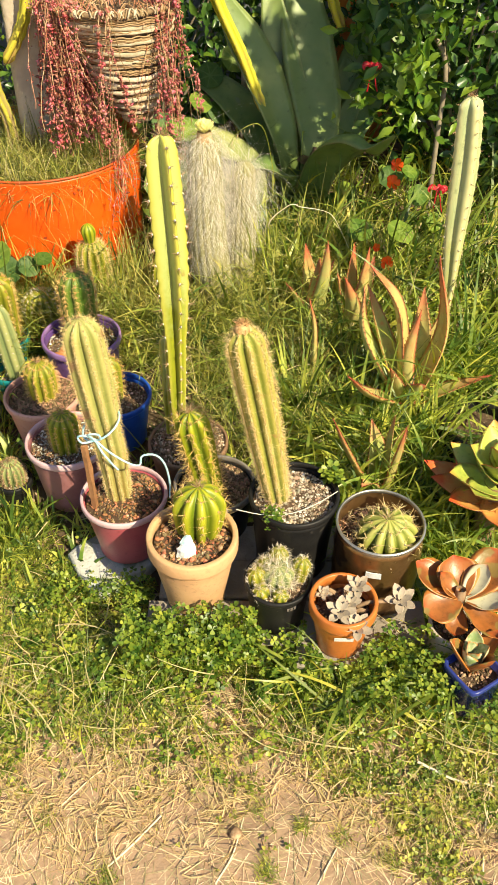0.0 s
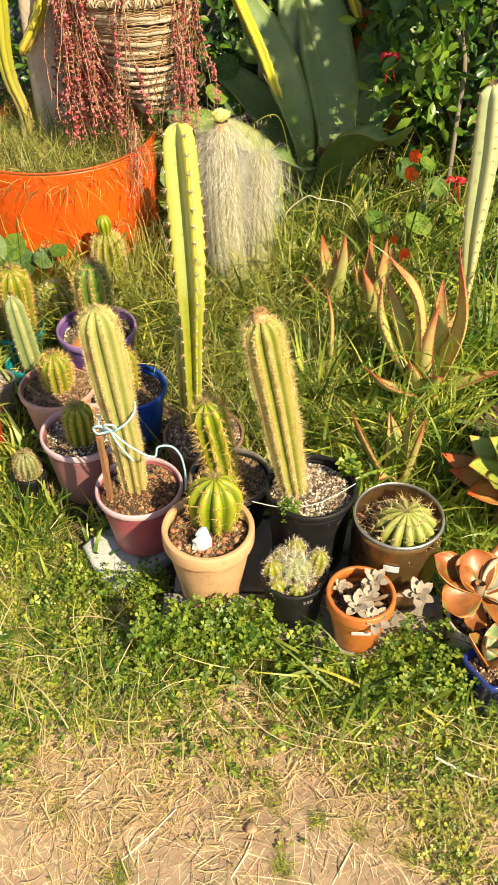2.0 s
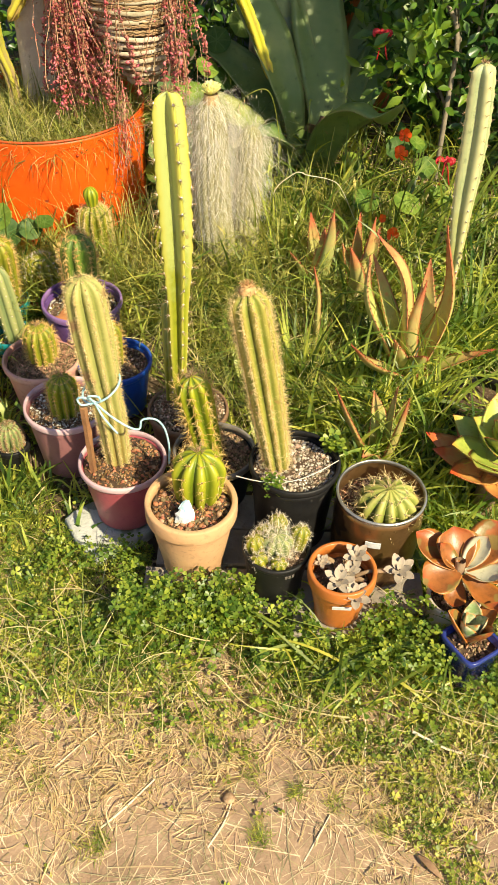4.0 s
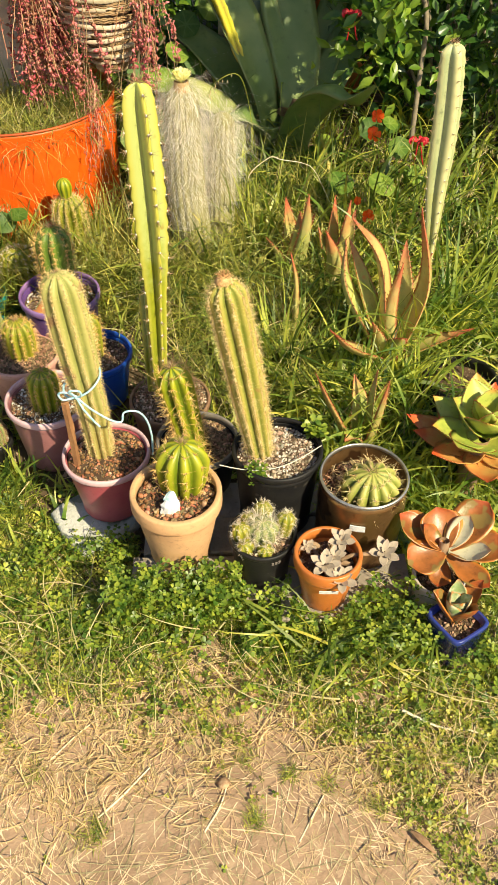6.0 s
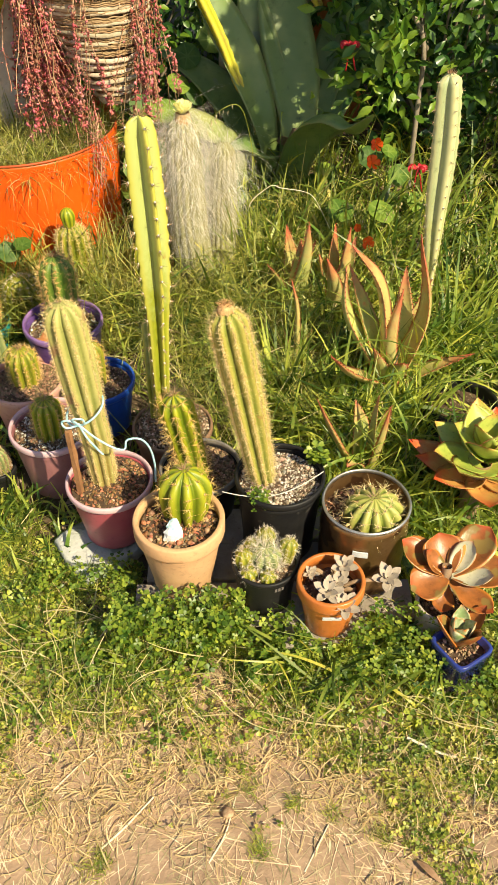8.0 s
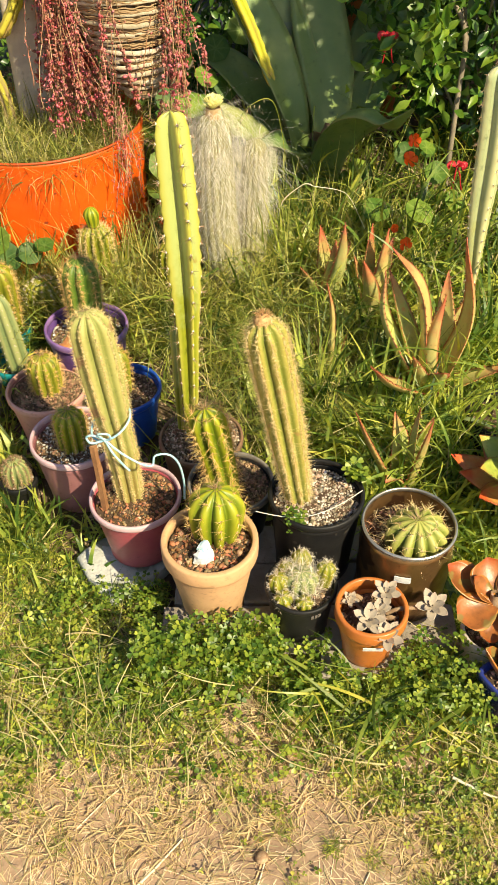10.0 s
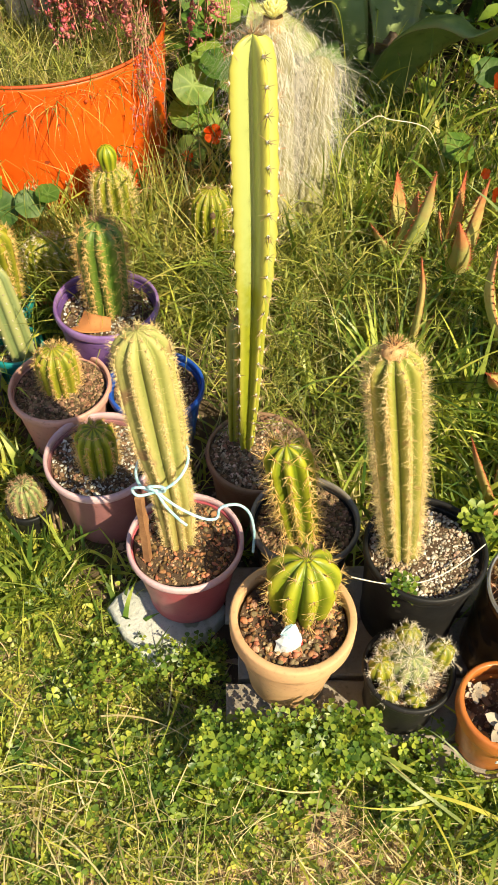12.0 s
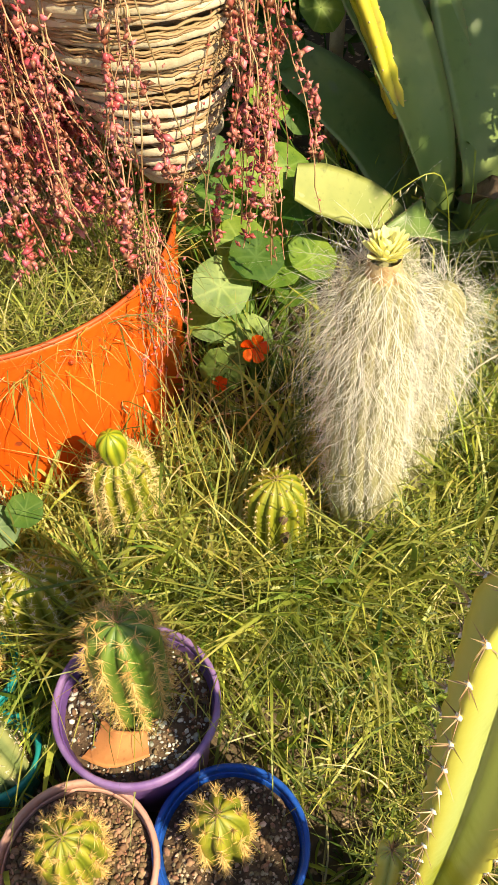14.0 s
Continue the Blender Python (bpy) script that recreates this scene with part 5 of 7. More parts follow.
BTOP = orange_basin()


def post_and_beam():
    t = thing("wooden_post", (-0.648, 2.655, BTOP - 0.06), "weathered grey wooden post with a crossbeam", "post")
    rng = np.random.default_rng(91)
    z = np.linspace(-0.01, 1.35, 26)
    # squared timber with worn, rounded edges
    th = np.linspace(0, 2 * np.pi, 40, endpoint=False)
    sq = 0.052 / (np.abs(np.cos(th)) ** 7 + np.abs(np.sin(th)) ** 7) ** (1 / 7)
    sq = sq[None] * (1 + 0.03 * np.sin(z * 9)[:, None] + rng.normal(0, 0.006, (26, 40)))
    v = np.stack([-0.022 + 0.01 * z[:, None] + sq * np.cos(th + 0.22), sq * np.sin(th + 0.22), np.repeat(z[:, None], 40, 1)], -1).reshape(-1, 3)
    f = grid_faces(26, 40)
    part("pole", Geo().add(v, [f]), M_POST, t)
    x = np.linspace(-0.11, 0.95, 16)
    v, f = tube(np.stack([x, 0 * x + 0.01, 1.22 + 0.01 * x], -1), 0.036, 12)
    part("crossbeam", Geo().add(v, f), M_POST, t)


post_and_beam()
M_WICK1 = mat("pale_wicker", (0.62, 0.53, 0.39), (0.48, 0.38, 0.26), 0.8, 30, 0.4, 160, island=0.35)
M_WICK2 = mat("brown_wicker", (0.40, 0.28, 0.15), (0.30, 0.19, 0.09), 0.85, 30, 0.4, 160, island=0.4)
M_COIR = mat("coir", (0.20, 0.13, 0.07), (0.27, 0.18, 0.10), 0.95, 40, 0.8, 120)
M_WIRE = mat("rusty_wire", (0.14, 0.09, 0.06), (0.2, 0.12, 0.07), 0.6, 40, 0.2, 120, metal=0.6)
M_VINE = mat("red_vine", (0.40, 0.17, 0.085), (0.60, 0.42, 0.24), 0.6, 20, 0.0, island=0.8)
M_VINELEAF = mat("red_bead_leaf", (0.30, 0.05, 0.04), (0.56, 0.22, 0.18), 0.38, 20, 0.0, island=0.9)


def wicker_basket():
    tip, top, rt = np.array([-0.332, 2.535, 0.612]), np.array([-0.383, 2.550, 0.945]), 0.178
    t = thing("hanging_basket", tuple(tip), "cone-shaped woven wicker hanging basket with trailing plants", "basket")
    rng = np.random.default_rng(95)
    ax = top - tip

    def ring(s, extra=0.0, wav=0.0, n=56, ph=0.0):
        a = np.linspace(0, 2 * np.pi, n)
        r = 0.026 + (rt - 0.026) * s ** 0.85 + extra
        return ax * s + np.stack([r * np.cos(a), r * np.sin(a), wav * np.sin(a * 14 + ph) + 0.004 * np.sin(a * 2 + ph * 1.7)], -1)

    v = np.concatenate([ring(s, -0.008)[:-1] for s in np.linspace(0, 0.96, 12)])
    part("liner", Geo().add(v, grid_faces(12, 55)), M_COIR, t, "brown coir liner")
    v = np.concatenate([ax * 0.9 + (ring(0.9, -0.009)[:-1] - ax * 0.9) * q for q in (1, 0.5, 0.0)])
    part("soil", Geo().add(v, grid_faces(3, 55)), M_SOIL, t, kind="stuff")
    rows = 13
    axu = unit(ax)
    for k in range(rows):
        s = (k + 0.6) / rows * 0.93
        g = Geo()
        for j in range(2):
            off = (j - 1) * 0.016 + rng.normal(0, 0.0015)
            a0, a1 = (0, 56) if j == 1 else sorted(rng.integers(0, 57, 2))
            p = (ring(s + off, 0.0078 + rng.normal(0, 0.0008), 0.0005, 57, rng.uniform(0, 6)) + np.cumsum(rng.normal(0, 0.0004, (57, 3)), 0))[a0:a1 + 1]
            if len(p) < 4:
                continue
            o = unit((p - ax * s) * [1, 1, 0])
            hw = 0.0058 * rng.uniform(0.7, 1.3)
            v = np.stack([p - axu * hw, p - axu * hw * 0.6 + o * 0.0018, p + axu * hw * 0.6 + o * 0.0018, p + axu * hw], 1)
            g.add(v.reshape(-1, 3), grid_faces(len(p), 4, False))
        part("pale_band", g, M_WICK1, t)
        g = Geo()
        for j in range(6):
            p = ring(s + 0.036 + (j - 2.5) * 0.0075, 0.0055 + 0.001 * (j % 2), 0.0, 90)
            a = np.linspace(0, 2 * np.pi, 90)
            p[:, 2] += 0.0022 * np.sin(a * 22 + j * 3.1 + k) + np.cumsum(rng.normal(0, 0.0002, 90))
            g.add(*tube(p, 0.0021, 4))
        part("twisted_band", g, M_WICK2, t, kind="stuff")
    # rim bound with short wrapped fibres
    for name, m, n in (("rim_binding", M_WICK2, 190), ("pale_binding", M_WICK1, 90)):
        g = Geo()
        for k in range(n):
            a = rng.uniform(0, 2 * np.pi)
            th = np.linspace(-0.4, 3.6, 8) + rng.normal(0, 0.3)
            aa = a + np.linspace(0, 0.10, 8) * rng.choice([-1, 1])
            rr = rt + 0.004 + (0.010 + rng.normal(0, 0.0012)) * np.cos(th)
            g.add(*tube(ax + np.stack([rr * np.cos(aa), rr * np.sin(aa), (0.011 + rng.normal(0, 0.0015)) * np.sin(th) - 0.002], -1), 0.0021, 4))
        part(name, g, m, t, kind="stuff")
    a = np.linspace(0, 2 * np.pi, 60)
    part("rim_core", Geo().add(*tube(ax + np.stack([(rt + 0.003) * np.cos(a), (rt + 0.003) * np.sin(a), 0 * a - 0.002], -1), 0.0075, 8)), M_COIR, t)
    hook = np.array([-0.40, 2.685, BTOP - 0.06 + 1.25]) - tip
    for k in range(3):
        a = k * 2.094 + 0.5
        e = ax + np.array([rt * math.cos(a), rt * math.sin(a), 0.0])
        part("wire", Geo().add(*tube(line(e, hook, 10), 0.0015, 5)), M_WIRE, t)
    # trailing red strands with bead-like leaves
    sets = ((-2.95, -2.25, 84, 0.22, 0.42), (-2.25, -1.85, 9, 0.15, 0.40), (-1.62, -1.46, 9, 0.22, 0.40), (-0.85, -0.45, 22, 0.26, 0.46), (2.2, 2.9, 14, 0.3, 0.45))
    gs, gl = Geo(), Geo()
    for a0, a1, n, l0, l1 in sets:
        for k in range(n):
            a = rng.uniform(a0, a1)
            r = rt + rng.uniform(-0.03, 0.02)
            ln = rng.uniform(l0, l1)
            b = ax + np.array([r * math.cos(a), r * math.sin(a), 0.005])
            o = np.array([math.cos(a), math.sin(a), 0])
            sway = rng.normal(0, 0.04, 3) * [1, 1, 0] + np.array([0.05 if a < -2.2 else 0.0, 0, 0])
            pts = [b, b + o * 0.02 + [0, 0, 0.01], b + o * 0.028 + [0, 0, -ln * 0.3] + sway * 0.3, b + o * 0.024 + [0, 0, -ln * 0.65] + sway * 0.7, b + o * 0.015 + [0, 0, -ln] + sway]
            p = smooth_path(pts, 22)
            p += np.cumsum(rng.normal(0, 0.0026, p.shape), 0)
            gs.add(*tube(p, rng.uniform(0.0006, 0.0012), 4))
            m = int(ln * (rng.uniform(20, 60) if rng.random() < 0.6 else rng.uniform(120, 240)))
            big = 1.5 if m > 40 else 0.9
            m = int(m * 1.7)
            ids = np.clip((rng.beta(2.2, 1.1, m) * 21).astype(int), 1, 21)
            pos = p[ids] + rng.normal(0, 0.005, (m, 3))
            s = big * (0.0022 + 0.0060 * rng.beta(1.2, 2.0, m))
            scatter(gl, BEAD_V, BEAD_F, pos, turns(unit(rng.normal(0, 1, (m, 3)) + [0, 0, -0.5]), rng.uniform(0, 6, m)), np.stack([s * 0.55, s * 0.4, s], -1))
    # strands that have grown down over the planter's edge
    for k in range(22):
        b = np.array([-0.385 + rng.normal(0, 0.016), 2.385 + rng.normal(0, 0.02), 0.60 + rng.uniform(-0.06, 0.06)]) - tip
        ln = rng.uniform(0.10, 0.26)
        sway = rng.normal(0, 0.02, 3) * [1, 0.6, 0]
        p = smooth_path([b, b + [0.01, -0.01, -ln * 0.4] + sway * 0.5, b + [0.012, -0.012, -ln] + sway], 16)
        p += np.cumsum(rng.normal(0, 0.0022, p.shape), 0)
        gs.add(*tube(p, 0.001, 4))
        m = int(ln * 130)
        pos = p[rng.integers(0, 16, m)] + rng.normal(0, 0.005, (m, 3))
        s = rng.uniform(0.002, 0.006, m)
        scatter(gl, BEAD_V, BEAD_F, pos, turns(unit(rng.normal(0, 1, (m, 3)) + [0, 0, -0.5]), rng.uniform(0, 6, m)), np.stack([s * 0.5, s * 0.3, s], -1))
    gt = Geo()
    for k in range(170):
        a, r = rng.uniform(0, 6.28), rt * 0.92 * math.sqrt(rng.random())
        b = ax * 0.91 + np.array([r * math.cos(a), r * math.sin(a), 0.0])
        d = unit(rng.normal(0, 1, 3)) * [1, 1, 0.3] * rng.uniform(0.03, 0.08)
        gt.add(*tube(line(b, b + d, 5, (0, 0, 0.02)), 0.0013, 4))
    part("top_growth", gt, M_VINE, t, "dry brown stems over the basket", kind="stuff")
    part("trailing_growth", gs, M_VINE, t, "thin dry red trailing stems", kind="stuff")
    part("bead_foliage", gl, M_VINELEAF, t, "small dark red bead leaves", kind="stuff")


wicker_basket()


def climbing_cactus():
    rng = np.random.default_rng(97)
    zb = BTOP - 0.06 + 1.22 + 0.036
    for runs, label in (
            (([(-0.09, 2.66, zb + 0.01), (-0.075, 2.62, zb - 0.2), (-0.13, 2.68, 1.03), (-0.094, 2.71, 0.894), (-0.019, 2.71, 0.735), (0.045, 2.72, 0.565)],), "yellow-green climbing cactus stem hanging over the agave"),
            (([(0.16, 2.68, zb + 0.01), (0.19, 2.78, zb - 0.2), (0.23, 2.86, 1.0), (0.26, 2.88, 0.86), (0.30, 2.90, 0.76)],), "yellow climbing cactus stem hanging behind the agave"),
            (([(-0.60, 2.64, zb - 0.02), (-0.60, 2.58, 1.2), (-0.612, 2.56, 0.98), (-0.645, 2.56, 0.87), (-0.712, 2.56, 0.765)],), "bright yellow climbing cactus stem beside the post")):
        t = thing("climbing_cactus", runs[0][0], label, "cactus", "climbing cactus stems")
        for pts in runs:
            p = smooth_path(np.asarray(pts) - np.asarray(runs[0][0]), 40)
            add_cactus(t, p, [0.020, 0.022, 0.024, 0.022, 0.020, 0.018], 3, 0.55, C_EPI, M_SPINEDARK, rng, turn=0.6, areoles=0.04, scallop=0.12, count=3, length=0.005, felt=0.002, twist=1.2)
    t = thing("climbing_cactus", (-0.732, 2.58, BTOP - 0.06), "old yellow-green cactus stem rooted in the planter", "cactus", "climbing cactus stems")
    o = np.array(t.location)
    add_cactus(t, smooth_path(np.array([(-0.732, 2.58, BTOP - 0.06), (-0.740, 2.58, 0.60), (-0.762, 2.58, 0.68), (-0.768, 2.58, 0.77), (-0.757, 2.58, 0.90), (-0.75, 2.60, 1.2)]) - o, 36), [0.020, 0.019, 0.024, 0.027, 0.027, 0.024], 4, 0.40, C_OLDSTEM, M_SPINEDARK, rng,
               turn=0.3, areoles=0.035, scallop=0.1, count=3, length=0.006, felt=0.002)


climbing_cactus()


# ---- background ----
M_FENCE = mat("painted_fence", (0.13, 0.15, 0.18), (0.17, 0.19, 0.21), 0.8, 8, 0.4, 60)
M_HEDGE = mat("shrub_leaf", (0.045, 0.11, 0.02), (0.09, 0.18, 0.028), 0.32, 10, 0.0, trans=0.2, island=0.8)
# brighter, yellower copy of the shrub leaf: sunlight put into the colour
M_HEDGELIT = mat("lit_shrub_leaf", (0.11, 0.23, 0.02), (0.20, 0.30, 0.03), 0.35, 10, 0.0, trans=0.35, island=0.7)
M_BARK = mat("shrub_bark", (0.30, 0.25, 0.18), (0.22, 0.18, 0.13), 0.85, 30, 0.4, 120)
M_NAST = mat("nasturtium_leaf", (0.085, 0.18, 0.02), (0.17, 0.27, 0.032), 0.5, 22, 0.15, 80, trans=0.35, objrand=0.7, crest=(0.22, 0.33, 0.07))
M_NASTFL = mat("orange_petal", (0.95, 0.13, 0.004), (0.95, 0.21, 0.008), 0.5, 40, 0.0, trans=0.4, island=0.3)
M_HIBFL = mat("crimson_petal", (0.62, 0.02, 0.03), (0.50, 0.015, 0.03), 0.45, 40, 0.0, trans=0.25)

fence = thing("fence", (0.0, 3.75, 0.0), "grey-blue painted board fence behind the plants", "fence", kind="structure")
for k in range(34):
    g = Geo()
    x0 = -2.4 + k * 0.142
    v = np.array([(x, y, z) for z in (0.15, 1.9) for x, y in ((x0, -0.012), (x0 + 0.132, -0.012), (x0 + 0.132, 0.012), (x0, 0.012))])
    g.add(v, np.array([[0, 1, 5, 4], [1, 2, 6, 5], [2, 3, 7, 6], [3, 0, 4, 7], [4, 5, 6, 7], [3, 2, 1, 0]]))
    part("board", g, M_FENCE, fence, smooth=False)
for z in (0.6, 1.5):
    v = np.array([(x, y, zz) for zz in (z, z + 0.09) for x, y in ((-2.4, 0.013), (2.42, 0.013), (2.42, 0.05), (-2.4, 0.05))])
    part("rail", Geo().add(v, np.array([[0, 1, 5, 4], [1, 2, 6, 5], [2, 3, 7, 6], [3, 0, 4, 7], [4, 5, 6, 7], [3, 2, 1, 0]])), M_FENCE, fence, smooth=False)

LEAF_V = np.array([(0, 0, 0), (-0.15, 0.22, 0.06), (-0.22, 0.45, 0.10), (-0.13, 0.72, 0.05), (0, 1.0, -0.10), (0.13, 0.72, 0.05), (0.22, 0.45, 0.10), (0.15, 0.22, 0.06), (0, 0.3, 0), (0, 0.68, 0)])
LEAF_F = [np.array([[0, 8, 2, 1], [8, 9, 3, 2], [0, 7, 6, 8], [8, 6, 5, 9]]), np.array([[9, 4, 3], [9, 5, 4]])]


def leaf_cloud(geo, pos, size, rng, toward=(0, -0.5, 0.6)):
    n = len(pos)
    nrm = unit(rng.normal(0, 0.6, (n, 3)) + np.asarray(toward))
    scatter(geo, LEAF_V, LEAF_F, pos, turns(nrm, rng.uniform(0, 6.28, n)), size)


def shrub(x, y, rx, ry, z0, z1, count, size, seed, name, label, lit=0.12, group=""):
    t = ground_plant(name, x, y, label, "shrub", group=group)
    rng = np.random.default_rng(seed)
    for _ in range(9):
        a = rng.uniform(0, 6.28)
        e = np.array([rx * 0.8 * math.cos(a), ry * 0.8 * math.sin(a), rng.uniform(0.4, 0.95) * (z1 - z0)])
        p = smooth_path([(0, 0, 0), e * [0.35, 0.35, 0.45] + rng.normal(0, 0.03, 3), e], 14)
        part("branch", Geo().add(*tube(p, np.linspace(0.007, 0.002, 14), 7)), M_BARK, t)
    # the 'lit' share of leaves wears the brighter colour as if in sun
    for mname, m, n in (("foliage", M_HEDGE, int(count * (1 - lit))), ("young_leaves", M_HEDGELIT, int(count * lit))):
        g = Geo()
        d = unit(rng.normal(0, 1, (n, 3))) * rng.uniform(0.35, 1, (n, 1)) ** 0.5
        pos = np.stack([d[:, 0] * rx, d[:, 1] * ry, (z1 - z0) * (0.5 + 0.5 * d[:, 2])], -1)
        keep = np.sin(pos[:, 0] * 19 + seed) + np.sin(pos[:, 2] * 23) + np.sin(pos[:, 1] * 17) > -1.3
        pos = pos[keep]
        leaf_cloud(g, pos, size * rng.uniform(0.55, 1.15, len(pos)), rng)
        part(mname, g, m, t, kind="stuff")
    return t


# An unseen tree, added only to throw shade on the agave.
def shade_tree():
    t = ground_plant("shade_tree", 1.30, 1.50, "unseen tree added out of view to shade the agave", "tree")
    rng = np.random.default_rng(17)
    part("trunk", Geo().add(*tube(smooth_path([(0, 0, -0.02), (-0.03, 0.02, 0.6), (-0.07, 0.05, 1.2), (-0.14, 0.09, 1.70)], 20), np.linspace(0.04, 0.02, 20), 10)), M_BARK, t)
    # crown lobes set towards the sun from the agave leaves they darken
    lobes = ((-0.27, 0.31, 1.92, 0.20, 1100), (-0.05, -0.10, 1.90, 0.13, 500), (-0.21, 0.04, 1.96, 0.13, 480))
    spots = []
    for cx, cy, cz, r, n in lobes:
        for k in range(5):
            a = k * 1.257
            e = np.array([cx + 0.6 * r * math.cos(a), cy + 0.6 * r * math.sin(a), cz + 0.10 * (k % 2) - 0.05])
            part("limb", Geo().add(*tube(smooth_path([(-0.10, 0.07, 1.45), (e + [-0.10, 0.07, 1.55]) / 2, e], 10), np.linspace(0.014, 0.005, 10), 7)), M_BARK, t)
        d = unit(rng.normal(0, 1, (n, 3))) * rng.uniform(0.3, 1, (n, 1)) ** 0.5
        spots.append(np.array([cx, cy, cz]) + d * [r, r, r * 0.75])
    pos = np.concatenate(spots)
    pos = pos[np.sin(pos[:, 0] * 21) + np.sin(pos[:, 2] * 19) + np.sin(pos[:, 1] * 23) > -1.4]
    g = Geo()
    leaf_cloud(g, pos, 0.06 * rng.uniform(0.6, 1.1, len(pos)), rng)
    part("crown", g, M_HEDGE, t, kind="stuff")


shrub(0.72, 2.86, 0.42, 0.30, 0.2, 1.35, 3400, 0.068, 1, "hibiscus_bush", "dark glossy hibiscus bush with crimson flowers", 0.15)
shrub(1.20, 2.60, 0.38, 0.30, 0.1, 1.1, 2600, 0.052, 2, "shrub", "dense dark green garden shrub", 0.06, "background shrubs")
shrub(0.35, 3.30, 0.50, 0.25, 0.2, 1.35, 3200, 0.055, 3, "shrub", "dense dark green garden shrub", 0.06, "background shrubs")
shrub(-0.35, 3.20, 0.45, 0.22, 0.2, 1.25, 2800, 0.055, 4, "shrub", "dense dark green garden shrub", 0.08, "background shrubs")
shrub(-1.15, 3.10, 0.50, 0.28, 0.2, 1.3, 2600, 0.055, 5, "shrub", "dense dark green garden shrub", 0.2, "background shrubs")
shrub(1.0, 3.3, 0.6, 0.25, 0.2, 1.4, 3000, 0.06, 6, "shrub", "dense dark green garden shrub", 0.06, "background shrubs")
shade_tree()
stalk = ground_plant("bare_stem", 0.60, 2.62, "thin pale bare stem of the hibiscus", "stem")
part("cane", Geo().add(*tube(smooth_path([(0, 0, 0), (0.0, 0.02, 0.3), (0.0, 0.06, 0.5), (-0.08, 0.10, 0.62), (-0.14, 0.16, 0.72)], 24), np.linspace(0.009, 0.006, 24), 8)), M_BARK, stalk)


def hibiscus_flower(at, seed):
    rng = np.random.default_rng(seed)
    t = thing("flower", at, "crimson curled hibiscus flower on the bush", "flower", "crimson flowers")
    for k in range(5):
        a = k * 1.257 + rng.normal(0, 0.2)
        d = np.array([math.cos(a), math.sin(a) * 0.6, 0.25])
        g = Geo()
        leaf_geo(g, [d * 0.004, d * 0.016 + [0, 0, 0.004], d * 0.026 + [0, 0, -0.002], d * 0.024 + [0, 0, -0.012]], [0.006, 0.014, 0.014, 0.004], 0.0015, 0.4, (0, -0.6, 0.7), 9)
        part("petal", g, M_HIBFL, t, attr="along")
    g = Geo()
    for dx in (-0.004, 0.010):
        g.add(*tube(smooth_path([(0, 0, 0), (dx, -0.008, -0.02), (dx * 1.6, -0.01, -0.05), (dx * 2.2, -0.008, -0.068)], 12), 0.0022, 6))
    part("stamen", g, M_HIBFL, t)


# loose hibiscus leaves, painted in the sunlit colour
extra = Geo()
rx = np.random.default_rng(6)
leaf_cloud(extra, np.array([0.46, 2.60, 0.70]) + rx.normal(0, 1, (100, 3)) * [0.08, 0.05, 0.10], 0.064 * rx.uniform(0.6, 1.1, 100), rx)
solo("hibiscus_sprig", extra, M_HEDGELIT, "hibiscus leaves coloured paler as if sunlit", "leaves", kind="stuff")
big = thing("garden_pot", (0.42, 3.22, 0.27), "tall terracotta garden pot behind the agave", "pot")
add_pot(big, 0.13, 0.55, M_GLAZE, None, 0.7, 0.02, 0.06, soil_drop=0.05)
pale = ground_plant("garden_stake", -0.02, 2.96, "pale peeling wooden stake behind the agave", "stake")
part("shaft", Geo().add(*tube(line((0, 0, -0.02), (0.01, 0.02, 0.42), 10), 0.014, 7)), M_WICK1, pale)
hibiscus_flower((0.368, 2.62, 0.735), 1)
hibiscus_flower((0.583, 2.45, 0.425), 2)

NL = 21
na = np.linspace(0, 2 * np.pi, NL, endpoint=False)
NAST_V = np.concatenate([[[0, 0, -0.10]], np.stack([0.5 * np.cos(na), 0.5 * np.sin(na), 0.02 + 0.02 * np.cos(na * 7)], -1), np.stack([(1 + 0.03 * np.cos(na * 7)) * np.cos(na), (1 + 0.04 * np.cos(na * 7)) * np.sin(na), 0.05 * np.cos(na * 3)], -1)])
NAST_F = [np.array([[0, 1 + k, 1 + (k + 1) % NL] for k in range(NL)]), np.array([[1 + k, 1 + NL + k, 1 + NL + (k + 1) % NL, 1 + (k + 1) % NL] for k in range(NL)])]


NAST_A = np.concatenate([[1.0], np.where(np.arange(NL) % 3 == 0, 0.9, 0.0), np.where(np.arange(NL) % 3 == 0, 0.7, 0.0)])


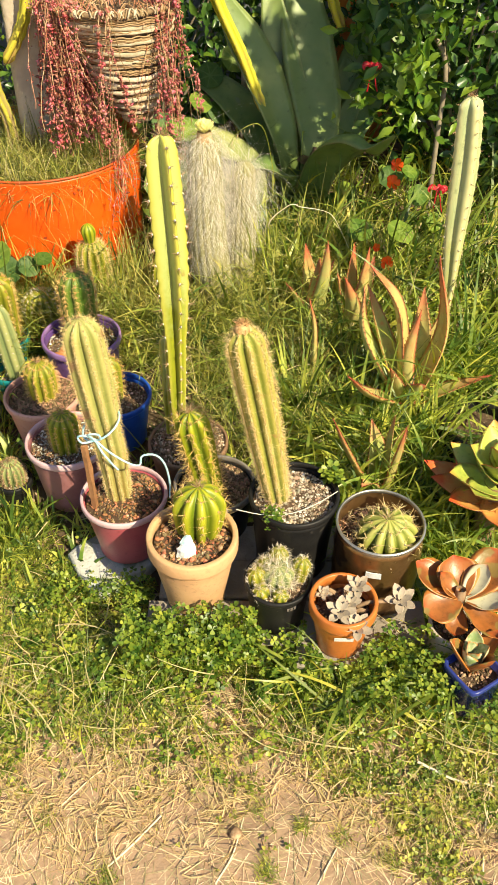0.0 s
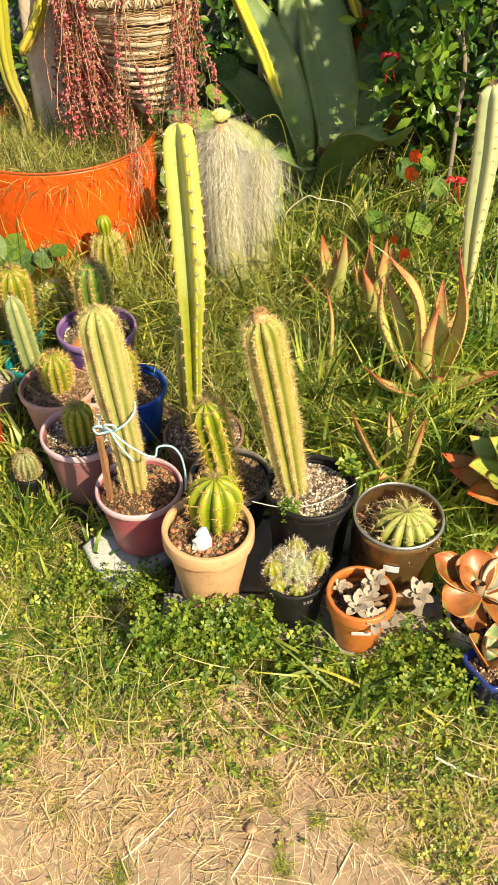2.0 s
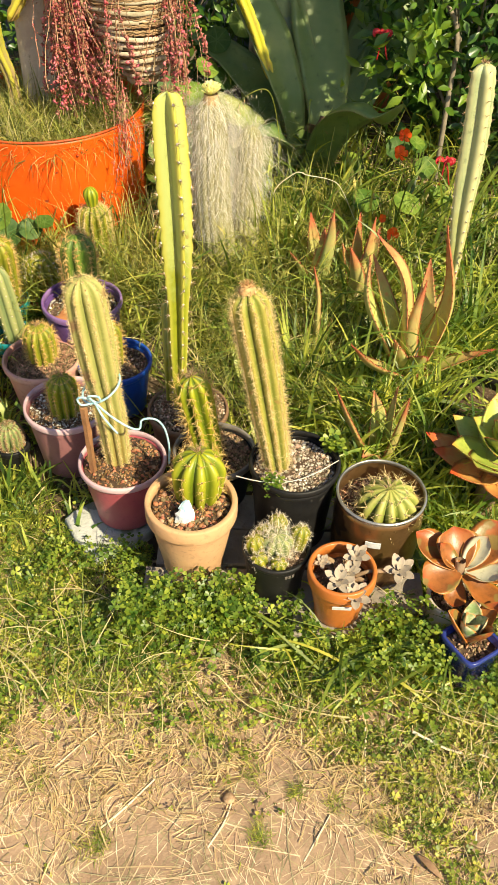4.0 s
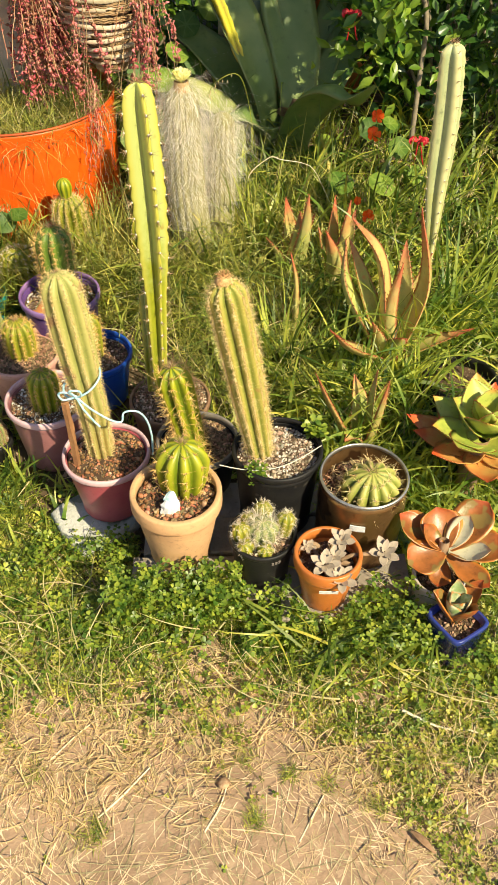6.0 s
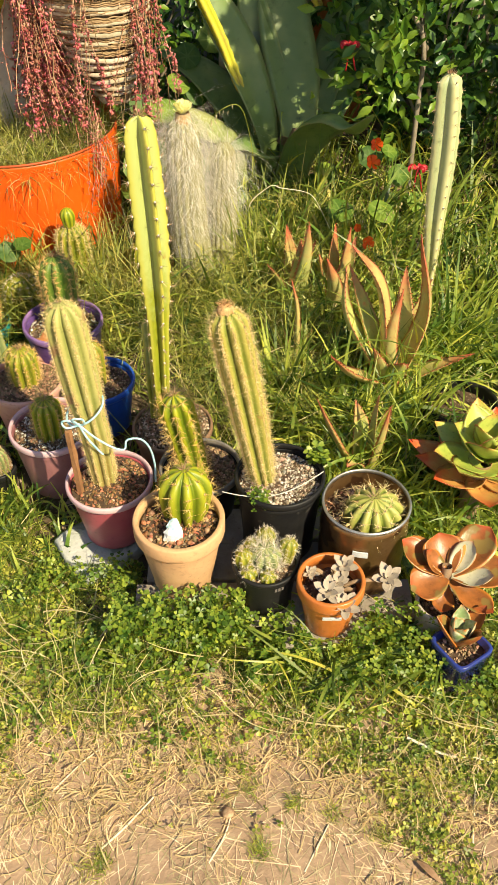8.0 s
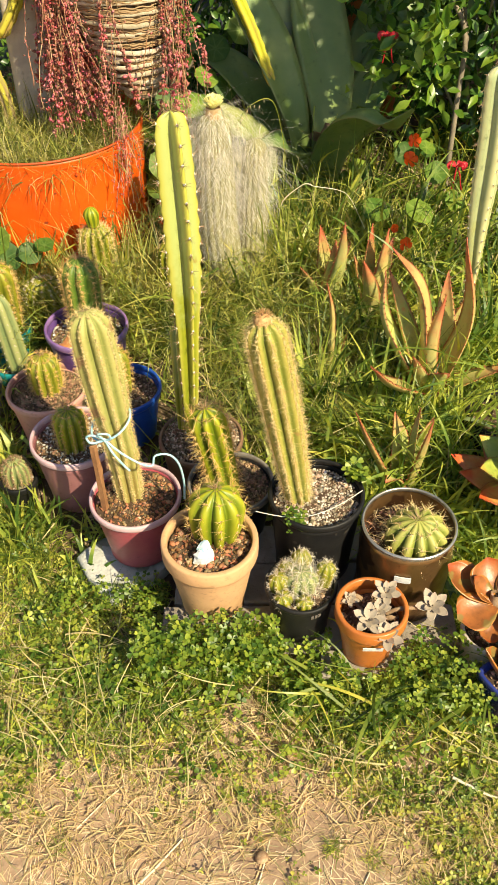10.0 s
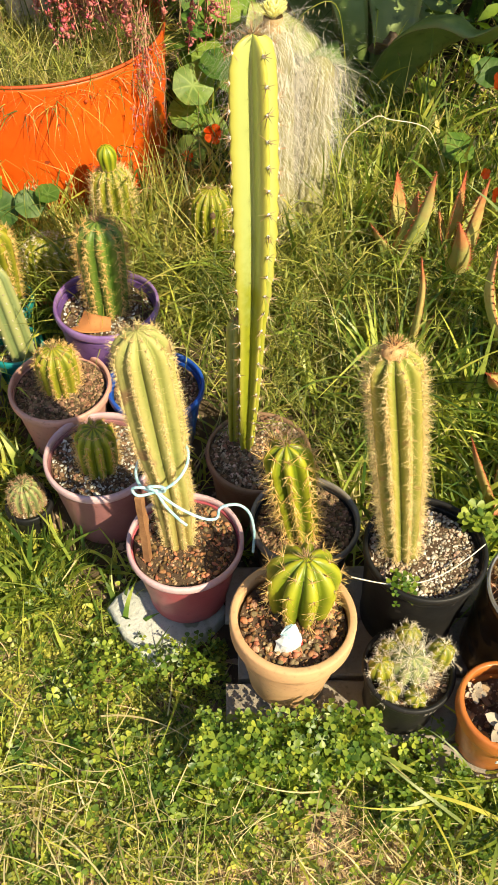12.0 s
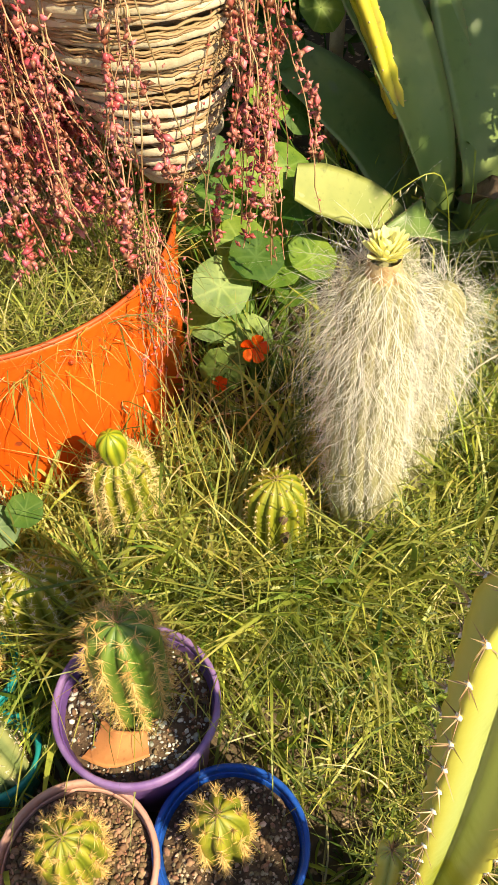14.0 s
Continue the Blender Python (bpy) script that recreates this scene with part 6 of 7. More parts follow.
def nasturtium(x, y, leaves, flowers, label, seed):
    t = ground_plant("nasturtium", x, y, label, "nasturtium", group="nasturtiums")
    o = np.array(t.location)
    rng = np.random.default_rng(seed)
    for lx, ly, lz, r in leaves:
        p = np.array([lx, ly, lz]) - o
        lf = Geo()
        nrm = unit(np.array([[0.15, -0.55, 0.8]]) + rng.normal(0, 0.22, (1, 3)))
        scatter(lf, NAST_V, NAST_F, p[None], turns(nrm, rng.uniform(0, 6, 1)), np.array([r]), NAST_A)
        leaf = part("leaf", lf, M_NAST, t, attr="crest")
        part("stalk", Geo().add(*tube(smooth_path([(rng.normal(0, 0.02), rng.normal(0, 0.02), 0), p * [0.6, 0.6, 0.5], p - nrm[0] * r * 0.1], 10), 0.0016, 5)), M_NAST, leaf)
    for fx, fy, fz, r in flowers:
        p = np.array([fx, fy, fz]) - o
        fg = Geo().add(*tube(smooth_path([(0, 0, 0), p * [0.6, 0.6, 0.6], p], 10), 0.0014, 5))
        fl = part("flower", fg, M_NAST, t, "orange nasturtium flower")
        fd = unit(np.array([0.25, -0.75, 0.6]) + rng.normal(0, 0.15, 3))
        rr = turns(fd[None], np.array([rng.uniform(0, 6)]))[0]
        for k in range(5):
            a = k * 1.257
            d = rr @ np.array([math.cos(a), math.sin(a), rng.uniform(0.15, 0.5)])
            g = Geo()
            leaf_geo(g, [p + d * q * r + fd * 0.15 * r * q for q in (0.05, 0.4, 0.8, 1.0)], [r * 0.12, r * 0.4, r * 0.85, r * 0.95, r * 0.5], 0.001, 0.2, unit(fd + rng.normal(0, 0.3, 3)), 9)
            part("petal", g, M_NASTFL, fl, attr="along")


rngn = np.random.default_rng(77)
nasturtium(0.50, 2.52, [(0.452, 2.275, 0.378, 0.042), (0.335, 2.32, 0.36, 0.042), (0.46, 2.60, 0.40, 0.04), (0.55, 2.55, 0.36, 0.038), (0.33, 2.46, 0.27, 0.045), (0.60, 2.48, 0.30, 0.035), (0.42, 2.50, 0.22, 0.04), (0.54, 2.45, 0.24, 0.03)] +
           [(0.45 + rngn.normal(0, 0.14), 2.60 + rngn.normal(0, 0.08), 0.28 + rngn.normal(0, 0.06), 0.022 + 0.014 * rngn.random()) for _ in range(14)],
           [(0.440, 2.455, 0.446, 0.023), (0.452, 2.48, 0.493, 0.020), (0.398, 2.165, 0.334, 0.020), (0.37, 2.20, 0.365, 0.012)], "round-leaved nasturtium with orange flowers", 1)
nasturtium(-0.25, 2.55, [(-0.28, 2.50, 0.42, 0.05), (-0.22, 2.52, 0.46, 0.045), (-0.30, 2.52, 0.34, 0.045), (-0.24, 2.50, 0.30, 0.045), (-0.18, 2.56, 0.40, 0.042), (-0.27, 2.60, 0.52, 0.04), (-0.20, 2.62, 0.55, 0.045), (-0.29, 2.46, 0.27, 0.04), (-0.14, 2.60, 0.50, 0.04), (-0.33, 2.60, 0.48, 0.035), (-0.21, 2.47, 0.22, 0.04)] +
           [(-0.22 + rngn.normal(0, 0.08), 2.66 + rngn.normal(0, 0.08), 0.42 + rngn.normal(0, 0.09), 0.036 + 0.012 * rngn.random()) for _ in range(22)],
           [(-0.235, 2.46, 0.315, 0.024), (-0.30, 2.42, 0.28, 0.014)], "lush nasturtium leaves beside the orange planter", 2)
nasturtium(-0.72, 2.14, [(-0.78, 2.14, 0.37, 0.045), (-0.72, 2.15, 0.37, 0.04), (-0.70, 2.12, 0.335, 0.045), (-0.63, 2.12, 0.35, 0.032), (-0.588, 2.129, 0.37, 0.026), (-0.83, 2.17, 0.38, 0.04), (-0.76, 2.10, 0.32, 0.035)], [], "nasturtium leaves in front of the orange planter", 3)
nasturtium(0.02, 2.80, [(0.003, 2.80, 0.45, 0.022), (-0.06, 2.82, 0.44, 0.024), (0.04, 2.86, 0.48, 0.025), (-0.03, 2.9, 0.50, 0.03), (-0.10, 2.84, 0.52, 0.04), (-0.13, 2.9, 0.62, 0.045), (-0.05, 2.94, 0.66, 0.045), (-0.16, 2.82, 0.56, 0.04)], [], "small nasturtium leaves behind the prickly pear", 4)


def tyre_planter():
    t = ground_plant("planter_ring", 0.60, 1.66, "old black plastic planter ring behind the rosette", "planter")
    prof = [(0.085, 0.0), (0.10, 0.01), (0.105, 0.06), (0.098, 0.115), (0.092, 0.12), (0.086, 0.115), (0.088, 0.06), (0.082, 0.01)]
    part("shell", Geo().add(*lathe(prof, 40, 0.01, 2)), M_BLACK, t)
    v, f = lathe([(0.086, 0.085), (0.04, 0.09), (0, 0.09)], 30)
    part("soil", Geo().add(v, f), M_SOIL, t, kind="stuff")


tyre_planter()


# ---- grass, clover, lawn and litter ----
POTS = ((-0.287, 1.344, 0.105), (-0.118, 1.162, 0.10), (0.061, 1.112, 0.078), (0.191, 1.043, 0.076), (0.277, 1.196, 0.10), (0.098, 1.273, 0.105), (-0.080, 1.385, 0.10),
        (-0.153, 1.568, 0.11), (-0.352, 1.715, 0.10), (-0.454, 1.877, 0.112), (-0.539, 1.711, 0.105), (-0.447, 1.539, 0.108), (-0.597, 1.52, 0.05), (-0.70, 1.985, 0.07),
        (-0.66, 1.875, 0.06), (-0.745, 1.655, 0.06), (-0.722, 1.785, 0.047), (-0.60, 2.075, 0.07), (-0.455, 2.155, 0.07), (-0.24, 2.13, 0.045), (BX, BY, BR + 0.01),
        (0.431, 1.046, 0.06), (0.452, 0.945, 0.058), (0.60, 1.66, 0.10))


def pots_clear(x, y, margin=0.0):
    ok = np.ones(len(x), bool)
    for px, py, pr in POTS:
        ok &= (x - px) ** 2 + (y - py) ** 2 > (pr + margin) ** 2
    return ok


def clear_of(x, y, margin=0.0):
    ok = np.ones(len(x), bool)
    for px, py, pr in POTS:
        ok &= (x - px) ** 2 + (y - py) ** 2 > (pr + margin) ** 2
    ok &= ~((np.abs(x - 0.07) < 0.29 + margin) & (np.abs(y - 1.20) < 0.155 + margin))
    return ok


def blades(geo, x, y, z, ln, w, el, bend, rng, segs=4, a=None, wild=0.5):
    """Tapered blades: each starts at its elevation (radians) and bends over by 'bend'; some kink half way."""
    n = len(x)
    a = rng.uniform(0, 6.283, n) if a is None else a
    q = np.linspace(0, 1, segs + 1)
    ang = el[:, None] - bend[:, None] * (q[:-1] + 0.5 / segs) ** 1.4 * 1.3
    kink = (rng.random(n) < 0.12)[:, None] * (q[:-1] > rng.uniform(0.3, 0.7, n)[:, None]) * rng.uniform(0.5, 1.6, n)[:, None]
    ang = ang - kink
    turn = a[:, None] + rng.normal(0, wild, n)[:, None] * q[:-1]
    step = (ln / segs)[:, None, None] * np.stack([np.cos(ang) * np.cos(turn), np.cos(ang) * np.sin(turn), np.sin(ang)], -1)
    c = np.concatenate([np.zeros((n, 1, 3)), np.cumsum(step, 1)], 1) + np.stack([x, y, z], -1)[:, None]
    c[..., 2] = np.maximum(c[..., 2], np.minimum(z, gz(x, y))[:, None] + 0.004)
    roll = rng.normal(0, 0.6, n)
    side = np.stack([-np.sin(a) * np.cos(roll), np.cos(a) * np.cos(roll), np.sin(roll)], -1)
    ww = (w[:, None] * np.clip(1.02 - q ** 2.2, 0.04, 1) * 0.5)[..., None] * side[:, None]
    v = np.stack([c - ww, c + ww], 2).reshape(-1, 3)
    k = 2 * (segs + 1)
    f = np.array([[2 * i, 2 * i + 1, 2 * i + 3, 2 * i + 2] for i in range(segs)])[None] + (np.arange(n) * k)[:, None, None]
    return geo.add(v, f.reshape(-1, 4))


def tufts(geo, rng, cx, cy, height, width, per, spread=0.012, lean=0.55, segs=5, margin=0.004):
    """Blades that fan out from tuft centres; height and width are lists per tuft."""
    n = rng.integers(per[0], per[1], len(cx))
    i = np.repeat(np.arange(len(cx)), n)
    k = len(i)
    a = rng.uniform(0, 6.283, k)
    r = spread * np.abs(rng.normal(0, 1, k))
    x, y = cx[i] + r * np.cos(a), cy[i] + r * np.sin(a)
    ok = clear_of(x, y, margin)
    x, y, a, i = x[ok], y[ok], a[ok], i[ok]
    k = len(i)
    ln = height[i] * rng.uniform(0.35, 1.15, k)
    el = np.clip(1.45 - np.abs(rng.normal(0, lean, k)), 0.1, 1.5)
    return blades(geo, x, y, gz(x, y) - 0.004, ln, width[i] * rng.uniform(0.6, 1.3, k), el, np.abs(rng.normal(0.7, 0.6, k)), rng, segs, a + rng.normal(0, 0.5, k))


def field(rng, n, x0, x1, y0, y1, patch=6.0, bias=-0.4, seed=0.0):
    x, y = rng.uniform(x0, x1, n), rng.uniform(y0, y1, n)
    keep = np.sin(x * patch * 1.3 + seed) + np.sin(y * patch * 1.7 + seed * 2) + np.sin((x + y) * patch * 2.3 + seed) + rng.normal(0, 0.7, n) > bias
    return x[keep], y[keep]


def near_left(x, y):
    """Where the grass stays low: among the front and left pots."""
    return ((x < 0.0) & (y < 1.66)) | ((x < -0.15) & (y < 1.86))


def thin_out(rng, x, y, share):
    """Leaves out most coarse grass where the feathery weeds grow."""
    inside = ((x + 0.06) / 0.30) ** 2 + ((y - 1.86) / 0.30) ** 2 < 1
    keep = ~inside | (rng.random(len(x)) > share)
    return x[keep], y[keep]


def tall_grass():
    rng = np.random.default_rng(201)
    g, gb, gf, gd, gy = Geo(), Geo(), Geo(), Geo(), Geo()
    U = rng.uniform
    # short undergrowth between the tufts
    x, y = field(rng, 4600, -1.25, 1.25, 1.36, 2.9, 5, -1.4)
    ok = clear_of(x, y, 0.003)
    x, y = x[ok], y[ok]
    n = len(x)
    blades(g, x, y, gz(x, y) - 0.004, U(0.03, 0.11, n) * np.where(near_left(x, y), 0.7, 1.0), U(0.003, 0.008, n), U(0.1, 1.3, n), U(0.0, 1.2, n), rng, 3)
    # tufts of every size
    x, y = field(rng, 900, -1.25, 1.25, 1.38, 3.0, 5, -1.0, 1)
    x, y = thin_out(rng, x, y, 0.8)
    h = 0.12 + 0.32 * rng.beta(1.6, 2.2, len(x))
    h *= np.where(near_left(x, y), 0.5, np.where((x < -0.1) & (y < 2.1), 0.75, 1.0)) * (0.75 + 0.4 * np.clip((y - 1.6) / 0.8, 0, 1))
    tufts(g, rng, x, y, h, U(0.0045, 0.0115, len(x)), (3, 9), 0.02, 0.6, 7)
    # single blades going their own way
    x, y = field(rng, 1700, -1.1, 1.2, 1.40, 2.8, 6, -0.8, 7)
    x, y = thin_out(rng, x, y, 0.75)
    ok = clear_of(x, y, 0.004)
    x, y = x[ok], y[ok]
    n = len(x)
    blades(g, x, y, gz(x, y) - 0.004, U(0.12, 0.40, n) * np.where(near_left(x, y), 0.4, 1.0), U(0.005, 0.0125, n), U(0.1, 1.4, n), U(-0.1, 1.5, n), rng, 8, wild=1.0)
    # low tufts by the left lawn and the boards
    for x0, x1, y0, y1, k, l0, l1 in ((-0.98, -0.50, 1.30, 1.82, 260, 0.06, 0.19), (-0.5, -0.2, 1.42, 1.66, 45, 0.05, 0.13), (0.12, 0.56, 0.84, 0.98, 10, 0.06, 0.16), (0.36, 0.75, 1.10, 1.40, 80, 0.06, 0.2)):
        tufts(g, rng, U(x0, x1, k), U(y0, y1, k), U(l0, l1, k), U(0.002, 0.0045, k), (5, 14), 0.014, 0.6)
    # sparser growth to either side of the bed
    sx = np.concatenate([U(-2.1, -1.2, 420), U(1.2, 2.1, 420)])
    tufts(g, rng, sx, U(1.2, 3.5, 840), U(0.06, 0.22, 840), U(0.003, 0.006, 840), (5, 12), 0.03, 0.7, 4)
    solo("tall_grass", g, M_GRASS, "lush green grass growing between the cacti", "grass", kind="stuff")
    # broad arching blades round the aloes and behind the black pot
    for x0, x1, y0, y1, k, l0, l1 in ((0.0, 0.95, 1.36, 2.0, 190, 0.14, 0.30), (0.18, 0.66, 1.46, 1.74, 210, 0.16, 0.30), (-0.10, 0.9, 1.95, 2.6, 190, 0.18, 0.38), (-0.95, -0.15, 1.95, 2.3, 110, 0.16, 0.34), (0.30, 0.62, 1.10, 1.36, 60, 0.10, 0.24), (0.14, 0.66, 1.36, 1.52, 90, 0.12, 0.24), (0.34, 0.54, 1.58, 1.70, 60, 0.12, 0.22), (-0.40, 0.30, 1.66, 2.2, 95, 0.12, 0.28), (-0.9, -0.55, 1.70, 2.1, 80, 0.12, 0.26), (-0.62, -0.18, 1.98, 2.10, 40, 0.16, 0.30), (-0.2, 0.06, 2.03, 2.12, 26, 0.16, 0.30), (0.46, 0.68, 1.80, 1.96, 50, 0.26, 0.44), (-0.92, -0.50, 1.34, 1.62, 95, 0.08, 0.21), (-0.52, -0.30, 1.22, 1.46, 40, 0.05, 0.13), (0.27, 0.53, 1.58, 1.69, 40, 0.14, 0.24)):
        bx, by = thin_out(rng, U(x0, x1, k), U(y0, y1, k), 0.75)
        k = len(bx)
        tufts(gb, rng, bx, by, U(l0, l1, k), U(0.0065, 0.0145, k), (3, 8), 0.014, 0.55, 9, 0.004)
    for x0, x1, y0, y1, k, l0, l1 in ((0.28, 0.54, 1.58, 1.69, 60, 0.28, 0.40), (0.17, 0.40, 1.36, 1.44, 36, 0.18, 0.30), (0.10, 0.22, 1.70, 1.78, 30, 0.30, 0.44), (0.12, 0.38, 1.92, 2.02, 40, 0.20, 0.34)):
        tufts(gb, rng, U(x0, x1, k), U(y0, y1, k), U(l0, l1, k), U(0.005, 0.012, k), (3, 8), 0.016, 0.38, 9, 0.004)
    a = U(0, 6.28, 44)
    tufts(gb, rng, -0.153 + 0.125 * np.cos(a), 1.568 + 0.125 * np.sin(a), U(0.08, 0.19, 44), U(0.004, 0.008, 44), (3, 7), 0.012, 0.45, 7, 0.0)
    # lit grass and weeds climbing the old man cactus and the ground behind the aloes
    k = 46
    tufts(gy, rng, U(-0.18, 0.10, k), U(1.98, 2.10, k), U(0.26, 0.44, k), U(0.003, 0.007, k), (4, 9), 0.016, 0.4, 8, 0.004)
    k = 120
    tufts(gd, rng, U(0.06, 0.46, k), U(1.86, 2.36, k), U(0.10, 0.26, k), U(0.003, 0.007, k), (4, 9), 0.025, 0.9, 6, 0.004)
    tufts(gy, rng, U(0.06, 0.46, k), U(1.80, 2.36, k), U(0.14, 0.28, k), U(0.004, 0.009, k), (4, 8), 0.02, 0.8, 7, 0.004)
    k = 90
    tufts(gy, rng, U(0.04, 0.40, k), U(2.10, 2.40, k), U(0.22, 0.40, k), U(0.005, 0.011, k), (3, 7), 0.018, 0.6, 9, 0.004)
    k = 100
    tufts(gb, rng, U(0.02, 0.46, k), U(2.12, 2.38, k), U(0.16, 0.34, k), U(0.005, 0.011, k), (3, 7), 0.016, 0.6, 8, 0.004)
    solo("broad_grass", gb, M_BLADE, "broad arching green grass blades round the aloes", "grass", kind="stuff")
    # fine feathery weeds: stems with many short side sprigs
    x, y = field(rng, 560, -0.42, 0.30, 1.62, 2.30, 5, -1.2, 1)
    ok = clear_of(x, y, 0.004)
    x, y = x[ok], y[ok]
    n = len(x)
    h = U(0.08, 0.27, n)
    lx, ly = rng.normal(0, 0.5, n), rng.normal(0, 0.5, n)
    m = 24
    q = U(0.15, 1.0, (n, m))
    px, py = (x[:, None] + h[:, None] * lx[:, None] * q).ravel(), (y[:, None] + h[:, None] * ly[:, None] * q).ravel()
    pz = (gz(x, y)[:, None] + h[:, None] * q).ravel()
    k = len(px)
    blades(gf, px, py, pz, U(0.014, 0.05, k), U(0.0012, 0.003, k), U(-0.1, 1.2, k), U(-0.4, 0.8, k), rng, 2)
    blades(gf, x, y, gz(x, y), h * 1.1, np.full(n, 0.0014), np.clip(1.5 - np.hypot(lx, ly), 0.2, 1.5), np.full(n, 0.1), rng, 4, np.arctan2(ly, lx), 0.05)
    # long thin arching stalks through the weeds
    n = 520
    x, y = U(-0.40, 0.42, n), U(1.60, 2.30, n)
    ok = clear_of(x, y, 0.004)
    x, y = x[ok], y[ok]
    n = len(x)
    for geo, lo, hi in ((gf, 0, 2 * n // 3), (gd, 2 * n // 3, n)):
        k = hi - lo
        blades(geo, x[lo:hi], y[lo:hi], gz(x[lo:hi], y[lo:hi]), U(0.14, 0.36, k), U(0.0022, 0.0048, k), U(0.5, 1.5, k), U(0.3, 2.2, k), rng, 8, wild=1.2)
    # wispy grass round the planter
    x, y = field(rng, 620, -1.2, -0.12, 1.98, 2.5, 6, -0.9, 3)
    tufts(gf, rng, x, y, U(0.14, 0.34, len(x)), U(0.0022, 0.0052, len(x)), (4, 13), 0.018, 0.75)
    # thick yellowing tufts in front of the planter
    x, y = field(rng, 400, -1.0, -0.30, 2.02, 2.25, 7, -1.6, 3)
    tufts(gy, rng, x, y, U(0.12, 0.32, len(x)), U(0.0026, 0.0066, len(x)), (5, 13), 0.018, 0.6, 7, -0.03)
    # leaning blades round the small cacti before the planter
    k = 330
    tufts(gy, rng, U(-0.90, -0.16, k), U(1.99, 2.24, k), U(0.16, 0.36, k), U(0.0028, 0.0066, k), (4, 9), 0.02, 0.65, 7, -0.045)
    k = 150
    tufts(gy, rng, U(-0.66, -0.18, k), U(1.98, 2.12, k), U(0.20, 0.36, k), U(0.003, 0.007, k), (4, 9), 0.02, 0.75, 8, -0.05)
    # grass inside the planter
    n = 2600
    a, r = U(0, 6.28, n), BR * 0.93 * np.sqrt(U(0, 1, n))
    blades(gf, BX + r * np.cos(a), BY + r * np.sin(a), np.full(n, BTOP - 0.065), U(0.05, 0.20, n), U(0.0014, 0.0036, n), U(0.3, 1.5, n), U(0.0, 1.8, n), rng, 4)
    a, r = U(0, 6.28, n), BR * 0.93 * np.sqrt(U(0, 1, n))
    blades(gy, BX + r * np.cos(a), BY + r * np.sin(a), np.full(n, BTOP - 0.065), U(0.05, 0.18, n), U(0.0014, 0.0034, n), U(0.2, 1.5, n), U(0.0, 1.8, n), rng, 5)
    x, y = field(rng, 220, -0.05, 0.45, 1.75, 2.45, 6, -0.4, 9)
    tufts(gy, rng, x, y, U(0.08, 0.26, len(x)), U(0.002, 0.005, len(x)), (3, 9), 0.02, 0.6, 6)
    x, y = U(0.04, 0.34, 110), U(1.60, 2.12, 110)
    tufts(gy, rng, x, y, U(0.08, 0.22, 110), U(0.002, 0.0055, 110), (4, 10), 0.02, 0.6, 6)
    x, y = field(rng, 170, -0.02, 0.42, 1.95, 2.60, 6, -1.0, 11)
    tufts(gy, rng, x, y, U(0.10, 0.30, len(x)), U(0.0024, 0.006, len(x)), (4, 10), 0.02, 0.6, 6)
    k = 170
    tufts(gy, rng, U(0.03, 0.46, k), U(1.95, 2.48, k), U(0.12, 0.28, k), U(0.003, 0.007, k), (3, 8), 0.02, 0.6, 6)
    solo("yellowing_grass", gy, M_YELLOWGRASS, "tall yellowing grass in front of the orange planter", "grass", kind="stuff")
    solo("fine_grass", gf, M_FERNY, "fine feathery weeds and grass between the cacti", "grass", kind="stuff")
    # dry stalks, standing and fallen
    x, y = field(rng, 2400, -1.2, 1.2, 1.42, 2.8, 5, -0.6, 4)
    ok = clear_of(x, y, 0.004) & ~((x > -0.4) & (x < -0.03) & (y < 1.98) & (rng.random(len(x)) < 0.65))
    x, y = x[ok], y[ok]
    n = len(x)
    blades(gd, x, y, gz(x, y), U(0.05, 0.26, n) * np.where(near_left(x, y), 0.6, 1.0), U(0.002, 0.0055, n), U(0.0, 1.4, n), U(-0.2, 1.3, n), rng, 6, wild=0.9)
    x, y = field(rng, 1300, -0.10, 0.75, 1.42, 2.35, 6, -0.8, 6)
    ok = clear_of(x, y, 0.004)
    x, y = x[ok], y[ok]
    n = len(x)
    blades(gd, x, y, gz(x, y) + U(0, 0.06, n), U(0.06, 0.22, n), U(0.0014, 0.0038, n), U(0.0, 1.3, n), U(-0.1, 1.3, n), rng, 6, wild=1.0)
    x, y = field(rng, 150, -1.0, -0.15, 2.0, 2.3, 7, -1.0, 5)
    tufts(gd, rng, x, y, U(0.12, 0.32, len(x)), U(0.002, 0.0042, len(x)), (5, 12), 0.02, 0.8, 6, -0.03)
    n = 1300
    a, r = U(0, 6.28, n), BR * 0.93 * np.sqrt(U(0, 1, n))
    blades(gd, BX + r * np.cos(a), BY + r * np.sin(a), np.full(n, BTOP - 0.065), U(0.05, 0.2, n), U(0.0008, 0.002, n), U(0.2, 1.5, n), U(0.0, 1.8, n), rng, 5)
    solo("dry_grass", gd, M_DRYGRASS, "dry straw-coloured grass stalks among the green", "grass", kind="stuff")


tall_grass()


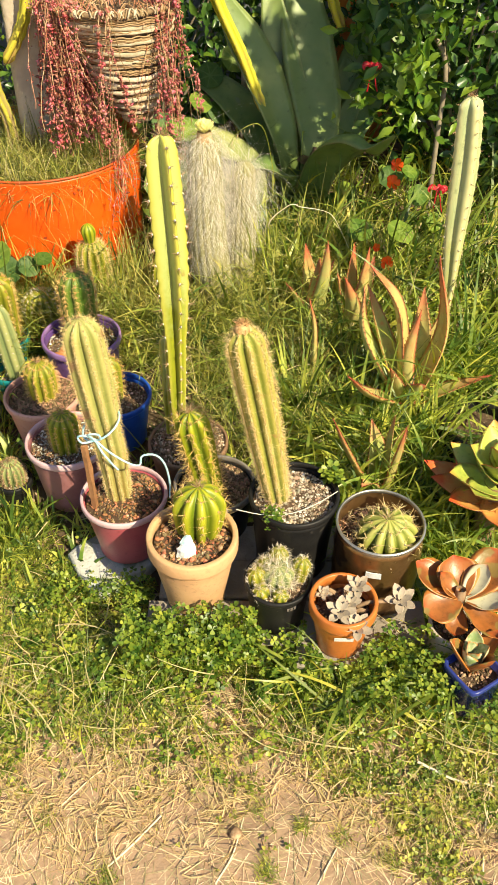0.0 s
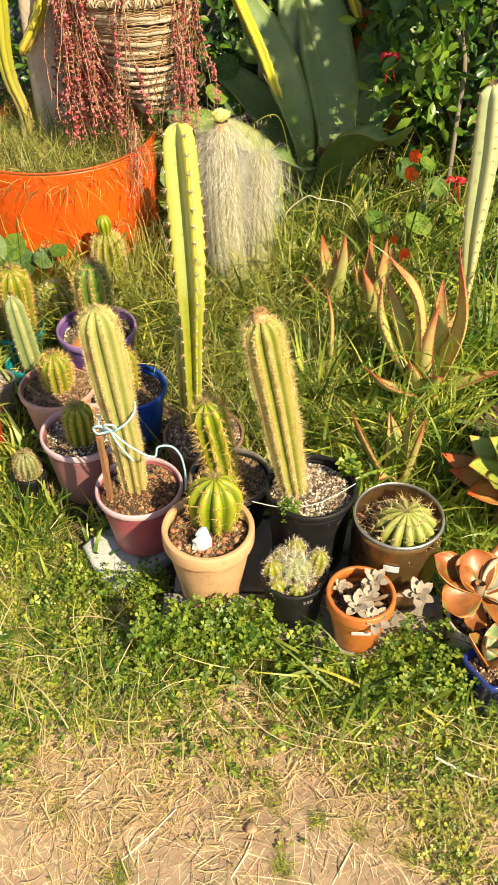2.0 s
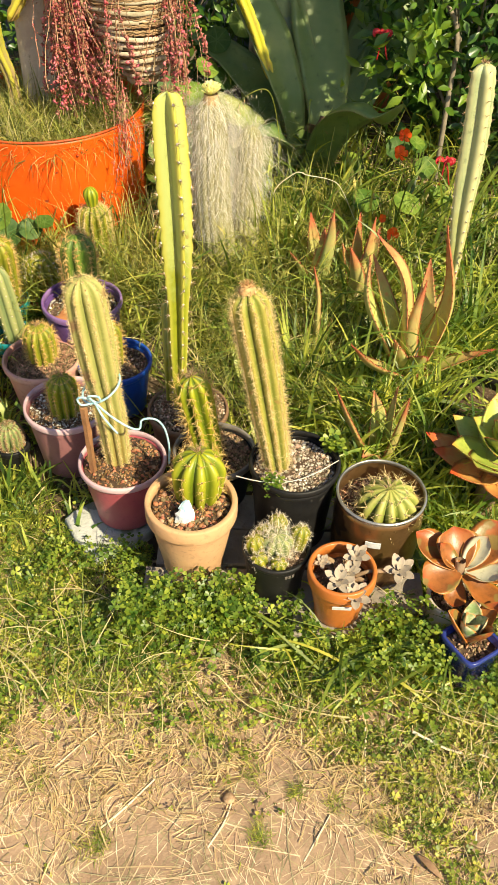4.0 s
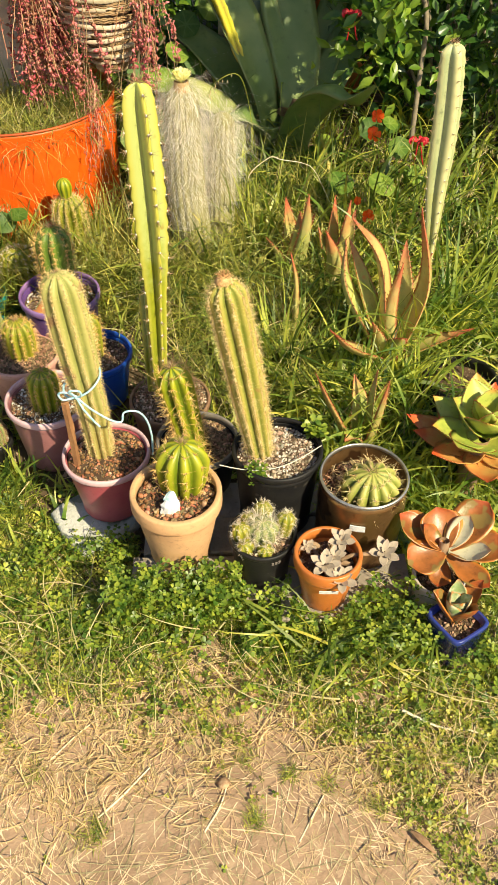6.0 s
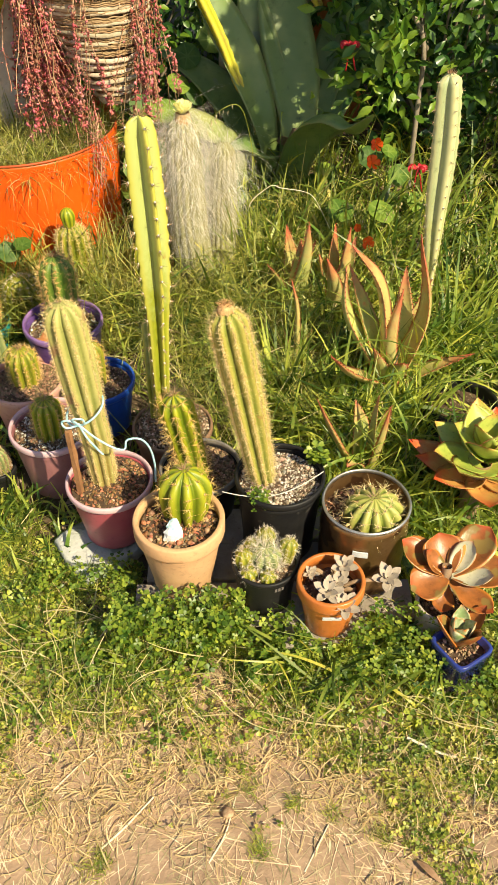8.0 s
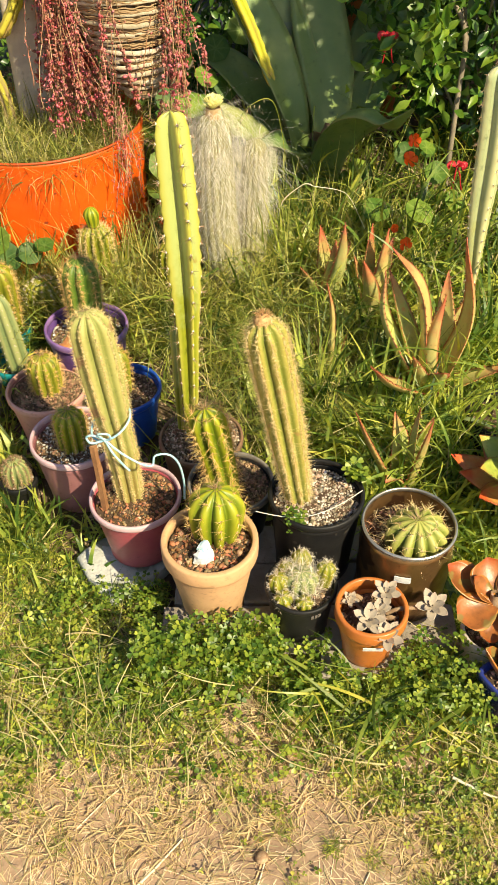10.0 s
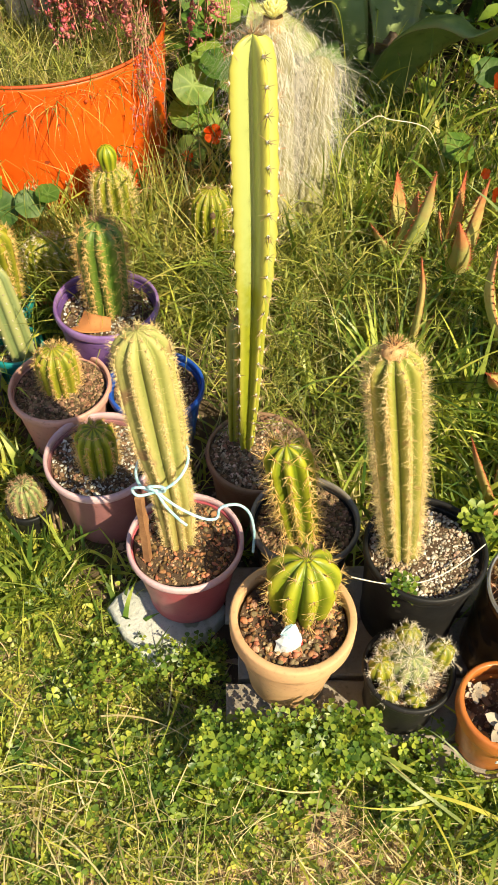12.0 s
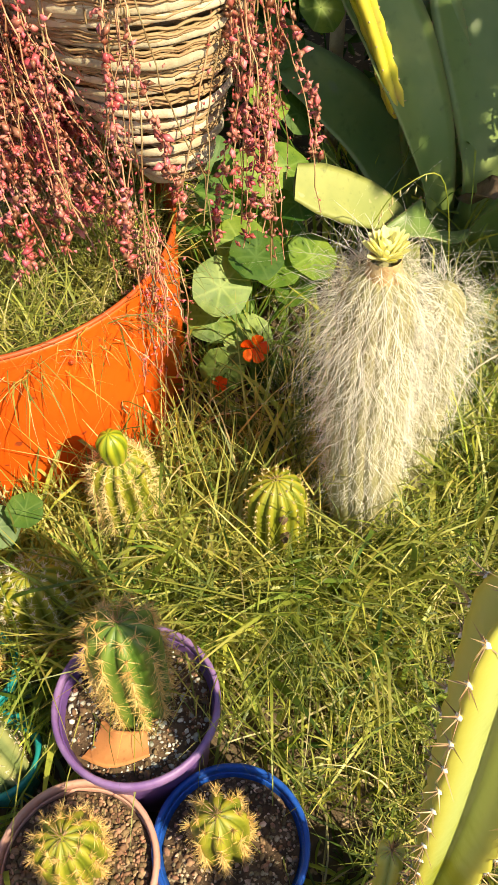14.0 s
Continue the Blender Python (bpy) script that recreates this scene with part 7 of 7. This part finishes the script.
def oat_stalks():
    """Seeding grass: arched stalks with hanging spikelets."""
    rng = np.random.default_rng(211)
    gs, gh = Geo(), Geo()
    spots = [(0.10, 2.46, 0.62), (0.16, 2.42, 0.45), (0.66, 2.10, 0.45), (0.70, 2.0, 0.42), (0.62, 2.25, 0.5), (0.30, 2.3, 0.42), (-0.62, 2.0, 0.40), (-0.35, 2.2, 0.38), (0.05, 2.3, 0.40), (0.42, 2.25, 0.45), (0.55, 2.3, 0.42), (-0.85, 2.05, 0.36), (-0.15, 2.35, 0.4), (0.75, 2.2, 0.5), (0.8, 2.05, 0.42)]
    for x, y, top in spots:
        b = np.array([x, y, float(gz(x, y))])
        d = unit(np.array([rng.normal(), rng.normal() * 0.5 - 0.3, 0]))
        h = top - b[2]
        p = smooth_path([b, b + [0, 0, h * 0.55] + d * 0.02, b + [0, 0, h] + d * 0.06, b + [0, 0, h * 1.0] + d * 0.13, b + [0, 0, h * 0.88] + d * 0.17], 24)
        gs.add(*tube(p, 0.0010, 4))
        ids = rng.integers(13, 24, 16)
        pos = p[ids] + np.stack([rng.normal(0, 0.004, 16), rng.normal(0, 0.004, 16), -rng.uniform(0.005, 0.02, 16)], -1)
        scatter(gh, BEAD_V, BEAD_F, pos, turns(unit(rng.normal(0, 0.3, (16, 3)) + [0, 0, -1]), rng.uniform(0, 6, 16)), np.stack([np.full(16, 0.0016)] * 2 + [rng.uniform(0.006, 0.010, 16)], -1))
    t = thing("oat_grass", (0, 0, 0), "seeding wild oat stalks with hanging pale spikelets", "grass", kind="stuff")
    part("stalks", gs, M_GRASS, t, kind="stuff")
    part("spikelets", gh, M_DRYGRASS, t, kind="stuff")


oat_stalks()


def clover_patch():
    rng = np.random.default_rng(221)
    g, gs, gb = Geo(), Geo(), Geo()
    x = rng.uniform(-0.75, 0.75, 3400)
    edge = 1.04 - 0.08 * np.clip((x - 0.06) / 0.10, 0, 1) - 0.05 * np.clip((x - 0.2) / 0.3, 0, 1)
    y = edge + rng.normal(0, 0.05, len(x))
    patchy = np.sin(x * 31 + 2 * np.sin(y * 23)) + np.sin(y * 37 + x * 11) + rng.normal(0, 0.6, len(x)) > -0.9
    ok = patchy & ((x > -0.24) | (rng.random(len(x)) < 0.5)) & pots_clear(x, y, -0.004) & (y > 0.82 - 0.06 * (x > 0.25)) & ((y < 1.085) | (x < -0.24) | (x > 0.38)) & (y < 1.42) & ((x > -0.5) | (rng.random(len(x)) < 0.3))
    ok &= ~((x > -0.41) & (x < -0.24) & (y > 1.20) & (rng.random(len(x)) < 0.5))
    x, y = x[ok], y[ok]
    near = np.exp(-((y - edge[ok]) / 0.06) ** 2)
    h = rng.uniform(0.012, 0.11, len(x)) * (0.2 + 0.8 * near) * np.where(x < -0.24, 0.4, 1.0)
    over = (np.abs(x - 0.05) < 0.31) & (y > 0.97)
    slope = np.clip((y - edge[ok] + 0.10) / 0.10, 0.12, 1)
    h = np.where(over, rng.uniform(0.045, 0.125, len(x)) * slope, h)
    ex = np.concatenate([rng.uniform(-0.27, 0.02, 720), rng.uniform(0.02, 0.36, 300), rng.uniform(-0.46, -0.24, 170)])
    ey = np.concatenate([rng.uniform(0.99, 1.075, 720), rng.uniform(0.93, 0.99, 300), rng.uniform(1.16, 1.25, 170)])
    ok = pots_clear(ex, ey, -0.008)
    x, y = np.concatenate([x, ex[ok]]), np.concatenate([y, ey[ok]])
    h = np.concatenate([h, rng.uniform(0.06, 0.155, ok.sum()) * np.where(ey[ok] > 1.1, 0.45, np.clip((ey[ok] - 0.90) / 0.11, 0.3, 1.1))])
    wx, wy = rng.uniform(0.24, 0.41, 230), rng.uniform(0.90, 1.05, 230)
    ok = pots_clear(wx, wy, 0.0)
    x, y = np.concatenate([x, wx[ok]]), np.concatenate([y, wy[ok]])
    h = np.concatenate([h, rng.uniform(0.06, 0.15, ok.sum())])
    lx, ly = rng.uniform(-0.98, 0.75, 4200), rng.uniform(0.80, 1.40, 4200)
    ok = clear_of(lx, ly, 0.004) & (np.sin(lx * 19 + 1) * np.sin(ly * 23 + lx * 7) + rng.normal(0, 0.3, 4200) > 0.15)
    x, y = np.concatenate([x, lx[ok]]), np.concatenate([y, ly[ok]])
    h = np.concatenate([h, rng.uniform(0.008, 0.035, ok.sum())])
    pos = np.stack([x, y, gz(x, y) + h], -1)
    clover_leaves(g, pos, 0.0052 + 0.0105 * rng.beta(1.2, 2.2, len(x)), rng, 0.5)
    blades(gs, x, y, gz(x, y), h, np.full(len(x), 0.0011), np.full(len(x), 1.5), np.full(len(x), 0.05), rng, 2)
    solo("clover", g, M_CLOVER, "band of fresh green clover in front of the pots", "clover", kind="stuff")
    x, y = field(rng, 3000, -0.7, 0.72, 0.86, 1.40, 6, -0.3, 5)
    ok = clear_of(x, y, 0.002)
    x, y = x[ok], y[ok]
    blades(gs, x, y, gz(x, y), rng.uniform(0.02, 0.11, len(x)), rng.uniform(0.0012, 0.0034, len(x)), rng.uniform(0.1, 1.4, len(x)), rng.uniform(0.1, 1.6, len(x)), rng, 5)
    # long blades fallen across the clover
    x, y = rng.uniform(0.12, 0.46, 34), rng.uniform(0.91, 1.0, 34)
    blades(gs, x, y, gz(x, y) + rng.uniform(0.03, 0.06, 34), rng.uniform(0.13, 0.26, 34), rng.uniform(0.005, 0.0085, 34), rng.uniform(0.2, 0.7, 34), rng.uniform(0.5, 1.1, 34), rng, 9, rng.normal(-2.7, 0.5, 34), 0.4)
    x, y = rng.uniform(-0.05, 0.52, 70), rng.uniform(0.90, 1.06, 70)
    blades(gs, x, y, gz(x, y) + rng.uniform(0.02, 0.06, 70), rng.uniform(0.08, 0.20, 70), rng.uniform(0.0035, 0.007, 70), rng.uniform(0.2, 1.2, 70), rng.uniform(0.6, 1.8, 70), rng, 8)
    x, y = rng.uniform(-0.95, 0.5, 160), rng.uniform(0.86, 1.35, 160)
    ok = clear_of(x, y, 0.01)
    x, y = x[ok], y[ok]
    n = len(x)
    blades(gb, x, y, gz(x, y) + 0.01, rng.uniform(0.06, 0.18, n), rng.uniform(0.002, 0.005, n), rng.uniform(0.2, 1.1, n), rng.uniform(0.3, 1.3, n), rng, 7)
    gd = Geo()
    x, y = rng.uniform(-0.75, 0.6, 420), rng.uniform(0.80, 1.12, 420)
    ok = clear_of(x, y, 0.01)
    x, y = x[ok], y[ok]
    n = len(x)
    blades(gd, x, y, gz(x, y) + rng.uniform(0.005, 0.05, n), rng.uniform(0.05, 0.20, n), rng.uniform(0.0012, 0.0032, n), rng.uniform(0.0, 0.7, n), rng.uniform(0.1, 0.9, n), rng, 7, wild=0.9)
    solo("clover_stems", gs, M_GRASS, "thin clover stems and grass blades", "grass", kind="stuff")
    solo("dry_stalks", gd, M_DRYGRASS, "dry straw stalks lying over the clover", "straw", kind="stuff")
    solo("fallen_grass_blades", gb, M_BLADE, "long green grass blades lying across the clover", "grass", kind="stuff")


clover_patch()


def lawn():
    rng = np.random.default_rng(231)
    g, gb, gd, gy = Geo(), Geo(), Geo(), Geo()
    U = rng.uniform
    x, y = U(-1.0, 1.0, 130000), U(0.42, 1.70, 130000)
    cover = 1.25 * (y - 0.765) / 0.20 + 0.9 * (np.sin(x * 11 + 2) * np.sin(y * 13 + x * 5) + 0.6 * np.sin(x * 27 + y * 19) + 0.5 * np.sin(x * 61 + y * 23) * np.sin(y * 57)) + 1.5 * np.clip((x - 0.22) / 0.15, 0, 1) - 0.9 * (np.sin(x * 17 + 3) * np.sin(y * 15 + 4 * x) > 0.55) + rng.normal(0, 0.5, len(x))
    ok = (cover > 0.35) & clear_of(x, y, 0.0) & ((y < 1.35) | (x < -0.52) | (x > 0.5))
    x, y = x[ok], y[ok]
    keep = (y > 0.74) | (x > 0.27) | (rng.random(len(x)) < 0.12)
    x, y = x[keep][:26500], y[keep][:26500]
    pos = np.stack([x, y, gz(x, y) + U(0.002, 0.016, len(x))], -1)
    clover_leaves(g, pos, 0.0034 + 0.0078 * rng.beta(1.3, 2.2, len(x)), rng, 0.5)
    solo("lawn", g, M_WEED, "short weedy lawn of tiny leaves", "lawn", kind="stuff")
    k = rng.integers(0, len(x), 17000)
    x2, y2 = x[k] + rng.normal(0, 0.02, 17000), y[k] + rng.normal(0, 0.02, 17000)
    ok = clear_of(x2, y2, 0.003)
    x2, y2 = x2[ok], y2[ok]
    n = len(x2)
    blades(gb, x2, y2, gz(x2, y2), U(0.010, 0.045, n), U(0.0008, 0.0022, n), U(0.0, 1.2, n), U(-0.2, 1.0, n), rng, 3)
    # tufts on the bare earth
    for cx, cy, r, n in [(-0.26, 0.585, 0.025, 130), (0.03, 0.60, 0.02, 110), (0.10, 0.68, 0.018, 90), (0.26, 0.62, 0.025, 120), (-0.38, 0.70, 0.02, 60), (0.02, 0.72, 0.02, 60), (0.33, 0.70, 0.04, 130), (0.40, 0.80, 0.05, 150), (-0.30, 0.88, 0.05, 160), (0.17, 0.66, 0.02, 60)]:
        xx, yy = cx + rng.normal(0, r * 0.5, n), cy + rng.normal(0, r * 0.5, n)
        blades(gb, xx, yy, gz(xx, yy), U(0.01, 0.035, n), U(0.0008, 0.0018, n), U(0.2, 1.4, n), U(0, 1, n), rng, 3)
    solo("lawn_grass", gb, M_WEED, "short grass blades and tufts in the lawn", "grass", kind="stuff")
    # a fringe of dead grass between lawn and bare earth
    n = 8500
    fx = U(-1.0, 0.95, n)
    fy = 0.80 + 0.05 * np.sin(fx * 9 + 1) + 0.03 * np.sin(fx * 23) + rng.normal(-0.02, 0.085, n) - 0.06 * (fx > 0.2)
    ok = clear_of(fx, fy, 0.003) & (np.sin(fx * 31 + 3 * np.sin(fy * 29)) + rng.normal(0, 0.6, n) > -0.4)
    fx, fy = fx[ok], fy[ok]
    n = len(fx)
    blades(gy, fx, fy, gz(fx, fy), U(0.02, 0.07, n), U(0.0012, 0.003, n), U(0.0, 0.9, n), U(-0.1, 0.9, n), rng, 4, wild=0.8)
    # withered blades in the lawn
    k = rng.integers(0, len(x), 7500)
    x2, y2 = x[k] + rng.normal(0, 0.045, 7500), y[k] + rng.normal(0, 0.045, 7500)
    keep = np.sin(x2 * 23 + 2) * np.sin(y2 * 27 + x2 * 9) + rng.normal(0, 0.45, 7500) > -0.1
    x2, y2 = x2[keep], y2[keep]
    ok = clear_of(x2, y2, 0.003)
    x2, y2 = x2[ok], y2[ok]
    n = len(x2)
    blades(gy, x2, y2, gz(x2, y2), U(0.02, 0.08, n), U(0.0012, 0.0030, n), U(0.0, 0.8, n), U(-0.2, 0.8, n), rng, 4, wild=0.8)
    solo("withered_grass", gy, M_DEADGRASS, "withered yellow grass blades in the lawn", "grass", kind="stuff")
    # straw lying flat: whole swathes lie one way, single ones cross them
    for k, l0, l1, w0, w1 in ((6500, 0.010, 0.055, 0.0003, 0.0008), (900, 0.05, 0.16, 0.0004, 0.0011)):
        x, y = U(-1.1, 1.0, k), 0.35 + 0.85 * rng.beta(1.3, 2.0, k)
        ok = clear_of(x, y, 0.03)
        x, y = x[ok], y[ok]
        n = len(x)
        a = 2.2 * np.sin(x * 5 + 1) * np.sin(y * 6 + 2) + rng.normal(0.6, 0.8, n)
        ln = U(l0, l1, n)
        d = np.stack([np.cos(a), np.sin(a)], -1)
        q = np.linspace(-0.5, 0.5, 6)
        bow = rng.normal(0, 0.13, n)[:, None] * (q ** 2)[None] * ln[:, None]
        c = np.zeros((n, 6, 3))
        c[..., :2] = np.stack([x, y], -1)[:, None] + d[:, None] * (ln[:, None] * q)[..., None] + np.stack([-d[:, 1], d[:, 0]], -1)[:, None] * bow[..., None]
        c[..., 2] = gz(c[..., 0], c[..., 1]) + 0.0005 + U(0, 0.0010, (n, 1)) + ln[:, None] * 0.009 * (1 - (2 * q) ** 2) * U(0, 1, (n, 1))
        w = U(w0, w1, n)
        s = np.stack([-d[:, 1], d[:, 0], 0 * a], -1)[:, None] * w[:, None, None]
        v = np.stack([c - s, c + s], 2).reshape(-1, 3)
        f = np.array([[2 * i, 2 * i + 1, 2 * i + 3, 2 * i + 2] for i in range(5)])[None] + (np.arange(n) * 12)[:, None, None]
        gd.add(v, f.reshape(-1, 4))
    solo("straw_litter", gd, M_STRAW, "dry straw scattered over bare earth and lawn", "straw", kind="stuff")


lawn()


M_DEADLEAF = mat("dead_leaf", (0.36, 0.22, 0.12), (0.27, 0.15, 0.08), 0.7, 60, 0.3, 200)
M_WHITESTRAW = mat("bleached_straw", (0.80, 0.72, 0.55), (0.70, 0.60, 0.40), 0.6, 30, 0.2, 150)


def loose_straw(pts, w, label):
    g = Geo()
    p = smooth_path(pts, 16)
    p[:, 2] = gz(p[:, 0], p[:, 1]) + p[:, 2]
    v, f = tube(p, np.linspace(w, w * 0.6, 16), 5)
    v[:, 2] -= 0.0062
    solo("straw", g.add(v, f), M_WHITESTRAW, label, "straw", "loose straws")


for pts, w in (([(-0.255, 0.615, 0.006), (-0.21, 0.655, 0.008), (-0.165, 0.70, 0.012)], 0.0028), ([(-0.36, 0.72, 0.006), (-0.31, 0.77, 0.010), (-0.26, 0.81, 0.008)], 0.0018),
               ([(-0.06, 0.58, 0.006), (-0.03, 0.63, 0.009), (-0.01, 0.70, 0.006)], 0.0022), ([(0.33, 0.80, 0.02), (0.40, 0.765, 0.018), (0.46, 0.76, 0.014), (0.52, 0.74, 0.01)], 0.0032),
               ([(0.42, 0.60, 0.006), (0.44, 0.68, 0.010), (0.47, 0.77, 0.016)], 0.0022), ([(0.23, 0.70, 0.008), (0.235, 0.76, 0.012), (0.24, 0.83, 0.02)], 0.0018),
               ([(-0.06, 1.04, 0.055), (0.0, 1.045, 0.062), (0.06, 1.05, 0.06)], 0.0018), ([(-0.30, 0.93, 0.02), (-0.31, 1.02, 0.03), (-0.285, 1.07, 0.04)], 0.0014), ([(0.11, 0.56, 0.006), (0.16, 0.64, 0.010)], 0.0018)):
    loose_straw(pts, w, "pale dry straw lying on the ground")

pebble = Geo()
pv, pf = lathe([(0, -0.008), (0.008, -0.006), (0.012, 0.0), (0.010, 0.006), (0.005, 0.009), (0, 0.0095)], 14, 0.06, 1.0)
stone = solo("stone", pebble.add(pv, pf), M_PEBBLE, "small brown stone on bare earth", "stone")
stone.location = (-0.025, 0.668, 0.006)


dry = Geo()
dry.add(*tube(smooth_path([(0.03, 2.25, float(gz(0.03, 2.25)) - 0.005), (0.05, 2.25, 0.33), (0.060, 2.25, 0.420), (0.110, 2.245, 0.472), (0.131, 2.245, 0.478), (0.150, 2.25, 0.468), (0.215, 2.25, 0.456), (0.25, 2.25, 0.430), (0.30, 2.26, 0.33)], 40), np.linspace(0.0018, 0.0008, 40), 6))
solo("dry_stalk", dry, M_WHITESTRAW, "bent dry stalk arching out of the grass", "stalk")

fallen = Geo()
leaf_geo(fallen, [(0.312, 0.574, 0.004), (0.325, 0.560, 0.009), (0.338, 0.546, 0.008), (0.350, 0.534, 0.004)], [0.004, 0.013, 0.015, 0.010, 0.002], 0.0015, 0.35, (0.1, 0.1, 1), 12)
solo("dead_leaf", fallen, M_DEADLEAF, "curled brown dead leaf on bare earth", "leaf", attr="along")
